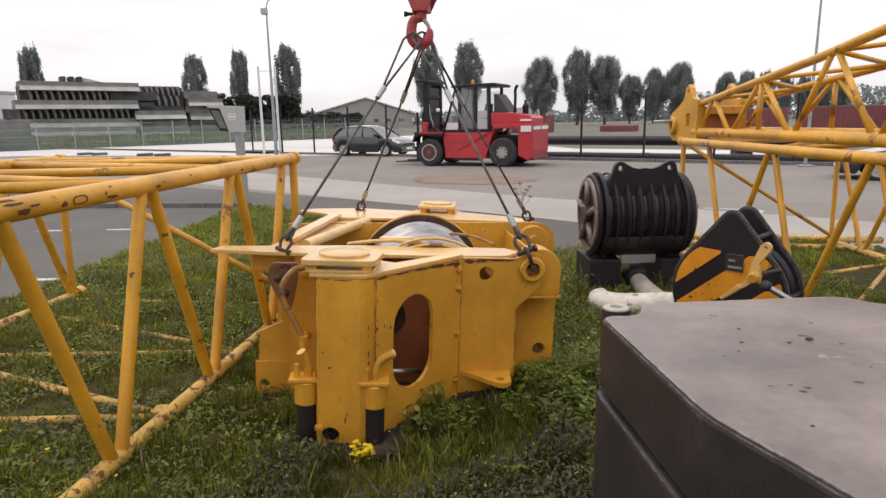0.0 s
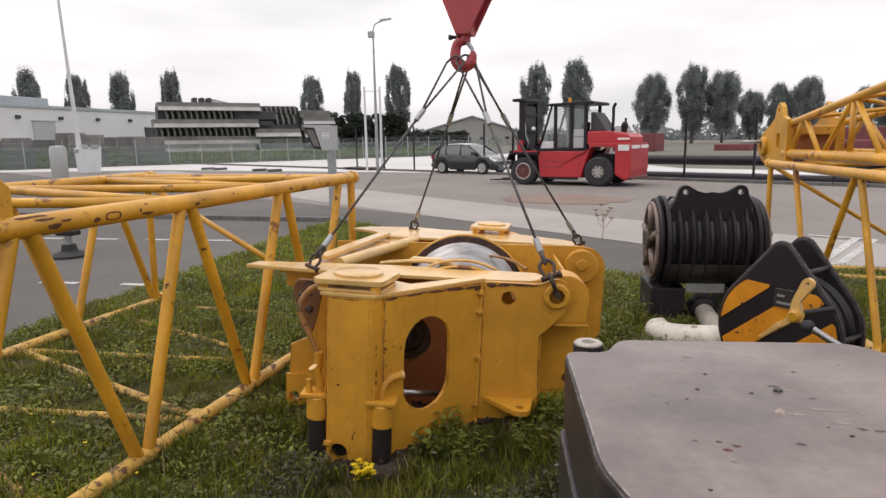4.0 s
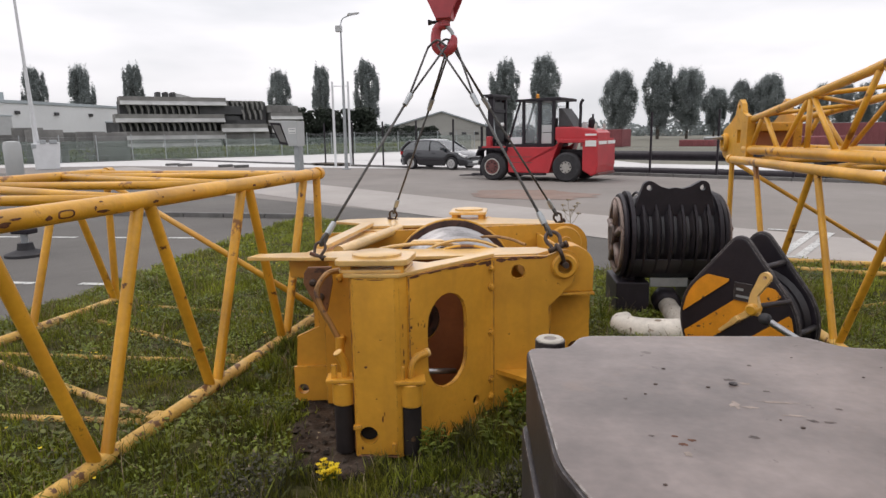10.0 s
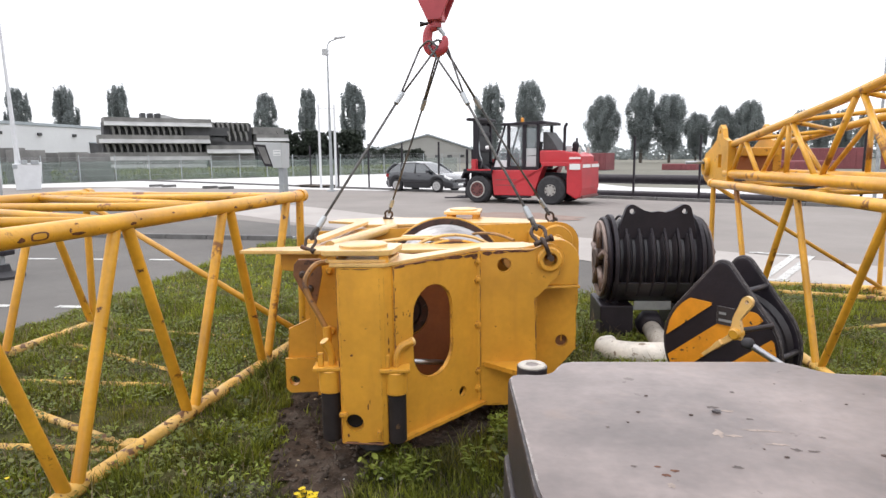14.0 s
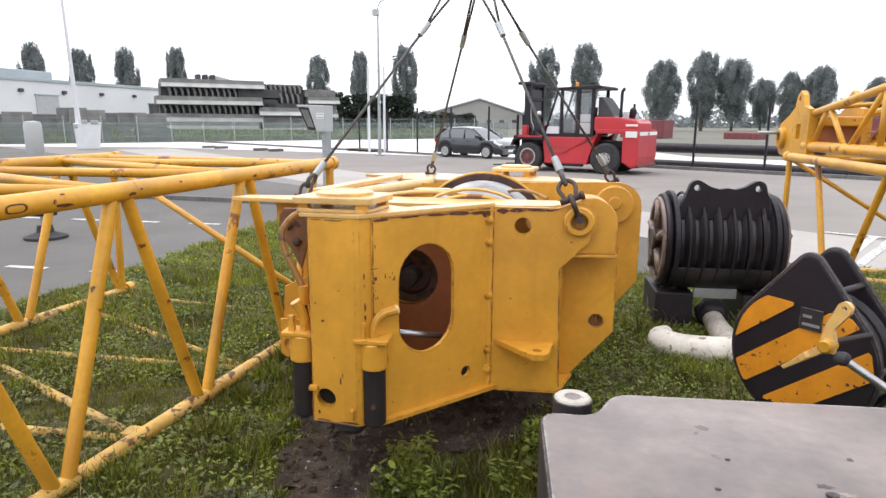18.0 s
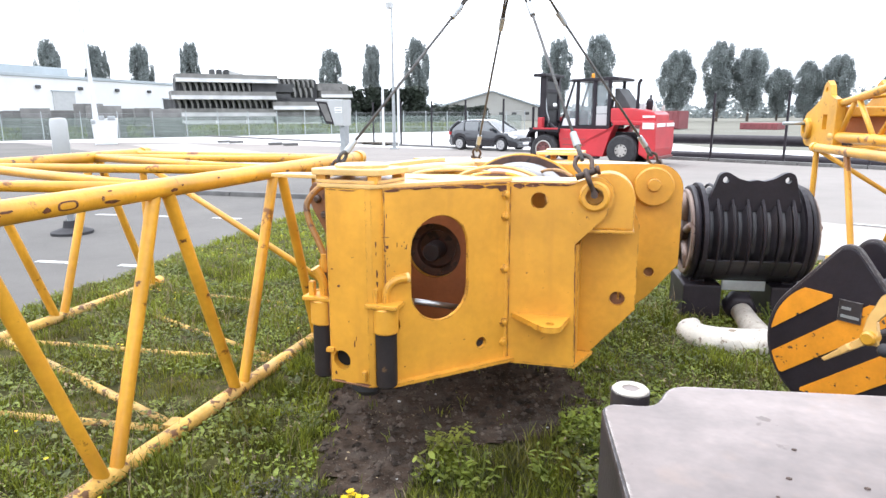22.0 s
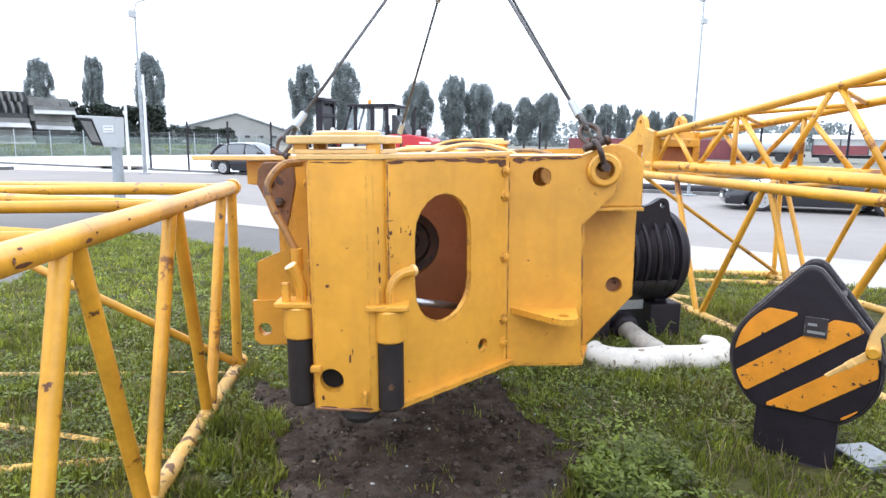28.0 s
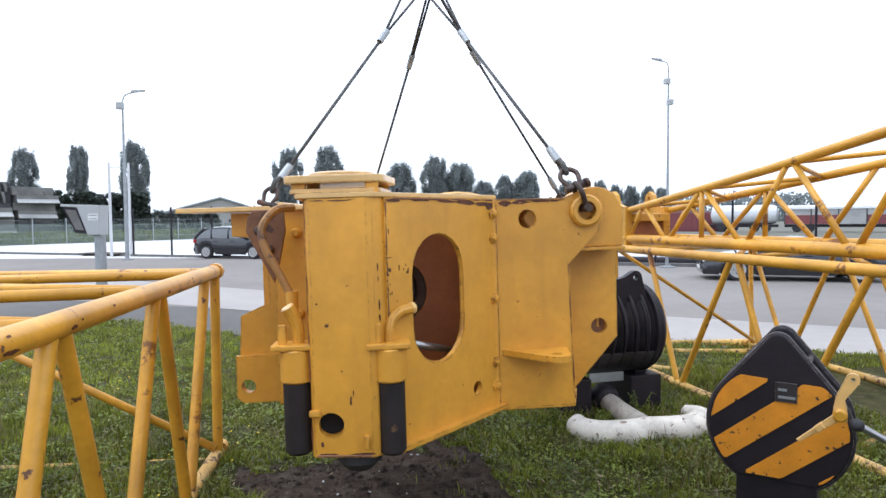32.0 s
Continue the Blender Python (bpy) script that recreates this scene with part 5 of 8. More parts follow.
part("cab_roof", prism([(-0.98, 2.84), (0.78, 2.84), (0.80, 2.89), (0.7, 2.93), (-0.9, 2.96), (-1.0, 2.92)], -0.78, 0.78, "y", 0.02), "black", fk)
part("windscreen", prism([(1.10, 1.3), (1.125, 1.3), (0.66, 2.80), (0.635, 2.80)], -0.62, 0.62, "y"), "glass", cab)
part("seat", prism([(-0.4, 1.3), (0.1, 1.3), (0.1, 1.62), (-0.26, 1.64), (-0.36, 2.25), (-0.48, 2.25)], -0.3, 0.3, "y", 0.04), "black", cab)
part("dash", box((0.6, -0.6, 1.3), (0.85, 0.6, 1.85), 0.04), "black", cab)
bm = bmesh.new()
add_path(bm, [(0.46 + 0.12 * math.cos(a), 0.2 * math.sin(a), 1.9 + 0.1 * math.cos(a)) for a in [k * math.pi / 8 for k in range(16)]], 0.016, 6, True)
part("steering_wheel", bm, "black", cab)
part("cooling_grille", prism([(-0.78, 1.92), (-1.36, 1.92), (-1.12, 2.30), (-0.90, 2.58), (-0.78, 2.58)], -0.5, 0.5, "y", 0.03), "beamdark", fk, "dark sloping cooling grille")
part("beacon", lathe([(0.06, 0), (0.06, 0.12), (0.03, 0.16)], Matrix.Translation((0.05, 0.45, 2.95)), 12), "stripe", fk, "amber beacon")
part("exhaust_pipe", add_path(bmesh.new(), spline([(-1.56, 0.45, 1.85), (-1.58, 0.45, 2.4), (-1.58, 0.45, 2.7), (-1.66, 0.45, 2.86)]), 0.055, 8), "black", fk)
part("air_cleaner", lathe([(0.1, 0), (0.12, 0.05), (0.12, 0.34), (0.06, 0.42)], Matrix.Translation((-1.72, -0.35, 1.82)), 14), "black", fk)
part("wash_bottle", box((-1.80, 0.3, 1.86), (-1.66, 0.5, 2.08), 0.03), "greybox", fk)
mast = part("mast", box((1.78, -0.62, 0.25), (1.98, -0.47, 3.15), 0.02), "black", fk)
part("mast_channel", box((1.78, 0.47, 0.25), (1.98, 0.62, 3.15), 0.02), "black", mast)
for y in (-0.42, 0.30):
    part("mast_channel", box((1.98, y, 0.25), (2.12, y + 0.12, 3.1), 0.02), "black", mast)
for z in (0.5, 1.3, 1.9, 2.5, 3.0):
    part("cross_member", box((1.8, -0.5, z), (2.0, 0.5, z + 0.14), 0.02), "black", mast)
part("top_cross", box((1.72, -0.78, 3.06), (2.22, 0.78, 3.17), 0.03), "black", mast)
for y in (-0.22, 0.22):
    part("lift_cylinder", drum((1.92, y, 1.75), 0.07, 2.9, "z", 12), "black", mast)
    part("tilt_cylinder", tube((0.9, y * 3.4, 1.0), (1.85, y * 2.2, 1.5), 0.06, 10), "black", mast)
part("mast_guard", box((1.84, -0.46, 0.9), (1.9, 0.46, 2.9), 0.01), "beamdark", mast, "dark expanded metal guard")
for k in range(3):
    part("hose", add_path(bmesh.new(), spline([(2.14, -0.1 + 0.07 * k, 0.6), (2.16, -0.1 + 0.07 * k, 2.0), (2.1, -0.1 + 0.07 * k, 3.1)]), 0.02, 6), "rubber", mast)
part("hose", add_path(bmesh.new(), spline([(1.70, 0.55, 1.3), (1.62, 0.62, 1.55), (1.72, 0.6, 1.8), (1.80, 0.55, 2.3)]), 0.022, 6), "zinc", mast, "bright hydraulic line")
car_ = part("carriage", box((2.14, -0.95, 0.55), (2.26, 0.95, 0.72), 0.02), "black", fk)
part("carriage_bar", box((2.14, -0.95, 1.1), (2.26, 0.95, 1.26), 0.02), "black", car_)
for y in (-0.75, -0.3, 0.3, 0.75):
    part("backrest_bar", box((2.16, y - 0.03, 0.7), (2.24, y + 0.03, 2.0), 0.01), "black", car_)
for y in (-0.5, 0.5):
    part("fork", prism([(2.27, 0.12), (3.3, 0.10), (3.3, 0.14), (2.37, 0.19), (2.37, 1.2), (2.27, 1.2)], y - 0.09, y + 0.09, "y"), "black", fk)


# ---------------------------------------------------------------- street furniture
def street_lamp(loc, h, lean, label, heads, turn=0.0, g=1.0):
    t = thing("street_lamp", label, "street lamp", Matrix.Translation(loc) @ Matrix.Rotation(radians(turn), 4, "Z"))
    part("pole", add_path(bmesh.new(), [(0, 0, 0), (0, 0, h * 0.5), (lean, 0, h)], [0.09 * g, 0.07 * g, 0.04 * g], 10), "zinc", t)
    part("base_plate", box((-0.2, -0.2, 0), (0.2, 0.2, 0.06), 0.01), "zinc", t)
    part("arm", add_path(bmesh.new(), spline([(lean, 0, h - 0.02), (lean + 0.12 * g, 0, h + 0.28 * g), (lean + 0.55 * g, -0.1 * g, h + 0.42 * g)]), 0.03 * g, 8), "zinc", t)
    part("lamp_head", prism([(lean + 0.4 * g, h + 0.38 * g), (lean + 0.95 * g, h + 0.46 * g), (lean + 1.0 * g, h + 0.52 * g), (lean + 0.45 * g, h + 0.5 * g)], -0.2 * g, 0.02, "y", 0.02 * g), "greybox", t)
    for z, s in heads:
        part("camera_box", box((-0.15 * g + s * 0.1 * g, -0.15 * g, h + z), (0.15 * g + s * 0.1 * g, 0.15 * g, h + z + 0.3 * g), 0.03 * g), "greybox", t, "grey box on the pole")
    return t


street_lamp((-8.74, 33.3, 0), 7.2, 0.0, "tall grey street lamp beside the fence", ((-0.35, -1),))
street_lamp((11.6, 21.9, 0), 6.85, 0.0, "tall grey street lamp standing before the fence", ((-0.55, 1), (-1.25, -1)), 180.0, 0.6)
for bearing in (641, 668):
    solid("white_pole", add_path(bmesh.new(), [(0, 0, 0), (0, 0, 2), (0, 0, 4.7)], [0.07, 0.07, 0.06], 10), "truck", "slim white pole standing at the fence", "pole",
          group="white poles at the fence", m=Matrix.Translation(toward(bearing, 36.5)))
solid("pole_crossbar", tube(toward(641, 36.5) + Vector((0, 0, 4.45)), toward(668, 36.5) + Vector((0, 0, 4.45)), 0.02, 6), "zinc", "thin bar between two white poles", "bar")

# grey box on a post beside the road
sb_ = thing("meter_box", "grey metal box with a hood on a square post", "meter box", Matrix.Translation((-4.22, 14.55, 0)) @ Matrix.Rotation(radians(-14), 4, "Z"))
part("post", box((-0.02, -0.08, 0), (0.11, 0.08, 1.55), 0.01), "zinc", sb_)
part("base_plate", box((-0.17, -0.17, 0), (0.17, 0.17, 0.02), 0.004), "zinc", sb_)
bx = part("cabinet", prism([(-0.10, 1.52), (0.12, 1.52), (0.14, 2.05), (-0.58, 2.07), (-0.58, 2.03), (-0.28, 2.01)], -0.14, 0.14, "y", 0.012), "greybox", sb_)
part("label", box((-0.08, -0.148, 1.78), (0.10, -0.142, 1.90)), "paper", bx, "white printed label")
part("hood_side", prism([(-0.56, 2.02), (-0.285, 2.0), (-0.11, 1.54), (-0.33, 1.56)], -0.12, -0.1, "y"), "black", bx)
part("screen", prism([(-0.50, 1.98), (-0.31, 1.96), (-0.17, 1.60), (-0.32, 1.62)], -0.126, -0.121, "y"), "beamweathered", bx)
for z in (1.8, 1.86):
    part("writing_bar", box((-0.06, -0.1505, z), (0.085, -0.149, z + 0.018)), "zinc", bx)

# tall white pole rising from a white block across the road
br = thing("pole_block", "white base block with a tall slim white pole", "pole", Matrix.Translation((-28.6, 35.85, 0)))
FACE = Matrix.Translation((0.3, 0.26, 0)) @ Matrix.Rotation(radians(41), 4, "Z")
bm = prism([(-0.62, 0.0), (0.62, 0.0), (0.78, 1.62), (-0.70, 1.55)], -0.55, 0.55, "y", 0.05)
bm.transform(FACE)
part("block", bm, "truck", br)
for x, z, w in ((-0.72, 1.35, 0.26), (-0.25, 1.6, 0.3), (0.22, 1.58, 0.42)):
    bm = box((x, -0.6, z - 0.08), (x + w, -0.2, z + 0.16), 0.04)
    bm.transform(FACE)
    part("lifting_lug", bm, "zinc", br)
part("pole", add_path(bmesh.new(), [(0, 0, 0.2), (0.05, -0.1, 2.2), (0.20, -0.45, 7.0), (0.42, -0.95, 13.8)], [0.22, 0.14, 0.085, 0.05], 10), "truck", br)
ps = thing("canister_post", "grey cylindrical canister on a post with a black base", "post", Matrix.Translation((-6.78, 9.8, 0)))
part("base", lathe([(0.29, 0), (0.29, 0.04), (0.12, 0.1), (0.1, 0.2)], Matrix(), 24), "rubber", ps)
part("pole", drum((0, 0, 0.65), 0.05, 1.1, "z", 12), "zinc", ps)
part("bracket", box((-0.14, -0.1, 0.34), (0.16, 0.1, 0.42), 0.02), "black", ps)
part("canister", lathe([(0.09, 1.16), (0.115, 1.2), (0.118, 1.65), (0.1, 1.71), (0.02, 1.72)], Matrix(), 24), "greybox", ps)


# ---------------------------------------------------------------- lattice boom sections
def lattice(name, label, pts_r, pts_l, low, high, ends, r_chord=0.05, r_leg=0.034, flip=False):
    """A boom section lying on the ground: pts_r and pts_l give x at a y for its two side faces; low and high the y of the joints below and above."""
    t = thing(name, label, "boom section")
    zb, zt = 0.09, 1.385
    zl = 0.045
    y0, y1 = ends

    def rx(y, tab):
        return tab[0] + tab[1] * (y - 5.0)
    for side, tab, lo_, hi_, e1 in ((0, pts_r, low[0], high[0], y1[0]), (1, pts_l, low[1], high[1], y1[1])):
        for z, mat in ((zb, "ground_tube"), (zt, "tube")):
            part("chord", add_path(bmesh.new(), [(rx(y, tab), y, z - (0.012 if z == zb else 0)) for y in np.linspace(y0, e1, 9)], r_chord * (0.88 if z == zb else 1), 14), mat, t, "pale worn lower tube" if z == zb else "")
            part("end_fitting", add_path(bmesh.new(), [(rx(e1, tab), e1 - 0.05, z), (rx(e1, tab), e1 + 0.03, z)], r_chord + 0.008, 14), "tube", t)
            # thin black disc painted as the shaded hollow of the tube end
            part("hole_shade_disc", add_path(bmesh.new(), [(rx(e1, tab), e1 + 0.03, z), (rx(e1, tab), e1 + 0.036, z)], r_chord * 0.62, 12), "hole", t)
        part("end_post", tube((rx(e1, tab), e1 - 0.1, zb), (rx(e1, tab), e1 - 0.05, zt), r_leg, 12), "tube", t)
        hs = sorted(hi_)
        for yb in lo_:
            near = [h for h in hs if abs(h - yb) < 0.95]
            for h in near:
                s = 0.038 if h > yb else -0.038
                part("lacing", tube((rx(yb + s, tab), yb + s, zb), (rx(h - s, tab), h - s, zt), r_leg, 12), "tube", t)
    # lacing of the top and bottom faces, end struts
    for z, nodes, mat, back in ((zt, high, "tube", 0.0), (zl, low, "ground_tube", 0.51)):
        a, b = [v - back for v in sorted(nodes[0])], [v - back for v in sorted(nodes[1])]
        for i in range(min(len(a), len(b))):
            for u, v in ((a[i], b[i]), (a[i], b[i + 1] if i + 1 < len(b) else None)):
                if v is not None:
                    part("brace", tube((rx(u, pts_r) , u, z), (rx(v, pts_l), v, z), r_leg * 0.9, 10), mat, t)
    for z, r_, mat in ((0.035, r_leg * 0.8, "ground_tube"), (zt, r_leg, "tube")):
        part("end_strut", tube((rx(y1[0] - 0.12, pts_r), y1[0] - 0.12, z), (rx(y1[1] - 0.12, pts_l), y1[1] - 0.12, z), r_, 12), mat, t)
    z_r, z_l = (zt - 0.03, zb + 0.05) if flip else (zb + 0.05, zt - 0.03)
    part("diagonal", tube((rx(y1[0] - 0.15, pts_r), y1[0] - 0.15, z_r), (rx(y1[1] - 0.15, pts_l), y1[1] - 0.15, z_l), r_leg * 0.85, 10), "tube", t)
    for y in (low[0][-2] - 0.51, low[0][-3] - 0.51):
        part("gusset", box((rx(y, pts_r) - 0.10, y - 0.05, zb - 0.03), (rx(y, pts_r) - 0.03, y + 0.05, zb + 0.02), 0.012), "ground_tube", t)
    return t


A_R, A_L = (-1.30, 0.085), (-3.62, 0.085)
boom_a = lattice("boom_section", "yellow lattice boom section of welded tubes lying on grass", A_R, A_L,
        ([0.0, 1.03, 2.06, 3.08, 4.114, 5.13, 6.15], [-0.2, 0.83, 1.86, 2.9, 4.0, 5.05, 6.11, 7.18]), ([-0.5, 0.5, 1.52, 2.55, 3.58, 4.62, 5.70, 6.72], [-0.7, 0.3, 1.35, 2.4, 3.45, 4.5, 5.58, 6.65]), (-0.9, (6.98, 7.26)))
def tube_mark(y, ang, size, seed, parent, z=1.385, r=0.0508, ring=0.0):
    """A flaked rust mark that follows the round of the top chord."""
    rg = random.Random(seed)
    n = 22
    wob = [rg.uniform(0.55, 1.15) if not ring else 1.0 for _ in range(n)]
    wob = [(wob[i] + wob[i - 1]) / 2 for i in range(n)]

    def at(u, v):
        a = radians(ang) + v / r
        yy = y + u
        return (A_R[0] + A_R[1] * (yy - 5.0) + r * math.cos(a), yy, z + r * math.sin(a))
    bm = bmesh.new()
    outer, inner = [], []
    for i in range(n):
        b = 2 * math.pi * i / n
        c, s = math.cos(b), math.sin(b)
        p = 3.2 if ring else 2.0
        k = (abs(c) ** p + abs(s) ** p) ** (-1 / p)
        u, v = size[0] * k * c * wob[i], size[1] * k * s * wob[i]
        outer.append(bm.verts.new(at(u, v)))
        inner.append(bm.verts.new(at(u * (1 - ring * 0.75 if ring else 0.4), v * (1 - ring if ring else 0.4))))
    for i in range(n):
        j = (i + 1) % n
        bm.faces.new((outer[i], outer[j], inner[j], inner[i]))
    if not ring:
        bm.faces.new(inner)
    return part("rust_mark", bm, "rustpatch", parent, "dark flaked rust mark")


tube_mark(4.03, -6, (0.05, 0.021), 1, boom_a, ring=0.30)
for k, (y, a, su, sv) in enumerate(((3.93, -14, 0.022, 0.014), (3.70, -12, 0.045, 0.014), (3.66, 28, 0.06, 0.008), (3.60, 52, 0.09, 0.010), (3.76, 8, 0.035, 0.006), (4.26, -22, 0.05, 0.010), (4.26, 36, 0.018, 0.005), (4.21, 2, 0.010, 0.012),
                                    (4.66, -12, 0.03, 0.01), (4.72, 8, 0.012, 0.006), (5.02, 20, 0.014, 0.006), (5.74, -10, 0.03, 0.01), (6.2, 24, 0.016, 0.005), (3.2, 20, 0.06, 0.014), (3.05, 45, 0.05, 0.012), (2.7, 15, 0.05, 0.013))):
    tube_mark(y, a, (su, sv), 10 + k, boom_a)
lug = thing("pendant_lug", "yellow steel pendant lug on a lattice chord", "lug", Matrix.Translation((-1.45, 3.42, 1.43)))
part("plate", prism([(-0.12, -0.02), (0.14, -0.02), (0.14, 0.12), (0.06, 0.2), (-0.06, 0.2), (-0.12, 0.1)], -0.03, 0.03, "x", 0.006), "tube", lug)
part("pin", drum((0, 0.0, 0.1), 0.03, 0.12, "x", 12), "chain", lug)

B_R, B_L = (3.17, -0.012), (5.17, -0.012)
lattice("boom_section", "yellow lattice boom section of welded tubes on lawn and asphalt", B_R, B_L,
        ([-0.71, 0.71, 2.13, 3.55, 4.97, 6.4, 7.82], [0.16, 1.58, 3.0, 4.42, 5.84, 7.26, 8.68]), ([0.01, 1.43, 2.85, 4.27, 5.62, 7.02, 8.44], [0.87, 2.29, 3.71, 5.13, 6.55, 7.97, 9.35]), (-0.9, (9.2, 9.4)), 0.045, 0.028, True)

# the tapered boom head on top of it
hd = thing("boom_head_section", "tapered yellow lattice boom end stacked on another section", "boom section")


def hx(y, s):
    return np.interp(y, [-0.9, 7.0, 9.5], [3.42, 3.47, 3.33]) if s == 0 else np.interp(y, [-0.9, 9.5], [5.9, 3.84])


def hz(y):
    return 2.161 - 0.146 * (y - 7.0)


ZB2 = 1.385 + 0.05 + 0.055
for s in (0, 1):
    ys = (-0.9, 3.0, 7.0, 8.3, 9.4)
    part("chord", add_path(bmesh.new(), [(hx(y, s), y, ZB2) for y in ys], 0.055, 14), "tube", hd)
    part("chord", add_path(bmesh.new(), [(hx(y, s), y, hz(y)) for y in ys], 0.04, 14), "tube", hd)
    tops = [8.93, 7.89, 6.76, 5.5, 4.2, 2.8, 1.4]
    bots = [9.25, 8.48, 7.31, 6.12, 4.9, 3.5, 2.1, 0.7]
    for i, yt in enumerate(tops):
        for yb, d in ((bots[i], 0.05), (bots[i + 1], -0.05)):
            part("lacing", tube((hx(yt, s), yt + d * 0.6, hz(yt)), (hx(yb, s), yb - d * 0.6, ZB2), 0.026, 10), "tube", hd)
    for yt in (7.9, 4.2):
        part("post", tube((hx(yt, s), yt, hz(yt)), (hx(yt, s), yt, ZB2), 0.026, 10), "tube", hd)
    # head cheek plate with its ear and pin eye
    prof = [(9.25, 1.43), (9.25, 1.86), (9.47, 1.92), (9.52, 2.03), (9.60, 2.08), (9.68, 2.03), (9.73, 1.90), (9.89, 1.82), (10.0, 1.78)] + arc(10.05, 1.56, 0.2, 60, -80, 8) + [(9.75, 1.36)]
    x = hx(9.5, s)
    cheek = part("cheek_plate", carve(prism(prof, x - 0.03, x + 0.03, "x"), [drum((x, 9.60, 1.99), 0.03, 0.2, "x", 14), box((x - 0.2, 9.5, 1.56), (x + 0.2, 9.63, 1.72)), drum((x, 10.05, 1.56), 0.06, 0.2, "x", 18)], "cheek_plate"), "tube", hd)
    part("round_boss", carve(drum((x - 0.03, 10.05, 1.56), 0.12, 0.1, "x", 22, 0.015), [drum((x, 10.05, 1.56), 0.06, 0.4, "x", 18)], "round_boss"), "tube", cheek)
    part("edge_rib", box((x - 0.045, 9.22, 1.40), (x + 0.045, 9.27, 1.88), 0.006), "tube", cheek)
part("head_box", box((hx(9.4, 0) + 0.04, 9.12, 1.70), (hx(9.4, 1) - 0.04, 9.40, 1.80), 0.015), "tube", hd)
part("inner_panel", box((hx(9.4, 0) + 0.04, 9.24, 1.46), (hx(9.4, 1) - 0.04, 9.28, 1.70), 0.004), "primer", hd, "red-brown primed inner panel")
part("head_shaft", drum((3.585, 10.05, 1.56), 0.055, 0.62, "x", 16), "steel", hd)
part("stop_pin", tube((3.02, 10.05, 1.62), (3.29, 10.05, 1.62), 0.02, 8), "zinc", hd)
zig = [(8.93, 0), (8.4, 1), (7.89, 0), (7.3, 1), (6.76, 0), (6.1, 1), (5.5, 0), (4.8, 1), (4.2, 0), (3.5, 1), (2.8, 0), (2.1, 1), (1.4, 0)]
for (ya, s), (yb, q) in zip(zig, zig[1:]):
    part("brace", tube((hx(ya, s), ya, hz(ya)), (hx(yb, q), yb, hz(yb)), 0.022, 10), "tube", hd)
    part("brace", tube((hx(ya, s), ya, ZB2), (hx(yb, q), yb, ZB2), 0.022, 10), "tube", hd)

# loose tubes on the ground beside the sections
for a, b, r in (((3.4, 9.5, 0.05), (5.4, 8.9, 0.05), 0.04), ((3.6, 9.9, 0.05), (5.9, 9.5, 0.05), 0.045), ((2.55, 9.25, 0.06), (3.5, 8.3, 0.06), 0.045)):
    solid("loose_tube", tube(a, b, r, 10), "ground_tube", "loose pale yellow tube lying on the ground", "tube", group="loose tubes")


# ---------------------------------------------------------------- counterweight slabs
def rounded(poly, r, n=4):
    out = []
    m = len(poly)
    for i in range(m):
        p, a, b = Vector(poly[i]), Vector(poly[i - 1]), Vector(poly[(i + 1) % m])
        u, v = (a - p), (b - p)
        k = min(r, u.length * 0.45, v.length * 0.45)
        u.normalize()
        v.normalize()
        for j in range(n + 1):
            t = j / n
            q = (p + u * k) * (1 - t) ** 2 + p * 2 * t * (1 - t) + (p + v * k) * t ** 2
            out.append((q.x, q.y))
    return out


SLAB = [(0.80, 3.36), (0.93, 3.36), (0.98, 3.50), (1.72, 3.565), (1.80, 3.46), (2.75, 3.42), (3.0, 2.6), (2.9, 1.2), (2.2, 0.2), (1.62, 0.6), (0.98, 2.36), (0.87, 2.63)]
slab_pts = rounded(SLAB, 0.05)
for z0, z1, lab in ((0.06, 0.775, "lower counterweight slab of black-painted steel on grass"), (0.79, 1.035, "counterweight slab with a worn grey top, on another slab")):
    s = thing("counterweight_slab", lab, "counterweight", group="stacked counterweights")
    grow = 0.0 if z0 > 0.5 else 0.012
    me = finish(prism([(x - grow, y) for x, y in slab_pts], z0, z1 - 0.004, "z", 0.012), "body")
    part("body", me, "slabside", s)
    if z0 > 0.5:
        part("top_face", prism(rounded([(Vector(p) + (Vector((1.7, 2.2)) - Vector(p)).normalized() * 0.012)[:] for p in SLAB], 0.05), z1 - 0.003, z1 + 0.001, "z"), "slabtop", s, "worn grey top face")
        part("locating_ring", carve(lathe([(0.045, -0.01), (0.047, 0.0), (0.043, 0.004), (0.022, 0.004)], Matrix.Translation((0.882, 3.455, 1.033)), 32), [drum((0.882, 3.455, 1.04), 0.022, 0.12, "z", 24)], "locating_ring"), "ringpaint", s, "pale worn locating ring")
        part("ring_fill", drum((0.882, 3.455, 1.028), 0.0235, 0.012, "z", 20), "slabtop", s)
        part("ring_post", drum((0.882, 3.455, 0.92), 0.05, 0.22, "z", 24), "slabside", s)
        part("lifting_eye", drum((2.1, 2.6, 1.05), 0.09, 0.05, "z", 24, 0.01), "slabside", s)
    else:
        part("skid", box((0.95, 2.5, 0.0), (2.6, 2.8, 0.06), 0.01), "slabside", s)

# dents and pale scuffs worn into the paint of the top
def slab_mark(x, y, su, sv, seed, mat, label):
    """A ragged flat wear mark on the upper slab."""
    rg = random.Random(seed)
    bm = bmesh.new()
    tilt = rg.uniform(-0.25, 0.1)
    vs_ = []
    for i in range(13):
        b = 2 * math.pi * i / 13
        w = rg.uniform(0.45, 1.15)
        u, v = su * w * math.cos(b), sv * w * math.sin(b)
        vs_.append(bm.verts.new((x + u * math.cos(tilt) - v * math.sin(tilt), y + u * math.sin(tilt) + v * math.cos(tilt), 1.0366)))
    bm.faces.new(vs_)
    part("wear_mark", bm, mat, s, label)


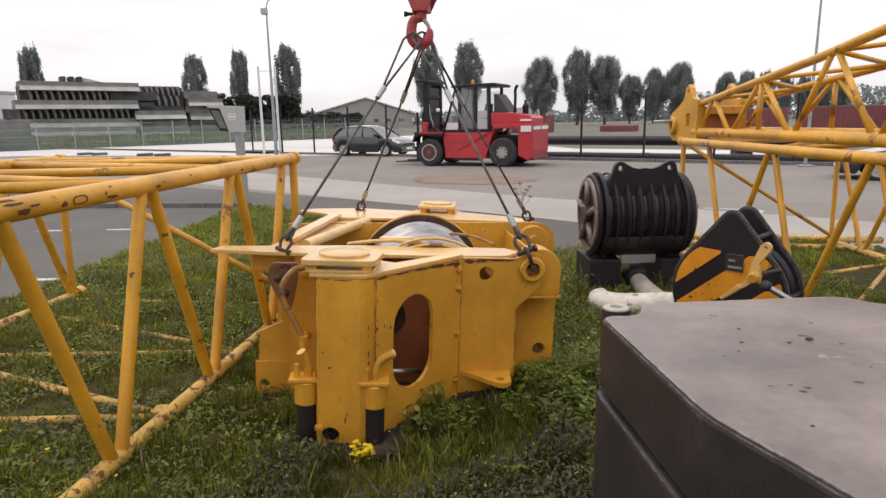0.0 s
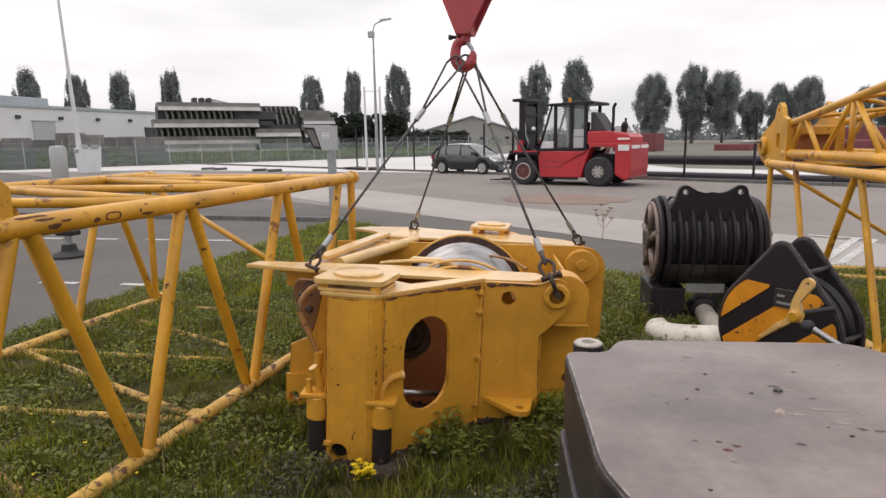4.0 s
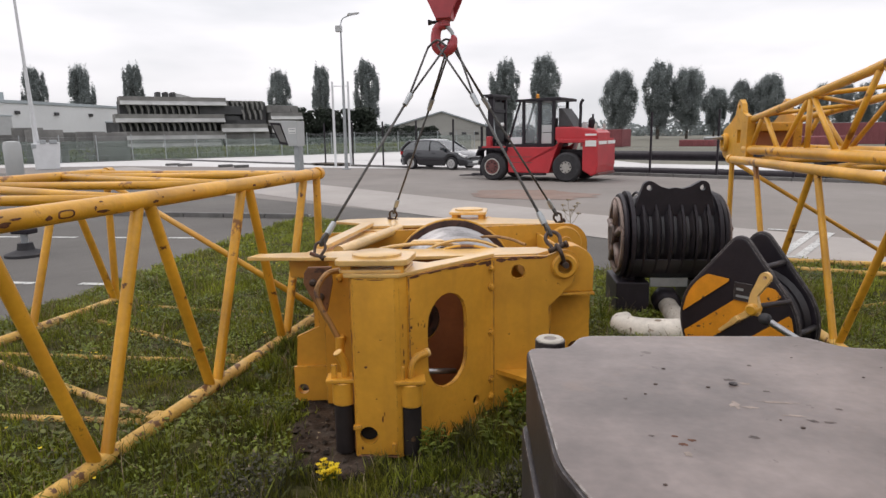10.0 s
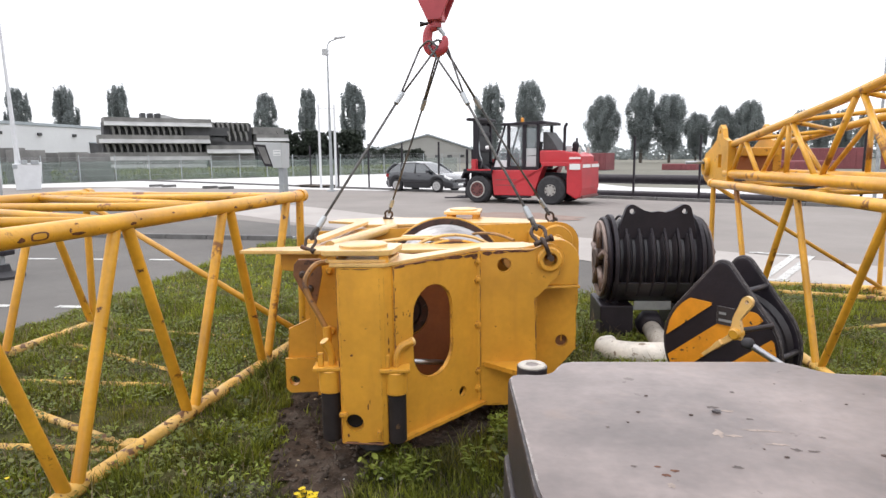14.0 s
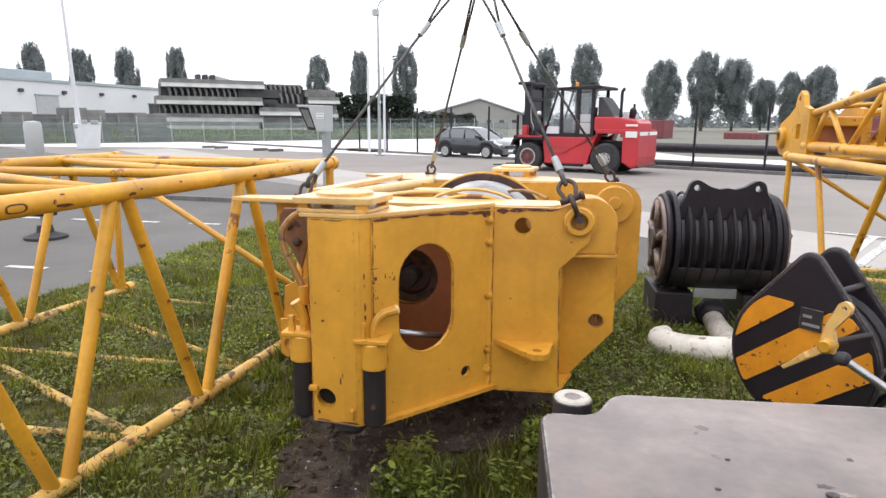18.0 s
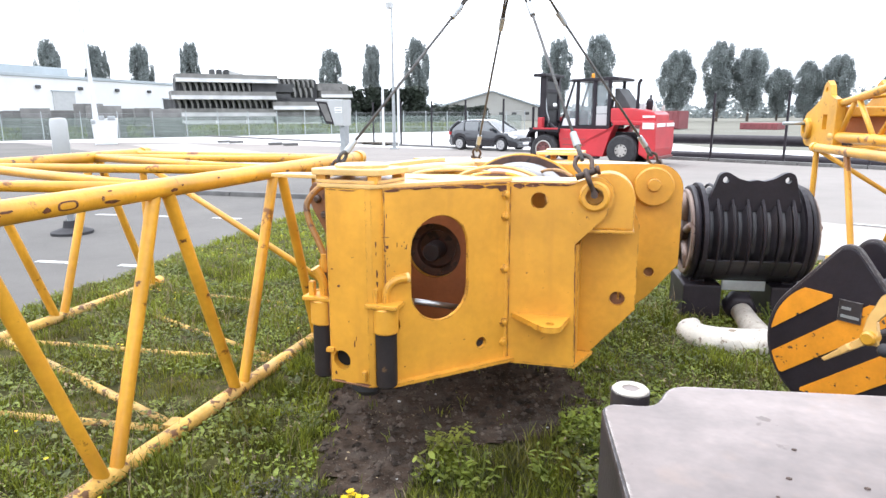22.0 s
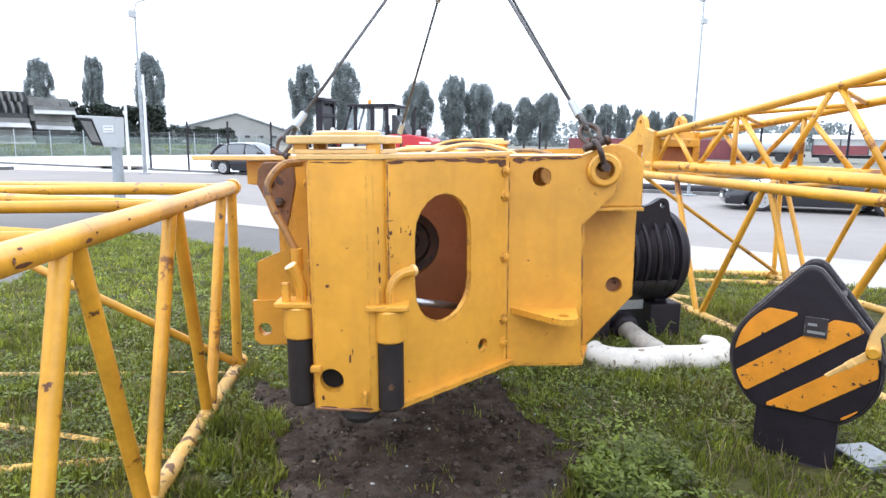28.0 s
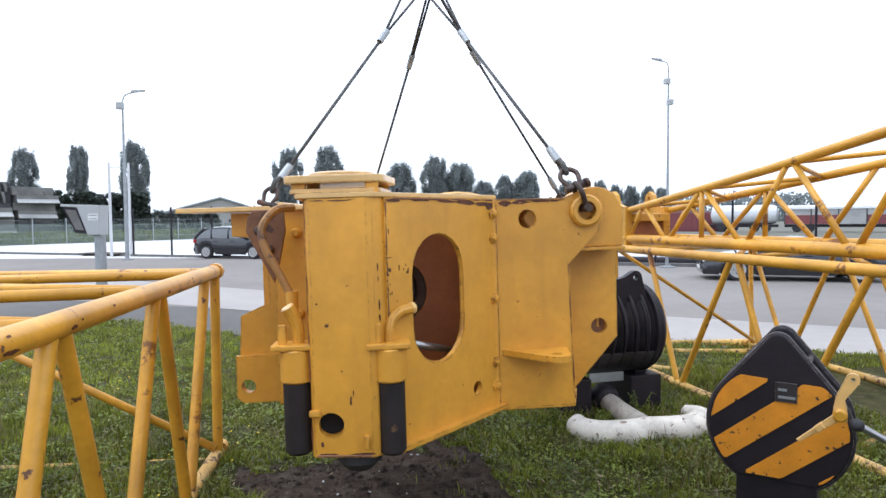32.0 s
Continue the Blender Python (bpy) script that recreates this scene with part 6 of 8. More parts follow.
for k, m_ in enumerate(((1.364, 3.134, 0.018, 0.010), (1.455, 3.254, 0.008, 0.010), (1.063, 2.976, 0.006, 0.009), (1.483, 2.892, 0.015, 0.008), (1.520, 2.887, 0.015, 0.007), (1.319, 2.792, 0.013, 0.008), (1.154, 2.741, 0.011, 0.008), (1.177, 2.762, 0.010, 0.007), (1.143, 2.778, 0.008, 0.006), (1.092, 2.775, 0.008, 0.006), (1.573, 2.966, 0.008, 0.006), (1.438, 3.062, 0.012, 0.007))):
    slab_mark(*m_, 500 + k, "rustpatch" if k in (6, 7, 8) else "wornchip", "dark chip worn through the paint")
for k, m_ in enumerate(((1.442, 2.993, 0.062, 0.006), (1.331, 2.970, 0.017, 0.030), (1.454, 2.917, 0.034, 0.005), (1.396, 3.112, 0.016, 0.008), (1.155, 2.695, 0.012, 0.012), (1.36, 2.955, 0.022, 0.008))):
    slab_mark(*m_, 540 + k, "scuff", "pale scuffed paint")
# small stones and rust flakes on the slab
rs = np.random.default_rng(3)
for k in range(26):
    x, y, r = rs.uniform(0.95, 2.1), rs.uniform(2.0, 3.45), rs.uniform(0.002, 0.006)
    if x < 1.0 + (2.63 - y) * 0.45:
        continue
    bm = bmesh.new()
    bmesh.ops.create_icosphere(bm, subdivisions=1, radius=r, matrix=Matrix.Translation((x, y, 1.0362 + r * 0.2)) @ Matrix.Diagonal((1.3, 1.0, 0.45, 1)))
    solid("rust_flake", bm, "chain", "small rust flake on a counterweight", "flake", group="rust flakes")
for x, y in ((1.365, 3.10),):
    bm = bmesh.new()
    bmesh.ops.create_icosphere(bm, subdivisions=2, radius=0.010, matrix=Matrix.Translation((x, y, 1.04)) @ Matrix.Diagonal((1.3, 0.8, 0.5, 1)))
    solid("pebble", bm, "slabside", "small dark pebble on the counterweight", "pebble")


# ---------------------------------------------------------------- spare sheave block
db = thing("sheave_block", "black multi-sheave hook block standing on two feet", "hook block", Matrix.Translation((2.07, 7.45, 0)) @ Matrix.Rotation(radians(3), 4, "Z"))
cz = 0.76
for k in range(7):
    x = -0.32 + k * 0.107
    part("sheave", lathe([(0.28, -0.05), (0.37, -0.048), (0.375, -0.04), (0.33, -0.012), (0.33, 0.012), (0.375, 0.04), (0.37, 0.048), (0.28, 0.05)], Matrix.Translation((x, 0, cz)) @ AX["x"], 40), "grease", db)
for s in (-1, 1):
    ch = part("side_plate", lathe([(0.02, -0.02), (0.385, -0.02), (0.395, 0.0), (0.385, 0.02), (0.02, 0.02)], Matrix.Translation((s * 0.43, 0, cz)) @ AX["x"], 40), "black", db)
    rim = part("rim_ring", carve(drum((s * 0.462, 0, cz), 0.36, 0.03, "x", 40, 0.008), [drum((s * 0.462, 0, cz), 0.31, 0.2, "x", 40)], "rim_ring"), "wornrim", ch, "pinkish worn rim")
    hb = part("hub", drum((s * 0.47, 0, cz), 0.1, 0.08, "x", 24, 0.015), "chain", ch)
    for k in range(5):
        a = 2 * math.pi * k / 5 + 0.3
        part("spoke", tube((s * 0.462, 0.09 * math.cos(a), cz + 0.09 * math.sin(a)), (s * 0.462, 0.33 * math.cos(a), cz + 0.33 * math.sin(a)), 0.035, 8), "wornrim", ch)
    part("foot", box((s * 0.34 - 0.15, -0.26, 0.0), (s * 0.34 + 0.15, 0.3, 0.36), 0.015), "black", db)
    part("guard_plate", prism(arc(0, cz, 0.415, 35, 325, 30) + [(0.1, cz - 0.1), (0.1, cz + 0.1)], s * 0.375 - 0.018, s * 0.375 + 0.018, "x", 0.005), "black", db)
    part("leg", box((s * 0.36 - 0.06, -0.14, 0.29), (s * 0.36 + 0.06, 0.2, 0.55), 0.015), "black", db)
part("cross_plate", box((-0.17, -0.17, 0.30), (0.17, -0.145, 0.385), 0.006), "zinc", db, "pale steel cross plate")
top = arc(-0.23, 1.225, 0.06, 170, 60, 6) + [(-0.13, 1.235), (-0.06, 1.215), (0.0, 1.225), (0.06, 1.215), (0.13, 1.235)] + arc(0.23, 1.225, 0.06, 120, 10, 6)
ears = [(-0.37, 0.98)] + top + [(0.35, 0.98)]
part("top_lug", carve(prism(ears, -0.26, -0.20, "y"), [drum((-0.23, -0.23, 1.225), 0.025, 0.2, "y", 14), drum((0.23, -0.23, 1.225), 0.025, 0.2, "y", 14)], "top_lug"), "black", db)
part("front_cover", prism(arc(0, cz, 0.405, 205, 262, 14) + arc(0, cz, 0.385, 262, 205, 14), -0.40, 0.40, "x"), "grease", db)
for k in range(6):
    x = -0.28 + k * 0.112
    part("guard_rib", add_path(bmesh.new(), [(x, 0.40 * math.cos(radians(a)), cz + 0.40 * math.sin(radians(a))) for a in range(60, 232, 12)], 0.012, 6), "black", db)

# big white forged hook lying on the grass
hk = thing("forged_hook", "big white-painted double crane hook lying on grass", "hook")
for name, ctl, rad in (("horn", [(2.10, 6.60, 0.11), (1.88, 6.56, 0.11), (1.68, 6.64, 0.10), (1.60, 6.80, 0.11), (1.66, 6.93, 0.13)], [0.115, 0.12, 0.118, 0.10, 0.055]),
                       ("horn", [(2.10, 6.60, 0.11), (2.34, 6.56, 0.11), (2.56, 6.65, 0.10), (2.68, 6.82, 0.11), (2.63, 6.95, 0.13)], [0.115, 0.12, 0.118, 0.10, 0.055]),
                       ("shank", [(2.10, 6.58, 0.10), (2.09, 6.75, 0.12), (2.07, 6.98, 0.15), (2.06, 7.22, 0.18)], [0.11, 0.10, 0.085, 0.08])):
    ctl = [(x, y, z - 0.03) for x, y, z in ctl]
    pts = spline(ctl, 5)
    rr = [float(np.interp(i / (len(pts) - 1) * (len(rad) - 1), range(len(rad)), rad)) for i in range(len(pts))]
    part(name, add_path(bmesh.new(), pts, rr, 14), "ringpaint" if name == "shank" else "whitepaint", hk, "pale worn shank" if name == "shank" else "")
part("shank_nut", lathe([(0.1, 0), (0.13, 0.02), (0.13, 0.14), (0.1, 0.16)], Matrix.Translation((2.06, 7.2, 0.14)) @ Matrix.Rotation(radians(-70), 4, "X"), 6), "black", hk)

# ---------------------------------------------------------------- striped hook block
sb = thing("striped_hook_block", "black hook block with amber warning stripes standing on grass", "hook block", Matrix.Translation((2.114, 5.229, 0)) @ Matrix.Rotation(radians(-45), 4, "Z"))
HZ, HR = 0.60, 0.345


def cheek_outline(g=0.0):
    return arc(0.0, 1.052, 0.06 + g, 138, 42, 8) + arc(0.0, HZ, HR + g, 36, -56, 16) + arc(0.0, HZ, HR + g, -124, -216, 16)


for y in (-0.17, 0.07):
    ch = part("cheek_plate", prism(cheek_outline(), y, y + 0.035, "y", 0.008), "black", sb)
    add = bmesh.new()
    add_path(add, [(x, y + 0.0175, z) for x, z in cheek_outline(0.004)], 0.013, 6, True)
    part("edge_bead", add, "slabside", ch, "worn edge bead")
rr_ = np.random.default_rng(44)
for lo_b, hi_b in ((0.297, 0.45), (0.007, 0.162), (-0.283, -0.128), (-0.573, -0.418)):
    # a slanting band clipped to the round of the cheek
    n = 40
    lo_, hi_ = [], []
    for k in range(n + 1):
        x = -0.33 + 0.66 * k / n
        lim = math.sqrt(max(0, 0.332 ** 2 - x * x))
        za, zb_ = max(HZ + lo_b + x * 0.84, HZ - lim, HZ - 0.265 + x * 0.02), min(HZ + hi_b + x * 0.84, HZ + max(lim, 0.0), HZ + 0.268 - x * 0.05)
        if zb_ > za + 0.002:
            lo_.append((x, za))
            hi_.append((x, zb_))
    if len(lo_) > 1:
        part("stripe", prism(lo_ + hi_[::-1], -0.1765, -0.1715, "y"), "stripe", sb, "amber warning stripe")
for k in range(2):
    part("sheave", lathe([(0.2, -0.04), (0.325, -0.038), (0.28, -0.01), (0.28, 0.01), (0.325, 0.038), (0.2, 0.04)], Matrix.Translation((0, -0.085 + k * 0.105, HZ)) @ AX["y"], 36), "grease", sb)
pl_ = part("name_plate", box((-0.012, -0.184, HZ + 0.155), (0.093, -0.177, HZ + 0.262), 0.003), "slabside", sb, "dark plate with unreadable writing")
for z in (0.175, 0.215):
    part("writing_bar", box((0.003, -0.1856, HZ + z), (0.085 if z < 0.2 else 0.045, -0.1842, HZ + z + 0.014)), "zinc", pl_)
part("stem", prism([(-0.2, 0.0), (0.19, 0.0), (0.192, 0.36), (-0.20, 0.36)], -0.165, 0.1, "y", 0.012), "black", sb)
part("foot_plate", box((-0.235, -0.2, 0.0), (0.225, 0.14, 0.05), 0.01), "black", sb)
for x, z in ((0.14, 0.965), (0.335, 0.62), (0.31, 0.50), (-0.17, 0.935), (-0.32, 0.56)):
    part("spacer_bolt", tube((x, -0.14, z), (x, 0.09, z), 0.016, 10), "grease", sb)
lev = part("pivot_shaft", tube((0.29, -0.165, 0.80), (0.29, -0.54, 0.84), 0.014, 12), "black", sb, "thin dark pivot shaft")


def by_lever(bm):
    bm.transform(Matrix.Translation((0.085, -0.04, 0.0)))
    return bm


lk = part("locking_lever", by_lever(carve(prism([(0.175, 0.80), (0.235, 0.80), (0.232, 0.86), (0.222, 0.90), (0.278, 0.985)] + arc(0.252, 1.0, 0.028, -30, 160, 8) + [(0.186, 0.91), (0.178, 0.86)], -0.52, -0.495, "y"), [drum((0.252, -0.5, 1.0), 0.01, 0.1, "y", 10)], "locking_lever")), "cream", sb, "pale yellow locking lever")
part("lever_tail", by_lever(prism([(0.03, 0.685), (0.045, 0.675), (0.215, 0.81), (0.19, 0.84)], -0.525, -0.505, "y", 0.005)), "cream", lk)
part("lever_lug", by_lever(prism([(0.10, 0.755), (0.12, 0.735), (0.15, 0.765), (0.13, 0.785)], -0.545, -0.5, "y", 0.005)), "cream", lk)
part("pivot_hub", by_lever(drum((0.205, -0.51, 0.83), 0.03, 0.07, "y", 18, 0.008)), "tube", lk)
part("rubber_ball", by_lever(lathe([(0.012, -0.03), (0.026, -0.018), (0.030, 0.0), (0.026, 0.018), (0.012, 0.03)], Matrix.Translation((0.27, -0.52, 0.795)) @ AX["x"], 16)), "rubber", sb)
part("rod", by_lever(tube((0.27, -0.52, 0.795), (0.60, -0.44, 0.62), 0.017, 12)), "steel", sb, "bare steel rod")
bk = thing("steel_drum_end", "grey steel ring and offcut lying in grass", "scrap", Matrix.Translation((2.62, 4.85, 0.05)))
part("can", drum((0, 0, 0.14), 0.13, 0.28, "z", 28, 0.01), "slabside", bk, "dark round can with a pale lid")
part("lid", drum((0, 0, 0.286), 0.125, 0.012, "z", 28, 0.004), "zinc", bk)
part("offcut", box((-0.35, 0.05, -0.02), (-0.12, 0.3, 0.05), 0.01), "zinc", bk)


# ---------------------------------------------------------------- the winch frame that is lifted
wf = thing("winch_frame", "yellow steel crane winch frame with rope drum, hanging from slings", "winch frame")
NW, FW = 0.20, 1.38          # near and far side walls
CX, CZ = 0.24, 0.53          # drum axis
HXC = -0.09                  # drive hub axis


def slot(cx, cz, w, h, n=10):
    r = w / 2
    return arc(cx, cz + h / 2 - r, r, 0, 180, n) + arc(cx, cz - h / 2 + r, r, 180, 360, n)


near = [(-0.852, 0.93), (-0.85, 0.82), (-0.77, 0.81), (-0.69, 0.65), (-0.685, 0.50), (-0.825, 0.438), (-0.845, 0.06), (-0.80, 0.03),
        (0.80, 0.0), (1.03, 0.26), (1.03, 0.72), (0.95, 0.93)]
wall = part("side_wall", carve(prism(near, NW, NW + 0.03, "y"), [drum((-0.795, NW, 0.105), 0.035, 0.3, "y", 20), drum((0.935, NW, 0.315), 0.04, 0.3, "y", 20), drum((HXC, NW, CZ), 0.16, 0.3, "y", 28)], "side_wall"), "yellow", wf)
part("tab_plate", carve(prism([(-0.85, 0.05), (-0.82, 0.025), (-0.62, 0.025), (-0.60, 0.08), (-0.60, 0.25), (-0.85, 0.25)], NW - 0.028, NW - 0.001, "y"), [drum((-0.795, NW, 0.105), 0.032, 0.3, "y", 20)], "tab_plate"), "yellow", wall)
far = [(-0.80, 0.93), (-0.78, 0.35), (-0.6, 0.03), (1.08, -0.04), (1.15, 0.02), (1.352, 0.27), (1.352, 0.79)] + arc(1.182, 0.80, 0.17, 0, 90, 8) + [(1.0, 0.97)]
fwall = part("side_wall", carve(prism(far, FW, FW + 0.03, "y"), [drum((1.16, FW, 0.205), 0.035, 0.3, "y", 18)], "side_wall"), "yellow", wf)
part("boss", drum((1.157, FW - 0.03, 0.818), 0.135, 0.06, "y", 30, 0.01), "yellow", fwall)
part("boss", drum((1.157, FW - 0.07, 0.832), 0.045, 0.03, "y", 20, 0.006), "yellow", fwall)

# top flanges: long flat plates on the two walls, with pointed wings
# flanges are the same yellow paint, lightened to carry the sky's glare
part("top_flange", prism([(-1.09, 0.15), (-0.72, 0.09), (-0.48, 0.06), (0.36, 0.03), (0.66, 0.05), (0.775, 0.18), (0.70, 0.30), (-0.2, 0.34), (-1.05, 0.27)], 0.935, 0.957, "z", 0.004), "cream", wf, "top flange with sky glare put into its pale yellow")
part("top_flange", prism([(-0.79, 1.99), (-0.55, 1.83), (-0.42, 1.59), (0.68, 1.58), (1.10, 1.50), (1.22, 1.60), (1.08, 1.82), (0.70, 2.06), (0.0, 2.15), (-0.25, 2.24), (-0.68, 2.14)], 0.935, 0.957, "z", 0.004), "cream", wf, "top flange with sky glare put into its pale yellow")
part("far_outer_plate", box((-0.40, 1.68, 0.0), (1.02, 1.71, 0.934), 0.004), "yellow", wf)
# outer plate with the lifting eye, right of the box
ox = [(0.375, -0.01), (0.733, -0.01), (0.715, 0.645), (0.865, 0.80)] + arc(0.80, 0.893, 0.095, -45, 100, 10) + [(0.70, 0.955), (0.375, 0.955)]
op = part("outer_plate", carve(prism(ox, -0.03, 0.0, "y"), [drum((0.80, 0, 0.893), 0.043, 0.3, "y", 22), drum((0.527, 0, 0.862), 0.042, 0.3, "y", 22)], "outer_plate"), "yellow", wf)
part("eye_ring", carve(drum((0.80, -0.045, 0.893), 0.075, 0.035, "y", 28, 0.01), [drum((0.80, 0, 0.893), 0.043, 0.4, "y", 22)], "eye_ring"), "yellow", op)
part("return_plate", box((0.715, 0.0, -0.005), (0.735, NW, 0.64), 0.003), "yellow", op)
part("bottom_plate", prism([(0.335, -0.028), (0.737, -0.028), (0.82, 0.22), (0.335, 0.22)], -0.02, 0.0, "z", 0.003), "yellow", op)
lugp = [(0.395, -0.03), (0.42, -0.05), (0.55, -0.20)] + arc(0.615, -0.18, 0.06, 200, 350, 8) + [(0.70, -0.03)]
part("hitch_lug", carve(prism(lugp, 0.235, 0.262, "z"), [drum((0.615, -0.17, 0.25), 0.022, 0.2, "z", 16)], "hitch_lug"), "yellow", op)
# rounded pivot end behind the eye
part("pivot_end", prism(arc(0.862, 0.872, 0.134, -8, 188, 18) + [(0.745, 0.722), (0.992, 0.722)], 0.01, NW - 0.005, "y", 0.008), "yellow", wf)
part("pivot_ledge", box((0.745, -0.01, 0.705), (0.998, NW - 0.001, 0.7215), 0.004), "yellow", wf)
# added drum; its paleness stands in for sunlit plate seen through the hole
part("round_boss", drum((0.590, 0.145, 0.866), 0.05, 0.11, "y", 24, 0.006), "cream", wf, "added pale disc standing in for a sunlit crescent")
part("hole_cover", box((0.86, NW + 0.031, 0.24), (1.01, NW + 0.045, 0.39), 0.004), "rustplate", wf, "rust-brown cover behind a hole")
part("hole_cover", box((1.085, FW + 0.031, 0.13), (1.235, FW + 0.045, 0.28), 0.004), "rustplate", wf, "rust-brown cover behind a hole")

# jack box on the front: post, slanted plate with the oval opening, left cheek
pl = [(-0.418, -0.525), (-0.405, -0.543), (-0.195, -0.577), (-0.172, -0.568), (-0.10, -0.49), (-0.14, -0.30), (-0.42, -0.28)]
post = part("jack_post", carve(prism(pl, 0.0, 0.955, "z"), [drum((-0.345, -0.5, 0.12), 0.047, 0.5, "y", 24), box((-0.38, -0.50, -0.1), (-0.2, -0.33, 0.06))], "jack_post"), "yellow", wf)
# black plug set in the hole; its colour is the shade within
part("bore", drum((-0.345, -0.46, 0.12), 0.046, 0.09, "y", 24), "hole", post)
part("post_foot", lathe([(0.07, 0.02), (0.085, 0.0), (0.085, -0.04), (0.05, -0.075), (0.01, -0.085)], Matrix.Translation((-0.25, -0.46, 0.0)), 20), "rubber", wf)
part("spring_clip", box((-0.425, -0.566, 0.155), (-0.382, -0.535, 0.178), 0.006), "yellow", post)
part("spring_clip", box((-0.225, -0.60, 0.035), (-0.205, -0.565, 0.085), 0.006), "yellow", post)
P0, P1 = Vector((-0.135, -0.525, 0)), Vector((0.383, -0.012, 0))
LEN = (P1 - P0).length
slant = Matrix.Translation(P0) @ Matrix.Rotation(math.atan2((P1 - P0).y, (P1 - P0).x), 4, "Z")
sp = carve(prism([(0, 0.0), (LEN, 0.0), (LEN, 0.955), (0, 0.955)], -0.012, 0.012, "y"),
           [prism(slot(0.302, 0.55, 0.322, 0.53), -0.1, 0.1, "y"), drum((0.545, 0, 0.125), 0.03, 0.2, "y", 18), drum((0.03, 0, 0.30), 0.05, 0.2, "y", 18)], "slant_plate")
sp.transform(slant)
slp = part("slant_plate", sp, "yellow", wf)
bm = bmesh.new()
add_path(bm, [slant @ Vector((x, 0.0, z)) for x, z in slot(0.302, 0.55, 0.324, 0.532, 14)], 0.0065, 6, True)
part("opening_rim", bm, "yellow", slp)
bm = add_box(bmesh.new(), (0.0, -0.05, -0.002), (LEN, 0.012, 0.016))
bm.transform(slant)
part("bottom_flange", bm, "yellow", slp)
part("bolt_flange", box((0.345, -0.05, 0.0), (0.378, 0.01, 0.955), 0.006), "yellow", wf)
for z in (0.105, 0.215, 0.505, 0.78, 0.89):
    bm = lathe([(0.027, 0), (0.027, 0.006), (0.019, 0.008), (0.017, 0.018), (0.008, 0.022)], Matrix.Translation(slant @ Vector((LEN - 0.045, -0.012, z))) @ slant.to_3x3().to_4x4() @ Matrix.Rotation(radians(90), 4, "X"), 6)
    part("bolt", bm, "yellow", slp)
part("left_cheek", prism([(-0.43, -0.47), (-0.41, -0.47), (-0.46, NW), (-0.485, NW)], 0.0, 0.955, "z"), "yellow", wf)
part("left_flange", prism([(-0.64, 0.50), (-0.60, 0.93), (-0.46, 0.955), (-0.46, 0.03), (-0.64, 0.03)], NW - 0.10, NW - 0.07, "y", 0.004), "yellow", wf)
for z in (0.12, 0.45, 0.83):
    part("bolt", lathe([(0.024, 0), (0.024, 0.02), (0.014, 0.035)], Matrix.Translation((-0.535, NW - 0.10, z)) @ Matrix.Rotation(radians(90), 4, "X"), 12), "yellow", wf)
# lid and caps get the lighter yellow in place of sky reflection
part("box_lid", prism([(-0.45, -0.54), (-0.17, -0.58), (-0.06, -0.46), (0.385, -0.02), (0.34, 0.03), (-0.02, -0.26), (-0.16, -0.17), (-0.46, -0.15)], 0.956, 0.975, "z", 0.004), "cream", wf, "top plate with sky glare put into its pale yellow")
cap = part("jack_cap", prism(rounded([(-0.50, -0.53), (-0.13, -0.56), (-0.07, -0.27), (-0.44, -0.20)], 0.05), 1.012, 1.042, "z", 0.006), "cream", wf, "octagonal cap plate with sky glare put into its pale yellow")
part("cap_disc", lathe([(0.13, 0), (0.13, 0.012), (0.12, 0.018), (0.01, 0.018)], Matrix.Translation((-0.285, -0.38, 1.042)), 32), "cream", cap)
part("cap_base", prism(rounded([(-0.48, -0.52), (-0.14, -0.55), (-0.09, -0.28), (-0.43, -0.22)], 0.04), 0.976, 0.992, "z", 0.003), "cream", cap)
for x, y in ((-0.44, -0.49), (-0.17, -0.52), (-0.13, -0.30), (-0.41, -0.26)):
    part("cap_spacer", box((x - 0.025, y - 0.025, 0.975), (x + 0.025, y + 0.025, 1.012), 0.003), "yellow", cap)

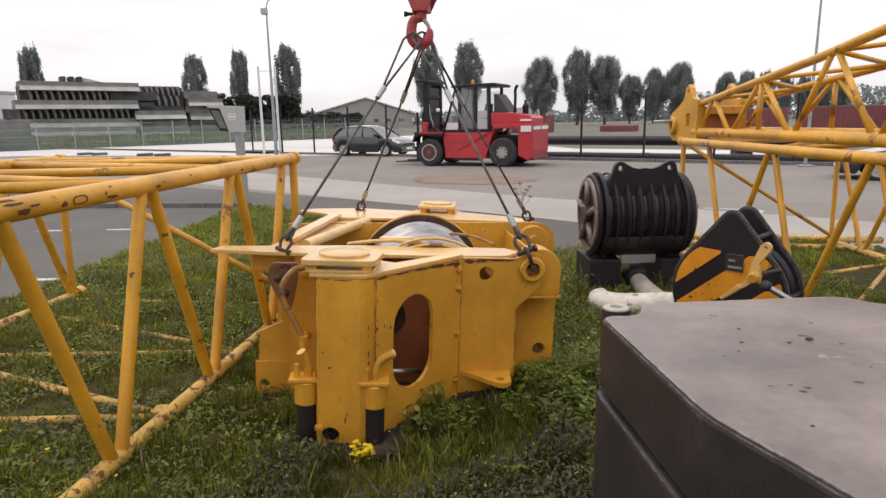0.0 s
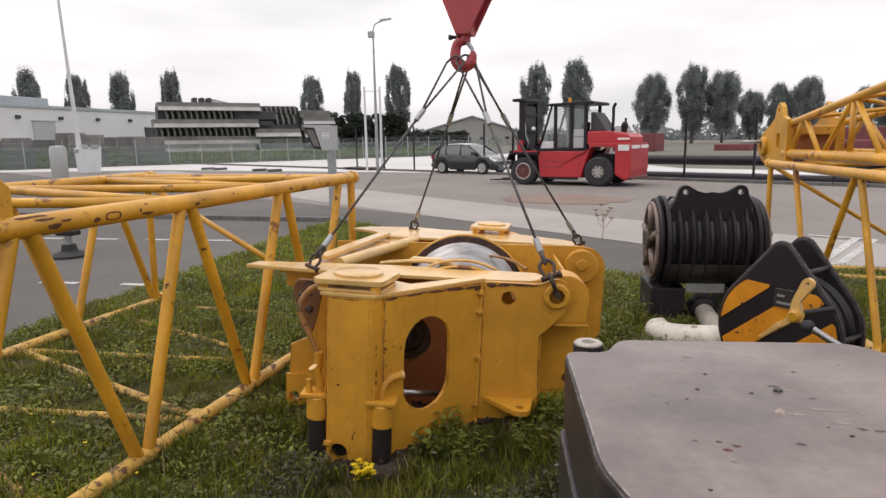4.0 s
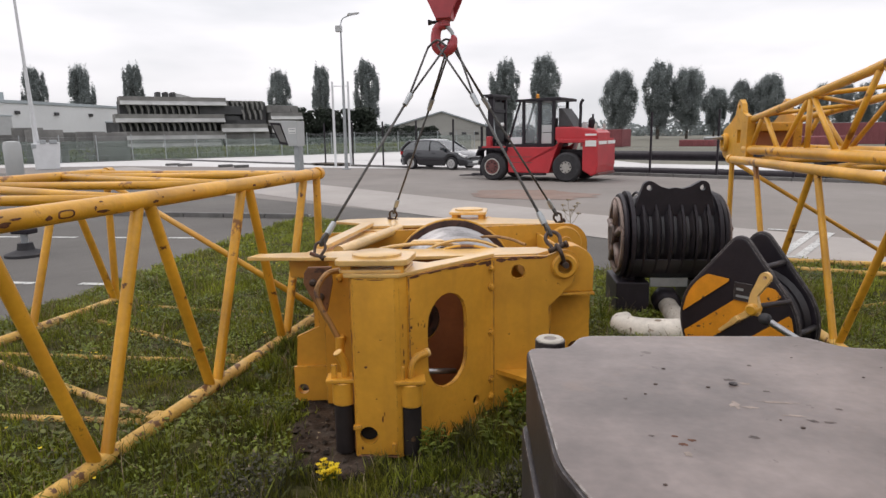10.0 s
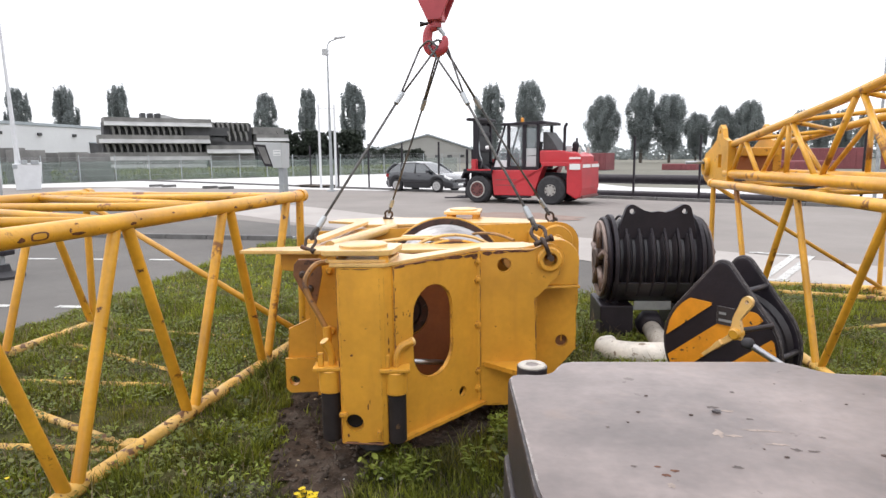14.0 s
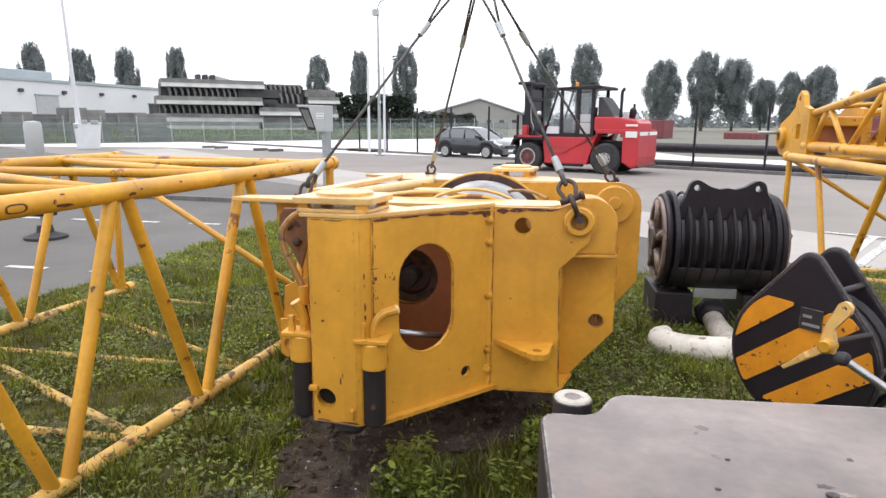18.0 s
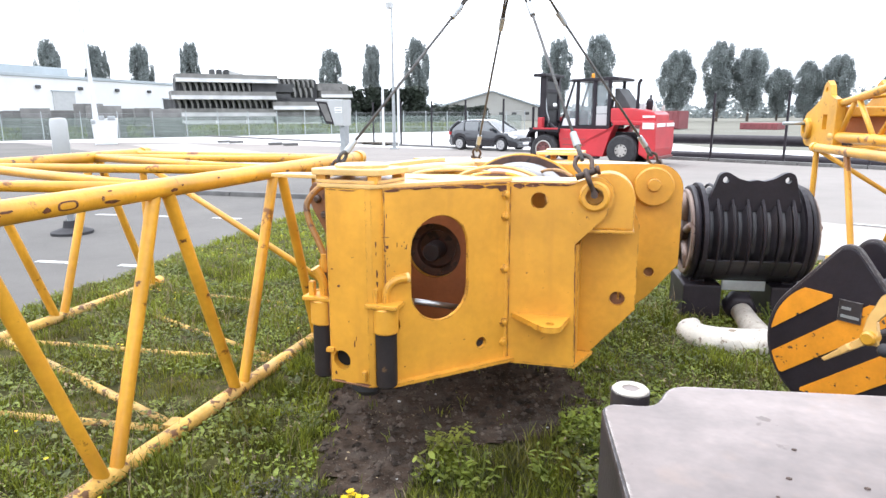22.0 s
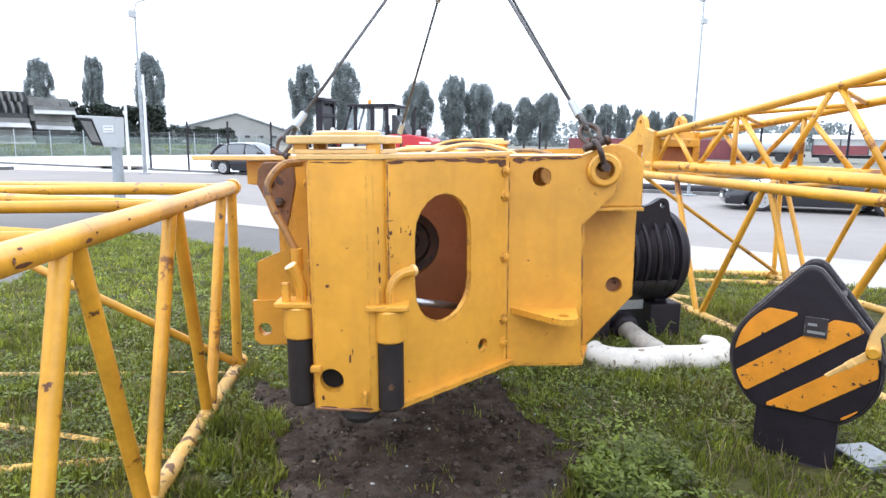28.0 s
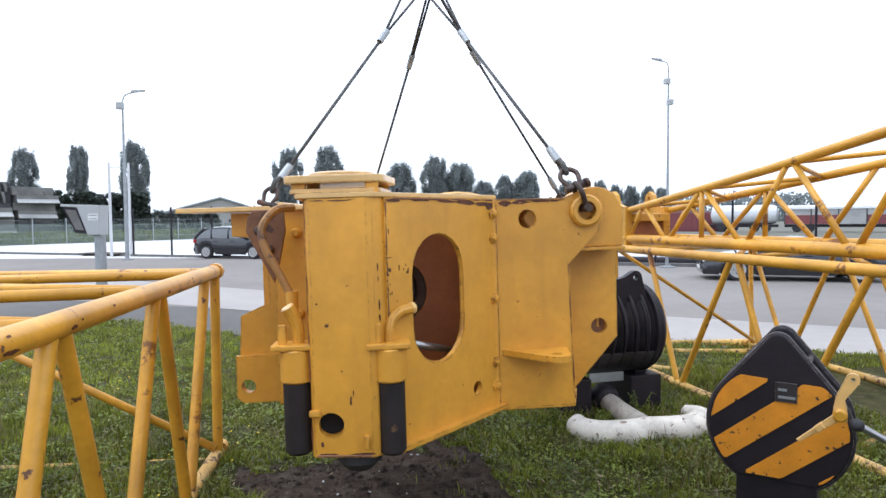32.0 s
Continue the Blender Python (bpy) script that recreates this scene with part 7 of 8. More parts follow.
# locking pins with their swing handles, either side of the post
for x, y, side in ((-0.475, -0.475, -1), (-0.122, -0.535, 1)):
    pin = part("locking_pin", drum((x, y, 0.14), 0.052, 0.28, "z", 22, 0.012), "sleeve", wf, "dark worn pin sleeve")
    part("guide_sleeve", drum((x, y, 0.335), 0.060, 0.125, "z", 22, 0.006), "yellow", pin)
    part("bracket", box((x - 0.085, y - 0.055, 0.397), (x + 0.075, y + 0.06, 0.418), 0.005), "yellow", pin)
    part("bracket_web", box((x - 0.01, y, 0.30), (x + 0.01, y + 0.12, 0.40), 0.003), "yellow", pin)
    d = Vector((0.8, 0.6, 0)) if side > 0 else Vector((-0.35, -0.93, 0))
    b = Vector((x, y, 0.40))
    if side > 0:
        ctl = [b, b + Vector((0, 0, 0.075)) + d * 0.005, b + Vector((0, 0, 0.12)) + d * 0.04, b + Vector((0, 0, 0.132)) + d * 0.115]
    else:
        ctl = [b + Vector((0.01, 0, 0)), b + Vector((0.012, -0.005, 0.07)), b + Vector((-0.004, -0.012, 0.12)), b + Vector((-0.022, -0.02, 0.155))]
    pts = spline(ctl, 5)
    part("handle", add_path(bmesh.new(), pts, [(0.017 if side > 0 else 0.021) + 0.006 * i / len(pts) for i in range(len(pts))], 10), "yellow", pin)
    part("handle_tip", add_path(bmesh.new(), [pts[-1] - (pts[-1] - pts[-2]).normalized() * 0.012, pts[-1] + (pts[-1] - pts[-2]).normalized() * 0.004], 0.0238, 10), "cream", pin, "pale worn handle tip")
    part("stop_lug", box((x - 0.06, y - 0.03, 0.415), (x - 0.03, y + 0.0, 0.49), 0.006), "yellow", pin)

# far jack box, seen over the top
part("far_jack_post", prism([(0.10, 1.712), (0.16, 2.0), (0.26, 2.40), (0.68, 2.38), (0.76, 2.1), (0.83, 1.712)], 0.0, 0.933, "z", 0.01), "yellow", wf)
fc = part("jack_cap", prism(rounded([(0.255, 1.97), (0.585, 1.91), (0.655, 2.34), (0.325, 2.40)], 0.05), 0.996, 1.022, "z", 0.006), "cream", wf, "cap plate with sky glare put into its pale yellow")
part("cap_disc", lathe([(0.13, 0), (0.13, 0.012), (0.12, 0.018), (0.01, 0.018)], Matrix.Translation((0.455, 2.155, 1.022)), 32), "cream", fc)
for x, y in ((0.31, 2.01), (0.545, 1.97), (0.60, 2.29), (0.37, 2.34)):
    part("cap_spacer", box((x - 0.025, y - 0.025, 0.930), (x + 0.025, y + 0.025, 0.998), 0.003), "yellow", fc)

# inside: rope drum with flanges, shaft, cross members
part("rope_drum", lathe([(0.38, 0.0), (0.38, 0.02)] + [(0.435 + 0.012 * (k % 2), 0.03 + 0.02 * k) for k in range(48)] + [(0.38, 0.99), (0.38, 1.01)], Matrix.Translation((CX, 0.325, CZ)) @ AX["y"], 56), "drumrope", wf, "drum wound with worn wire rope")
for y in (0.30, 1.34):
    R_ = 0.442 if y < 0.5 else 0.495
    fl = part("drum_flange", carve(drum((CX, y, CZ), R_, 0.03, "y", 56, 0.006), [drum((CX, y, CZ), 0.10, 0.3, "y", 24)], "drum_flange"), "bearing", wf, "dirty brown drum flange")
    part("flange_rim", add_path(bmesh.new(), [(CX + R_ * math.cos(k * math.pi / 24), y, CZ + R_ * math.sin(k * math.pi / 24)) for k in range(48)], 0.013, 6, True), "tube", fl, "worn yellow flange rim")
part("drum_hub", lathe([(0.19, 0), (0.19, 0.035), (0.175, 0.05), (0.125, 0.055), (0.115, 0.05), (0.105, 0.015), (0.06, 0.012), (0.05, 0.03), (0.02, 0.035)], Matrix.Translation((HXC, 0.28, CZ)) @ Matrix.Rotation(radians(90), 4, "X"), 32), "bearing", wf, "dirty brown drum bearing with a dark bore")
for k in range(8):
    a = k * math.pi / 4 + 0.2
    part("hub_bolt", drum((HXC + 0.14 * math.cos(a), 0.222, CZ + 0.14 * math.sin(a)), 0.012, 0.02, "y", 8), "chain", wf)
part("inner_plate", carve(prism([(-0.40, 0.02), (0.33, 0.02), (0.33, 0.93), (-0.40, 0.93)], NW - 0.022, NW - 0.004, "y"), [drum((HXC, NW, CZ), 0.16, 0.3, "y", 28)], "inner_plate"), "primer", wf, "red-brown primed inner plate")
part("drum_shaft", lathe([(0.052, 0), (0.052, 0.13), (0.045, 0.14), (0.02, 0.142)], Matrix.Translation((HXC, 0.262, CZ)) @ Matrix.Rotation(radians(90), 4, "X"), 20), "grease", wf, "greasy black shaft end")
part("inner_tube", tube((-0.06, -0.31, 0.37), (0.14, -0.10, 0.29), 0.016, 10), "steel", wf)
# cross members on top share the yellow brightened for sky glare
part("cross_tube", tube((-0.57, 0.42, 0.935), (-0.19, 1.58, 0.935), 0.038, 16), "cream", wf, "cross tube with sky glare put into its pale yellow")
part("cross_bar", prism([(-0.72, 0.42), (-0.635, 0.40), (-0.40, 1.60), (-0.49, 1.62)], 0.958, 0.985, "z", 0.004), "cream", wf, "flat cross bar with sky glare put into its pale yellow")
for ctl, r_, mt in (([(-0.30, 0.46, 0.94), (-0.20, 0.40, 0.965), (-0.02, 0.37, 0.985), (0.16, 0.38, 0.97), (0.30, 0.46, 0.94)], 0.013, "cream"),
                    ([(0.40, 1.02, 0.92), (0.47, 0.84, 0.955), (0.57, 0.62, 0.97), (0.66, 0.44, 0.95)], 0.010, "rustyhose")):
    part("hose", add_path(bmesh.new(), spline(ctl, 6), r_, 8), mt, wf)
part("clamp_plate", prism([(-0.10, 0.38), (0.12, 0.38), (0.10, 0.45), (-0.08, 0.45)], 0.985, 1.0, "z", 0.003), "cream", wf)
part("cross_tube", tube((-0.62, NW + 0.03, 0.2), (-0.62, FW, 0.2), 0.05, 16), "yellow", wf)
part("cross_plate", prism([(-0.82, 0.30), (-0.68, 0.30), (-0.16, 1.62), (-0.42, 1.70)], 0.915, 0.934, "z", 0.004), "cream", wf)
part("cross_plate", box((-0.72, NW + 0.031, 0.05), (-0.69, FW - 0.001, 0.80), 0.004), "yellow", wf)
part("cross_plate", box((0.93, NW + 0.031, 0.3), (0.95, FW - 0.001, 0.9), 0.004), "yellow", wf)
part("brake_band", add_path(bmesh.new(), [(CX + 0.475 * math.cos(radians(a)), 0.36, CZ + 0.475 * math.sin(radians(a))) for a in range(40, 150, 8)], 0.012, 6), "cream", wf)
part("motor", lathe([(0.10, 0), (0.13, 0.03), (0.13, 0.3), (0.08, 0.34)], Matrix.Translation((-0.25, 0.5, 0.55)) @ AX["y"], 22), "black", wf)
part("hose", add_path(bmesh.new(), spline([(-0.50, -0.22, 0.935), (-0.565, -0.28, 0.925), (-0.612, -0.33, 0.85), (-0.59, -0.355, 0.76), (-0.545, -0.37, 0.68), (-0.505, -0.38, 0.60)], 6), 0.0165, 8), "rustyhose", wf, "stiff rust-stained yellow hose")
part("hose_coupling", drum((-0.495, -0.385, 0.56), 0.024, 0.09, "z", 12), "yellow", wf)
part("hose_pipe", add_path(bmesh.new(), spline([(-0.495, -0.385, 0.52), (-0.485, -0.39, 0.46), (-0.47, -0.39, 0.40)], 5), 0.013, 8), "chain", wf)
part("hanger_plate", prism([(-0.715, 0.90), (-0.69, 0.933), (-0.56, 0.933), (-0.555, 0.84), (-0.585, 0.70), (-0.61, 0.615), (-0.64, 0.68), (-0.695, 0.78), (-0.722, 0.84)], -0.10, -0.072, "y", 0.006), "rustplate", wf, "rust-brown curved hanger plate")
for x, z in ((-0.665, 0.845), (-0.625, 0.76)):
    part("hanger_bolt", lathe([(0.022, 0), (0.022, 0.014), (0.012, 0.026)], Matrix.Translation((x, -0.101, z)) @ Matrix.Rotation(radians(90), 4, "X"), 8), "chain", wf)
# paint scars on the post and slanted plate
rs = np.random.default_rng(8)
for k in range(34):
    s, z = (rs.uniform(-0.045, -0.002), rs.uniform(0.1, 0.9)) if k < 10 else (rs.normal(0.012, 0.008), rs.uniform(0.08, 0.92)) if k < 28 else (rs.uniform(0.05, 0.15), rs.uniform(0.55, 0.72))
    w, h = rs.uniform(0.0006, 0.0018), rs.uniform(0.002, 0.012)
    if s > 0:
        bm = add_box(bmesh.new(), (s - w, -0.0145, z - h), (s + w, -0.011, z + h))
        bm.transform(slant)
    else:
        bm = box((-0.165 + s * 3.2 - w, -0.5795 - s * 0.52, z - h), (-0.165 + s * 3.2 + w, -0.574 - s * 0.52, z + h))
    part("paint_scar", bm, "chain", post)

# rusty weld seams along the joints and top edges of the box, broken in places
def seam(p, q, r=0.0035, gaps=0.25):
    p, q = Vector(p), Vector(q)
    n = max(2, int((q - p).length / 0.035))
    pts = [p.lerp(q, i / n) for i in range(n + 1)]
    return add_path(bmesh.new(), pts, [0.0004 if rs.random() < gaps else r * rs.uniform(0.6, 1.3) for _ in pts], 6)


def on_slant(x, z):
    return slant @ Vector((x, -0.013, z))


part("weld_seam", seam(on_slant(0.0, 0.951), on_slant(LEN - 0.02, 0.951), 0.004), "rustplate", slp, "rusty weld seam")
part("weld_seam", seam((0.385, -0.031, 0.951), (0.70, -0.031, 0.951), 0.004), "rustplate", op, "rusty weld seam")
part("weld_seam", seam(on_slant(0.006, 0.03), on_slant(0.006, 0.94), 0.0028, 0.45), "rustplate", slp, "rusty weld seam")
part("weld_seam", seam((0.381, -0.031, 0.02), (0.381, -0.031, 0.93), 0.0028, 0.4), "rustplate", op, "rusty weld seam")
part("weld_seam", seam((0.713, -0.031, 0.66), (0.735, -0.031, 0.02), 0.003, 0.5), "rustplate", op, "rusty weld seam")
part("weld_seam", seam((-0.40, -0.545, 0.006), (-0.20, -0.579, 0.006), 0.005, 0.2), "rustplate", post, "rusty lower edge")
part("weld_seam", seam((-0.419, -0.528, 0.02), (-0.419, -0.528, 0.94), 0.0028, 0.5), "rustplate", post, "rusty weld seam")
part("weld_seam", seam(on_slant(0.05, 0.012), on_slant(LEN - 0.02, 0.012), 0.004, 0.45), "rustplate", slp, "rusty weld seam")

# chipped paint along the corner, the foot and round the slanted plate
def paint_chip(o, u, n, x, z, su, sz, seed):
    """A small ragged chip of bare rusty steel on a plate through o, along u and upright."""
    rg = random.Random(seed)
    bm = bmesh.new()
    k = 9
    vs_ = []
    for i in range(k):
        b = 2 * math.pi * i / k
        w = rg.uniform(0.55, 1.2)
        vs_.append(bm.verts.new(Vector(o) + Vector(u) * (x + su * w * math.cos(b)) + Vector(n) * 0.0016 + Vector((0, 0, z + sz * w * math.sin(b)))))
    bm.faces.new(vs_)
    return part("paint_chip", bm, "rustpatch", wf, "chip of bare rusty steel")


CORNER = ((-0.150, -0.544, 0), (0.68, 0.733, 0), (0.733, -0.68, 0))
FRONT = ((-0.30, -0.560, 0), (0.987, -0.16, 0), (-0.16, -0.987, 0))
SLANT = (slant @ Vector((0, -0.012, 0)), slant.to_3x3() @ Vector((1, 0, 0)), slant.to_3x3() @ Vector((0, -1, 0)))
for k, (pl_, x, z, su, sz) in enumerate((
        (CORNER, -0.012, 0.70, 0.0028, 0.020), (CORNER, -0.012, 0.655, 0.0022, 0.010), (CORNER, -0.010, 0.56, 0.0035, 0.022), (CORNER, -0.008, 0.51, 0.004, 0.014), (CORNER, -0.010, 0.46, 0.0022, 0.028),
        (CORNER, -0.008, 0.405, 0.006, 0.012), (CORNER, -0.006, 0.34, 0.003, 0.012), (CORNER, -0.010, 0.26, 0.002, 0.012), (CORNER, -0.004, 0.225, 0.0035, 0.008), (CORNER, 0.0, 0.19, 0.0025, 0.010), (CORNER, -0.006, 0.04, 0.010, 0.010),
        (SLANT, 0.012, 0.73, 0.014, 0.003), (SLANT, 0.016, 0.685, 0.006, 0.010), (SLANT, 0.008, 0.665, 0.004, 0.006), (SLANT, 0.004, 0.645, 0.003, 0.005), (SLANT, 0.10, 0.08, 0.004, 0.004), (SLANT, 0.44, 0.16, 0.004, 0.003),
        (FRONT, -0.05, 0.49, 0.006, 0.008), (FRONT, -0.085, 0.57, 0.004, 0.004), (FRONT, 0.03, 0.21, 0.003, 0.018), (FRONT, 0.04, 0.24, 0.002, 0.012), (FRONT, -0.08, 0.05, 0.004, 0.010), (FRONT, 0.07, 0.014, 0.03, 0.006), (FRONT, -0.06, 0.012, 0.024, 0.005), (FRONT, 0.0, 0.32, 0.003, 0.003))):
    paint_chip(*pl_, x, z, su * 1.5, sz * 1.1, 300 + k)
# rust creeping out from under the top flange
OUTER = ((0.38, -0.031, 0), (1, 0, 0), (0, -1, 0))
for k, (pl_, x, z, su, sz) in enumerate((
        (SLANT, 0.05, 0.944, 0.05, 0.006), (SLANT, 0.20, 0.946, 0.06, 0.005), (SLANT, 0.36, 0.944, 0.07, 0.007), (SLANT, 0.50, 0.940, 0.07, 0.010), (SLANT, 0.61, 0.934, 0.06, 0.014), (SLANT, 0.67, 0.922, 0.035, 0.018),
        (OUTER, 0.04, 0.936, 0.045, 0.014), (OUTER, 0.12, 0.940, 0.05, 0.010), (OUTER, 0.21, 0.943, 0.05, 0.007), (OUTER, 0.28, 0.944, 0.03, 0.005), (FRONT, 0.02, 0.946, 0.05, 0.004), (FRONT, -0.07, 0.947, 0.03, 0.003))):
    paint_chip(*pl_, x, z, su, sz, 400 + k)
# ---------------------------------------------------------------- slings and hook (built in the frame's own space)
APEX = Vector((0.18, 1.03, 2.28))


def shackle(parent, p, up, side, s=1.0):
    """A heavy bow shackle whose pin runs through p along side and whose pear-shaped bow rises along up."""
    p, up, side = Vector(p), Vector(up).normalized(), Vector(side).normalized()
    pts = [p + side * u * s + up * v * s for u, v in ((-0.036, -0.012), (-0.037, 0.03), (-0.048, 0.065), (-0.046, 0.095), (-0.026, 0.121), (0.0, 0.130), (0.026, 0.121), (0.046, 0.095), (0.048, 0.065), (0.037, 0.03), (0.036, -0.012))]
    o = part("shackle", add_path(bmesh.new(), spline(pts, 3), 0.0135 * s, 10), "chain", parent, "rusty bow shackle")
    part("shackle_pin", tube(p - side * 0.066 * s, p + side * 0.06 * s, 0.019 * s, 10), "chain", o)
    part("pin_head", tube(p + side * 0.055 * s, p + side * 0.075 * s, 0.027 * s, 8), "chain", o)
    return p + up * 0.113 * s


def sling(anchor, links, label, seat):
    """One sling leg: one or two shackles at the frame, a thimble eye, a single rope, a ferrule and the doubled loop over the hook."""
    t = thing("wire_sling", label, "sling", group="four wire slings")
    a, top = Vector(anchor), APEX + Vector(seat)
    d = (top - a).normalized()
    across = Vector((1, -0.15, 0)) - d * d.dot(Vector((1, -0.15, 0)))
    across.normalize()
    if links == 2:
        q = shackle(t, a, Vector((-0.42, -0.1, 1)), (0, 1, 0), 0.95)
        q = shackle(t, q, d, across, 0.85)
    else:
        q = shackle(t, a, d + Vector((0, 0, 0.4)), across, 0.68)
    # the rope runs round a steel thimble
    eye_end = q + d * 0.085
    sd = across.cross(d).normalized()
    part("thimble", add_path(bmesh.new(), spline([eye_end, q + d * 0.035 + sd * 0.024, q - d * 0.008, q + d * 0.035 - sd * 0.024, eye_end], 5), 0.0115, 8), "rope", t, "rope eye round a thimble")
    part("ferrule", tube(eye_end - d * 0.012, eye_end + d * 0.075, 0.0205, 12, 0.018), "zinc", t, "pressed steel ferrule")
    L = (top - a).length
    mid = a + d * (L * 0.71)
    part("rope", tube(eye_end, mid, 0.0085, 10), "rope", t)
    part("ferrule", tube(mid - d * 0.03, mid + d * 0.07, 0.017, 12, 0.02), "zinc", t, "pressed steel ferrule")
    perp = d.cross(Vector((0, 0, 1))).normalized()
    for s in (-1, 1):
        part("loop_strand", tube(mid + d * 0.05 + perp * 0.006 * s, top + perp * 0.045 * s + Vector((0.03 * s, 0, 0.015)), 0.0078, 8), "rope", t)
    part("loop_top", add_path(bmesh.new(), spline([top + perp * -0.045 + Vector((-0.03, 0, 0.015)), top + Vector((0, 0, 0.06)), top + perp * 0.045 + Vector((0.03, 0, 0.015))], 5), 0.0078, 8), "rope", t)
    return t


SLINGS = [sling((-0.665, 0.10, 0.965), 1, "greased wire rope sling shackled to the winch frame", (-0.06, -0.04, 0.01)),
          sling((0.80, -0.03, 0.905), 2, "greased wire rope sling shackled to the lifting eye", (0.01, -0.02, 0.02)),
          sling((-0.255, 2.07, 0.96), 1, "greased wire rope sling shackled to the winch frame", (0.03, 0.0, 0.02)),
          sling((1.165, 1.565, 0.96), 1, "greased wire rope sling shackled to the winch frame", (0.065, 0.07, 0.02))]

hb = thing("crane_hook_block", "faded red crane hook block above the slings", "hook block", None)
hk_m = Matrix.Translation(APEX) @ Matrix.Scale(0.72, 4)


def hp(u, z):
    """A point of the hook: u across, z above the bowl."""
    return APEX + Vector((u * 0.94, u * -0.34, z)) * 0.61


bowl = [hp(0.0, 0.30), hp(-0.085, 0.27), hp(-0.115, 0.17), hp(-0.10, 0.06), hp(-0.02, 0.0), hp(0.07, 0.03), hp(0.105, 0.12), hp(0.09, 0.18)]
pts = spline(bowl, 5)
rr = [float(np.interp(i / (len(pts) - 1), [0, 0.15, 0.5, 0.75, 0.95, 1], [0.034, 0.034, 0.042, 0.037, 0.02, 0.008])) for i in range(len(pts))]
part("hook", add_path(bmesh.new(), pts, rr, 14), "hookred", hb, "faded red forged hook")
part("shank", tube(hp(0, 0.28), hp(0, 0.40), 0.038, 16), "hookred", hb)
part("safety_latch", add_path(bmesh.new(), [hp(0.02, 0.29), hp(0.09, 0.2), hp(0.105, 0.13)], [0.016, 0.014, 0.01], 8), "zinc", hb)
part("grease_lever", add_path(bmesh.new(), [hp(-0.02, 0.335), hp(-0.15, 0.335), hp(-0.2, 0.335)], [0.01, 0.012, 0.022], 8), "black", hb)
cheek = [(-0.07, 0.30), (0.07, 0.30), (0.30, 0.78), (0.36, 0.95)] + arc(0, 1.0, 0.37, -5, 185, 14) + [(-0.36, 0.95), (-0.30, 0.78)]
for y in (-0.09, 0.065):
    bm = prism(cheek, y, y + 0.025, "y", 0.006)
    bm.transform(hk_m @ Matrix.Rotation(radians(-20), 4, "Z"))
    part("cheek_plate", bm, "hookred", hb)
for y in (-0.035, 0.035):
    bm = lathe([(0.1, -0.028), (0.28, -0.026), (0.25, 0), (0.28, 0.026), (0.1, 0.028)], Matrix.Translation((0, y, 1.0)) @ AX["y"], 32)
    bm.transform(hk_m @ Matrix.Rotation(radians(-20), 4, "Z"))
    part("sheave", bm, "black", hb)
bm = box((-0.08, -0.064, 0.29), (0.08, 0.064, 0.48), 0.01)
bm.transform(hk_m @ Matrix.Rotation(radians(-20), 4, "Z"))
part("crosshead", bm, "hookred", hb)
for u in (-0.26, 0.26):
    for w in (-0.035, 0.035):
        a = hk_m @ Matrix.Rotation(radians(-20), 4, "Z") @ Vector((u, w, 1.0))
        part("hoist_rope", tube(a, a + Vector((0, 0, 9)), 0.008, 8), "rope", hb)


# ---------------------------------------------------------------- plants
def blades(count, seed, region, hmin, hmax, mat, name, label, width=0.006, keep=None, cat="grass"):
    """Many bent blades of grass in one mesh."""
    rng = np.random.default_rng(seed)
    x = rng.uniform(region[0], region[1], count)
    y = rng.uniform(region[2], region[3], count)
    ok = np.array([inside(a, b, ISLAND) and (keep is None or keep(a, b)) and noise.noise((a * 5.5, b * 5.5, 17)) > -0.28 for a, b in zip(x, y)])
    x, y = x[ok], y[ok]
    n = len(x)
    z = np.array([lump(a, b) for a, b in zip(x, y)]) + 0.015
    tall = np.array([0.8 + 0.6 * noise.noise((a * 1.3, b * 1.3, 11)) + 0.7 * noise.noise((a * 4.5, b * 4.5, 13)) for a, b in zip(x, y)])
    h = rng.uniform(hmin, hmax, n) * np.clip(tall, 0.3, 1.6)
    a = rng.uniform(0, 2 * math.pi, n)
    lean = rng.uniform(0.15, 0.75, n) * h
    w = rng.uniform(0.6, 1.3, n) * width
    b = rng.uniform(0, 2 * math.pi, n)
    dx, dy, wx, wy = np.cos(a), np.sin(a), np.cos(b), np.sin(b)
    v = np.empty((n, 5, 3))
    v[:, 0] = np.stack([x - wx * w, y - wy * w, z - 0.02], 1)
    v[:, 1] = np.stack([x + wx * w, y + wy * w, z - 0.02], 1)
    v[:, 2] = np.stack([x + wx * w * 0.8 + dx * lean * 0.35, y + wy * w * 0.8 + dy * lean * 0.35, z + h * 0.6], 1)
    v[:, 3] = np.stack([x - wx * w * 0.8 + dx * lean * 0.35, y - wy * w * 0.8 + dy * lean * 0.35, z + h * 0.6], 1)
    v[:, 4] = np.stack([x + dx * lean, y + dy * lean, z + h], 1)
    i = np.arange(n)[:, None] * 5
    f = [tuple(q) for q in (i + [0, 1, 2, 3]).tolist()] + [tuple(q) for q in (i + [3, 2, 4]).tolist()]
    me = bpy.data.meshes.new(name)
    me.from_pydata(v.reshape(-1, 3).tolist(), [], f)
    me.materials.append(M[mat])
    return tagged(new(name, me), label, cat, kind="stuff")


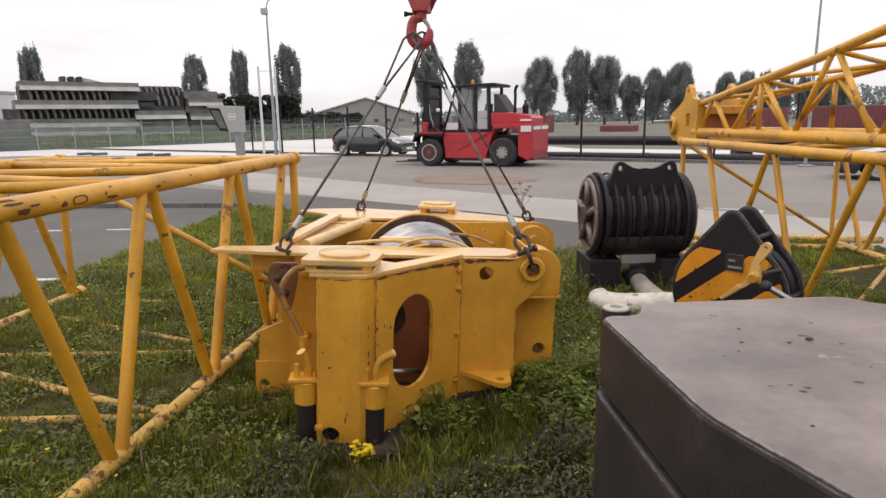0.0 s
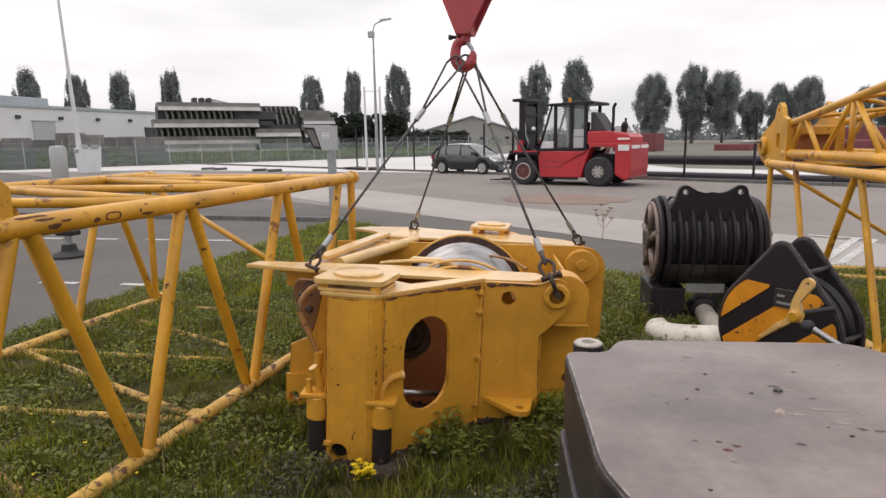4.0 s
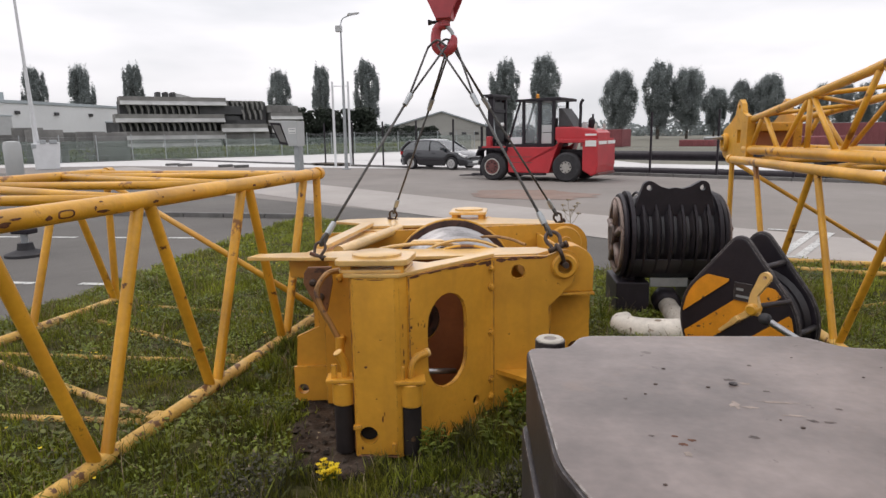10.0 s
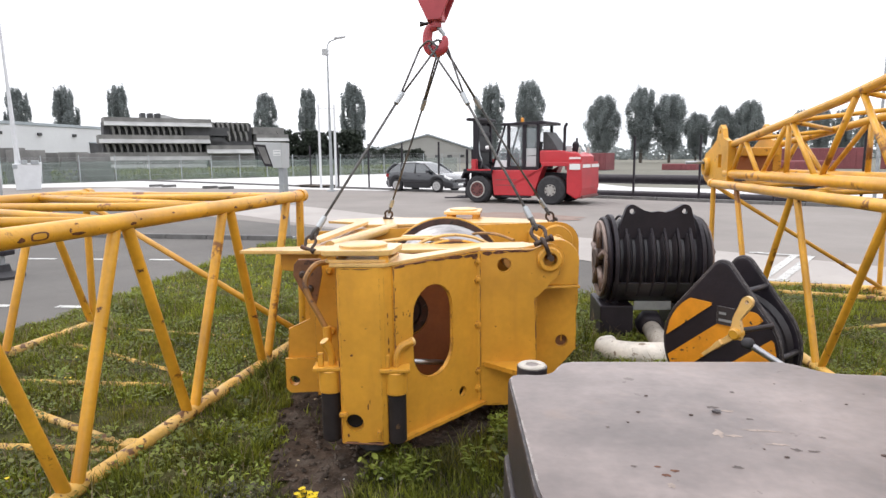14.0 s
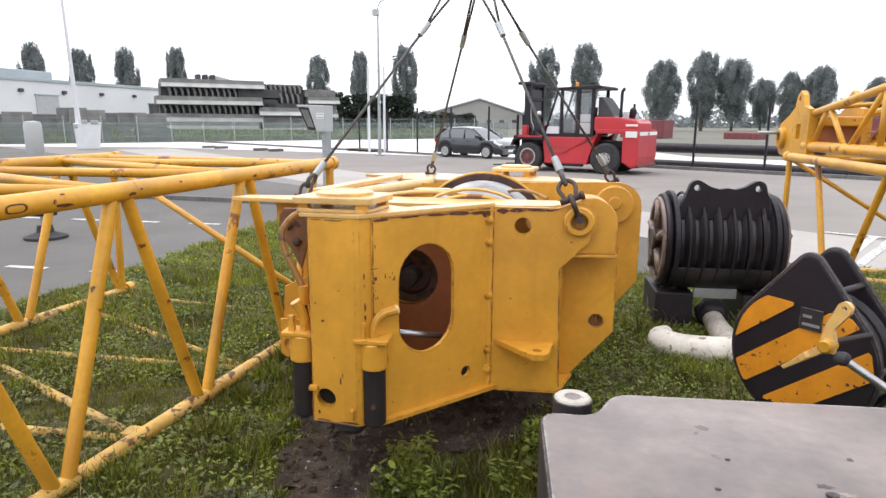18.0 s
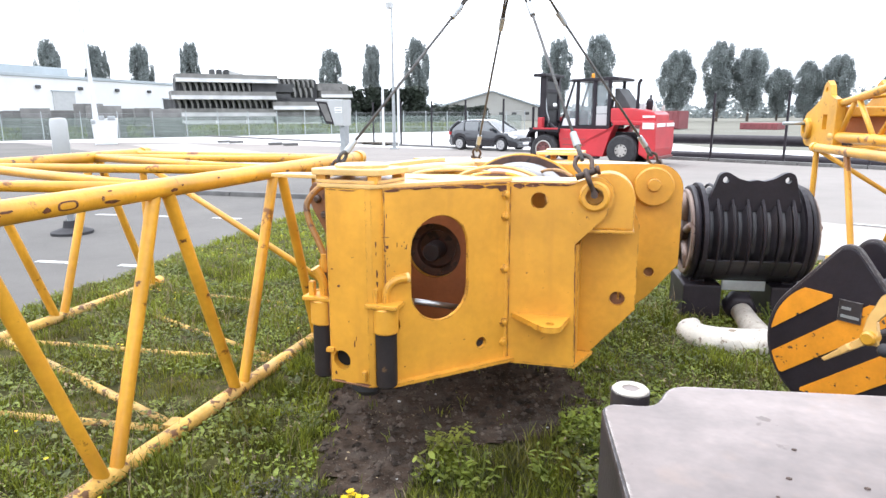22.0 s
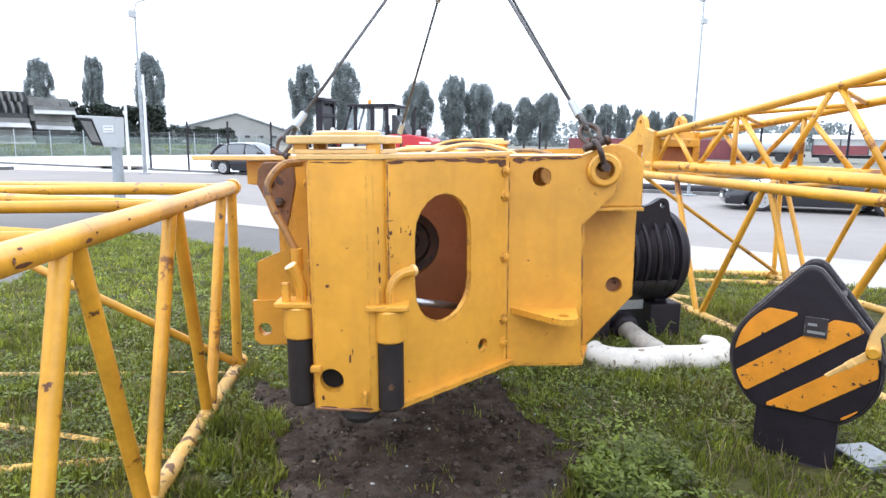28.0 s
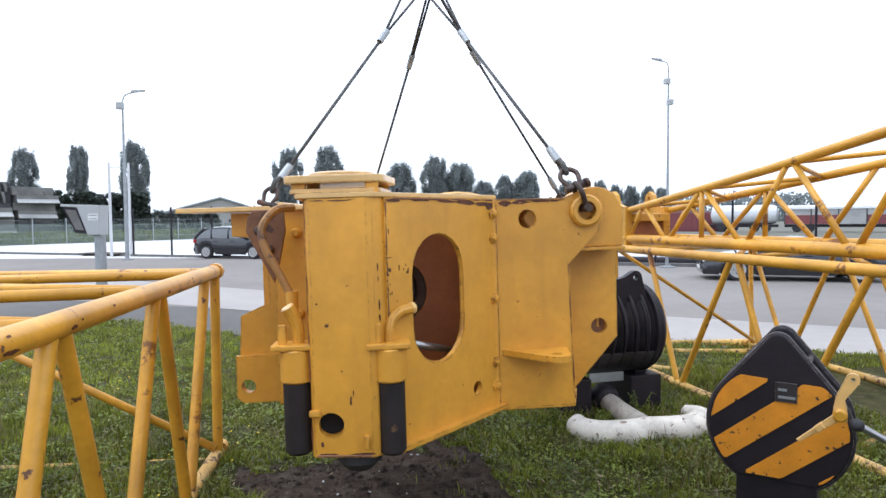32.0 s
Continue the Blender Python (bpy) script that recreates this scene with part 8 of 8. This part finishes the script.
def leaves(count, seed, region, size, hmax, mat, name, label, keep=None):
    """Small broad leaves of clover, plantain and dandelion lying over the turf, in one mesh."""
    rng = np.random.default_rng(seed)
    x = rng.uniform(region[0], region[1], count)
    y = rng.uniform(region[2], region[3], count)
    ok = np.array([inside(a, b, ISLAND) and (keep is None or keep(a, b)) and noise.noise((a * 1.1, b * 1.1, 21)) > -0.25 for a, b in zip(x, y)])
    x, y = x[ok], y[ok]
    n = len(x)
    z = np.array([lump(a, b) for a, b in zip(x, y)]) + 0.02 + rng.uniform(0, hmax, n)
    a = rng.uniform(0, 2 * math.pi, n)
    s = size * rng.uniform(0.5, 1.5, n)
    t = rng.uniform(-0.5, 0.7, n)
    u = np.stack([np.cos(a), np.sin(a), t], 1)
    w = np.stack([-np.sin(a), np.cos(a), rng.uniform(-0.4, 0.4, n)], 1)
    p = np.stack([x, y, z], 1)
    k = s[:, None]
    v = np.stack([p - u * k, p - u * k * 0.2 + w * k * 0.5, p + u * k * 0.6 + w * k * 0.4, p + u * k, p + u * k * 0.6 - w * k * 0.4, p - u * k * 0.2 - w * k * 0.5], 1)
    i = np.arange(n)[:, None] * 6
    me = bpy.data.meshes.new(name)
    me.from_pydata(v.reshape(-1, 3).tolist(), [], [tuple(q) for q in (i + [0, 1, 2, 3, 4, 5]).tolist()])
    me.materials.append(M[mat])
    return tagged(new(name, me), label, "weeds", kind="stuff")


def green(x, y):
    return not bare(x, y)


blades(210000, 1, (-4.1, 4.2, 3.0, 8.5), 0.02, 0.08, "blade", "grass", "rough green grass of the lawn", 0.0034, green)
blades(90000, 2, (-4.1, 7.0, 8.0, 13.8), 0.03, 0.09, "blade_far", "grass", "short yellowish grass towards the kerb", 0.006, green)
blades(34000, 27, (-4.1, 4.2, 5.2, 9.0), 0.03, 0.10, "blade_far", "grass", "yellowish grass among the green of the lawn", 0.005, lambda x, y: green(x, y) and noise.noise((x * 1.1, y * 1.1, 81)) > -0.15)
blades(20000, 12, (-3.6, 2.4, 2.0, 4.3), 0.05, 0.14, "blade", "grass", "taller grass near the counterweight", 0.004, green)
blades(42000, 26, (-4.1, 5.5, -2.0, 3.0), 0.03, 0.1, "blade", "grass", "rough green grass behind the steel sections", 0.006, green)
leaves(95000, 3, (-4.1, 4.2, 2.6, 9.0), 0.0118, 0.06, "leaf", "low_weeds", "clover and plantain leaves in the lawn", green)
leaves(15000, 23, (-4.1, 4.2, 2.6, 9.0), 0.019, 0.06, "leaf", "broad_weeds", "broad dandelion and plantain leaves in the lawn", lambda x, y: green(x, y) and noise.noise((x * 2.2, y * 2.2, 33)) > 0.05)
leaves(9000, 24, (-4.1, 4.2, 2.6, 9.0), 0.013, 0.03, "straw", "dead_leaves", "dead brown leaves lying in the grass", lambda x, y: green(x, y) and noise.noise((x * 1.6, y * 1.6, 50)) > 0.1)
leaves(16000, 4, (-4.1, 6.0, 9.0, 13.8), 0.02, 0.05, "leaf", "low_weeds", "low weeds towards the kerb", green)
blades(11000, 5, (-4.0, 4.0, 2.6, 9.0), 0.05, 0.2, "straw", "dry_grass", "dry stalks standing in the grass", 0.0022, green)
blades(5200, 16, (-1.1, 1.3, 3.9, 7.1), 0.03, 0.1, "blade", "grass", "stray grass tufts growing in the bare earth", 0.004, lambda x, y: bool(bare(x, y)) and noise.noise((x * 5, y * 5, 60)) > 0.3)
blades(11000, 6, (-1.0, 1.2, 3.9, 7.1), 0.006, 0.022, "straw", "straw_litter", "dry straw scattered over bare earth", 0.004, lambda x, y: bool(bare(x, y)))
leaves(4200, 7, (-1.0, 1.2, 3.9, 7.1), 0.010, 0.01, "straw", "leaf_litter", "pale dead leaves on bare earth", lambda x, y: bool(bare(x, y)))

blades(9000, 13, (0.02, 1.3, 3.8, 5.2), 0.05, 0.15, "blade", "grass", "tall grass along the foot of the frame", 0.004, lambda x, y: green(x, y) and 3.95 < y - x * 0.55 < 4.75)
leaves(15000, 34, (0.03, 1.25, 4.0, 5.3), 0.013, 0.19, "leaf", "tall_weeds", "dense small-leaved weeds along the foot of the frame", lambda x, y: green(x, y) and 4.0 < y - x * 0.55 < 4.6 and noise.noise((x * 6, y * 6, 71)) > -0.15)
leaves(4200, 14, (0.0, 1.3, 3.9, 5.3), 0.020, 0.11, "leaf", "tall_weeds", "broad weed leaves along the foot of the frame", lambda x, y: green(x, y) and 3.9 < y - x * 0.55 < 4.8)
blades(2500, 15, (-1.15, -0.6, 4.5, 6.0), 0.06, 0.14, "blade", "grass", "tall grass beside the bare earth", 0.005, green)
# dark straggling weeds gone to seed before the frame
leaves(12000, 41, (-0.75, 1.25, 3.4, 4.9), 0.010, 0.11, "dock", "seeding_weeds", "dark brownish small-leaved weeds before the frame", lambda x, y: green(x, y) and y - x * 0.45 < 4.45 and noise.noise((x * 2.4, y * 2.4, 91)) > -0.12)
blades(5200, 42, (-0.75, 1.25, 3.4, 4.9), 0.07, 0.18, "dock", "seeding_weeds", "dark dry weed stalks before the frame", 0.0022, lambda x, y: green(x, y) and y - x * 0.45 < 4.5 and noise.noise((x * 2.4, y * 2.4, 91)) > -0.2, "weeds")
leaves(700, 43, (-0.75, 1.25, 3.4, 4.8), 0.006, 0.19, "straw", "seed_heads", "pale tiny seed heads over the weeds", lambda x, y: green(x, y) and y - x * 0.45 < 4.45 and noise.noise((x * 2.4, y * 2.4, 91)) > 0.0)
# clods and crumbs of soil over the bare patch
cr = np.random.default_rng(90)
vs, fs = [], []
OCT = [(1, 0, 0), (0, 1, 0), (-1, 0, 0), (0, -1, 0), (0, 0, 0.75), (0, 0, -0.5)]
for k in range(5200):
    x, y = cr.uniform(-0.95, 1.1), cr.uniform(4.0, 7.0)
    if not bare(x, y):
        continue
    r_ = 0.004 + 0.022 * cr.random() ** 3
    a, c0 = cr.uniform(0, 6.28), len(vs)
    z = lump(x, y) + 0.04
    for u, v, w in OCT:
        q = r_ * cr.uniform(0.7, 1.3)
        vs.append((x + q * (u * math.cos(a) - v * math.sin(a)), y + q * (u * math.sin(a) + v * math.cos(a)), z + q * w))
    for i in range(4):
        j = (i + 1) % 4
        fs += [(c0 + i, c0 + j, c0 + 4), (c0 + j, c0 + i, c0 + 5)]
me = bpy.data.meshes.new("soil_clods")
me.from_pydata(vs, [], fs)
me.materials.append(M["crumb"])
tagged(new("soil_clods", me), "dark crumbs of soil scattered over bare earth", "soil", kind="stuff")
rng = np.random.default_rng(31)


def weed(loc, h, n, r, label):
    """A leafy weed: a few stems with pairs of broad leaves."""
    t = thing("weed", label, "weed", Matrix.Translation((*loc, lump(*loc))))
    for k in range(n):
        a = rng.uniform(0, 6.28)
        top_ = (math.cos(a) * r * rng.uniform(0.3, 1), math.sin(a) * r * rng.uniform(0.3, 1), h * rng.uniform(0.6, 1))
        stem = part("stem", add_path(bmesh.new(), spline([(0, 0, 0), (top_[0] * 0.4, top_[1] * 0.4, top_[2] * 0.6), top_], 3), 0.003, 5), "leaf", t)
        for j in range(8):
            f = 0.25 + 0.10 * j
            p = Vector(top_) * f
            b = rng.uniform(0, 6.28)
            u = Vector((math.cos(b), math.sin(b), rng.uniform(-0.2, 0.5))).normalized()
            w = u.cross(Vector((0, 0, 1))).normalized()
            s = rng.uniform(0.014, 0.028)
            bm = bmesh.new()
            vv = [bm.verts.new(p + u * a_ * s + w * b_ * s + Vector((0, 0, c_ * s))) for a_, b_, c_ in ((0, 0, 0), (0.5, 0.35, 0.1), (1.2, 0.32, 0), (1.9, 0, -0.25), (1.2, -0.32, 0), (0.5, -0.35, 0.1))]
            bm.faces.new(vv)
            part("leaf", bm, "leaf", stem)
    return t


for x, y, h, n in ((1.45, 6.95, 0.3, 7), (1.75, 6.75, 0.26, 6), (2.25, 7.0, 0.26, 5), (0.35, 4.35, 0.24, 8), (0.62, 4.5, 0.26, 8), (0.85, 4.72, 0.24, 7), (0.2, 4.42, 0.2, 6), (-0.65, 4.75, 0.18, 5), (2.6, 7.1, 0.3, 5), (0.55, 3.95, 0.2, 5)):
    weed((x, y), h, n, 0.12, "leafy green weed growing beside the steel parts")
rag = thing("ragwort", "small clump of yellow ragwort flowers in grass", "flower", Matrix.Translation((-0.155, 4.115, 0.03)))
for k in range(44):
    a, r_, h = rng.uniform(0, 6.28), 0.055 * math.sqrt(rng.uniform(0, 1)), rng.uniform(0.05, 0.115)
    st = part("stem", tube((r_ * 0.4 * math.cos(a), r_ * 0.4 * math.sin(a), 0), (r_ * math.cos(a), r_ * math.sin(a), h), 0.003, 5), "leaf", rag)
    bm = bmesh.new()
    c = Vector((r_ * math.cos(a), r_ * math.sin(a), h))
    for j in range(9):
        b = j * 2 * math.pi / 9
        u, w = Vector((math.cos(b), math.sin(b), 0.25)), Vector((-math.sin(b), math.cos(b), 0))
        bm.faces.new([bm.verts.new(q) for q in (c, c + u * 0.009 + w * 0.005, c + u * 0.017, c + u * 0.009 - w * 0.005)])
    part("flower_head", bm, "petal", st, "yellow flower head")
vs, fs = [], []
for k in range(260):
    x, y = rng.uniform(-4.0, -0.6), rng.uniform(3.6, 11.5)
    if noise.noise((x * 0.7, y * 0.7, 40)) < 0.05:
        continue
    z, s = lump(x, y) + rng.uniform(0.05, 0.13), rng.uniform(0.006, 0.012)
    i = len(vs)
    vs += [(x + s * math.cos(q), y + s * math.sin(q), z + 0.003 * math.sin(q * 2)) for q in [j * math.pi / 3 for j in range(6)]]
    fs.append(tuple(range(i, i + 6)))
me = bpy.data.meshes.new("dandelions")
me.from_pydata(vs, [], fs)
me.materials.append(M["petal"])
tagged(new("dandelions", me), "yellow dandelion heads scattered in the lawn", "flower", kind="stuff")
umbel = thing("dry_umbel", "tall dry seeding weed stalk standing at the kerb", "weed", Matrix.Translation((1.45, 12.0, 0)))
stalk = part("stalk", add_path(bmesh.new(), spline([(0, 0, 0), (0.015, 0.0, 0.2), (0.0, 0.01, 0.42)], 4), 0.006, 6), "straw", umbel)
for k in range(7):
    a, h0 = k * 2.4, 0.2 + 0.035 * k
    tip = Vector((0.01 + 0.13 * math.cos(a), 0.13 * math.sin(a), h0 + 0.17))
    arm_ = part("branch", add_path(bmesh.new(), spline([(0.008, 0.004, h0), (0.07 * math.cos(a), 0.07 * math.sin(a), h0 + 0.06), tip], 3), 0.0035, 5), "straw", umbel)
    bm = bmesh.new()
    for j in range(9):
        b = j * 2.4
        q = tip + Vector((0.016 * math.sqrt(j) * math.cos(b), 0.016 * math.sqrt(j) * math.sin(b), 0.035 - 0.002 * j))
        add_tube(bm, tip, q, 0.0018, 4)
        bmesh.ops.create_icosphere(bm, subdivisions=1, radius=0.009, matrix=Matrix.Translation(q))
    part("seed_head", bm, "straw", arm_, "dry brown seed head")
for k in range(26):
    x, y = rng.uniform(-0.7, 0.9), rng.uniform(4.3, 6.6)
    bm = bmesh.new()
    r_ = rng.uniform(0.004, 0.012)
    bmesh.ops.create_icosphere(bm, subdivisions=1, radius=r_, matrix=Matrix.Translation((x, y, lump(x, y) + 0.045)) @ Matrix.Rotation(k, 4, "Z") @ Matrix.Diagonal((1.4, 0.9, 0.6, 1)))
    solid("stone", bm, "beamgrey", "small pale stone on the bare earth", "stone", group="stones on bare earth")


# ---------------------------------------------------------------- what moves
def motions():
    for moved in (wf, hb, *SLINGS):
        walk(moved, [(r[0], pose(*r[1:])) for r in (
            (0, -0.076, 4.860, -0.033, -0.67, 2.98, 7.19), (2.5, -0.076, 4.860, -0.033, -0.67, 2.98, 7.19), (4.5, -0.076, 4.860, -0.033, -0.67, 2.98, 7.19),
            (5, -0.068, 4.856, -0.027, -0.90, 2.63, 7.29), (5.5, -0.052, 4.858, -0.009, -1.30, 2.00, 7.64), (6, -0.017, 4.868, 0.014, -1.72, 1.33, 8.35),
            (6.5, 0.041, 4.884, 0.032, -1.57, 0.74, 9.01), (7, 0.116, 4.906, 0.051, -1.37, 0.35, 9.54), (7.5, 0.188, 4.925, 0.053, -1.39, 0.36, 10.59),
            (8, 0.232, 4.935, 0.053, -1.32, 0.10, 11.49), (8.5, 0.239, 4.937, 0.046, -1.18, 0.05, 11.67), (9, 0.227, 4.937, 0.040, -1.20, 0.03, 11.67),
            (9.5, 0.220, 4.942, 0.043, -1.17, 0.04, 11.46), (10, 0.220, 4.952, 0.052, -1.24, 0.16, 11.38), (10.5, 0.225, 4.970, 0.076, -0.89, 0.09, 11.37),
            (11, 0.231, 4.994, 0.092, -0.90, -0.07, 11.22), (11.5, 0.241, 5.018, 0.096, -0.86, -0.13, 11.07), (12, 0.250, 5.045, 0.116, -0.72, -0.18, 10.78),
            (12.5, 0.256, 5.069, 0.139, -0.57, -0.23, 10.54), (13, 0.255, 5.087, 0.158, -0.62, -0.23, 10.36), (13.5, 0.249, 5.100, 0.184, -0.36, -0.30, 9.83),
            (14, 0.234, 5.106, 0.210, -0.23, -0.24, 9.33), (14.5, 0.216, 5.105, 0.226, -0.22, -0.22, 8.90), (16.5, 0.133, 4.995, 0.338, -0.58, 0.17, 6.61),
            (17, 0.119, 4.993, 0.352, -0.65, 0.22, 5.91), (17.5, 0.108, 4.996, 0.363, -0.54, 0.25, 5.06), (18, 0.105, 5.009, 0.360, -0.50, 0.11, 3.94),
            (18.5, 0.102, 5.032, 0.354, -0.40, -0.06, 3.10), (19, 0.094, 5.060, 0.355, -0.47, -0.15, 2.19), (19.5, 0.081, 5.088, 0.353, -0.42, -0.16, 1.28),
            (20, 0.068, 5.110, 0.351, -0.37, -0.11, 0.48), (20.5, 0.052, 5.127, 0.374, -0.32, -0.10, -0.42), (21, 0.035, 5.129, 0.399, -0.38, -0.16, -1.27),
            (21.5, 0.017, 5.112, 0.420, -0.69, -0.03, -2.03), (22, 0.004, 5.083, 0.449, -0.84, -0.02, -2.81), (22.5, -0.012, 5.047, 0.475, -1.30, 0.00, -3.78),
            (23, -0.023, 5.012, 0.496, -1.56, 0.04, -4.74), (23.5, -0.031, 4.985, 0.524, -1.58, 0.21, -5.72), (24, -0.030, 4.971, 0.548, -1.29, -0.18, -6.97),
            (24.5, -0.030, 4.972, 0.568, -1.38, -0.52, -7.95), (25, -0.034, 4.992, 0.586, -1.74, -0.86, -8.48), (25.5, -0.038, 5.019, 0.601, -2.04, -1.03, -8.91),
            (26, -0.029, 5.043, 0.622, -2.06, -1.11, -9.26), (26.5, -0.023, 5.067, 0.644, -1.87, -1.39, -9.59), (28.5, -0.027, 5.137, 0.729, 0.20, -0.98, -9.73),
            (29, -0.033, 5.117, 0.748, -0.48, -1.01, -9.37), (29.5, -0.035, 5.094, 0.771, -0.43, -0.84, -9.03), (30, -0.033, 5.072, 0.793, -0.49, -0.87, -8.61),
            (30.5, -0.025, 5.053, 0.814, -0.54, -0.90, -8.17), (31, -0.013, 5.040, 0.835, -0.37, -0.77, -7.78), (31.5, 0.002, 5.034, 0.853, -0.39, -0.99, -7.16),
            (32, 0.021, 5.033, 0.873, -0.61, -1.14, -6.44),
        )])


motions()
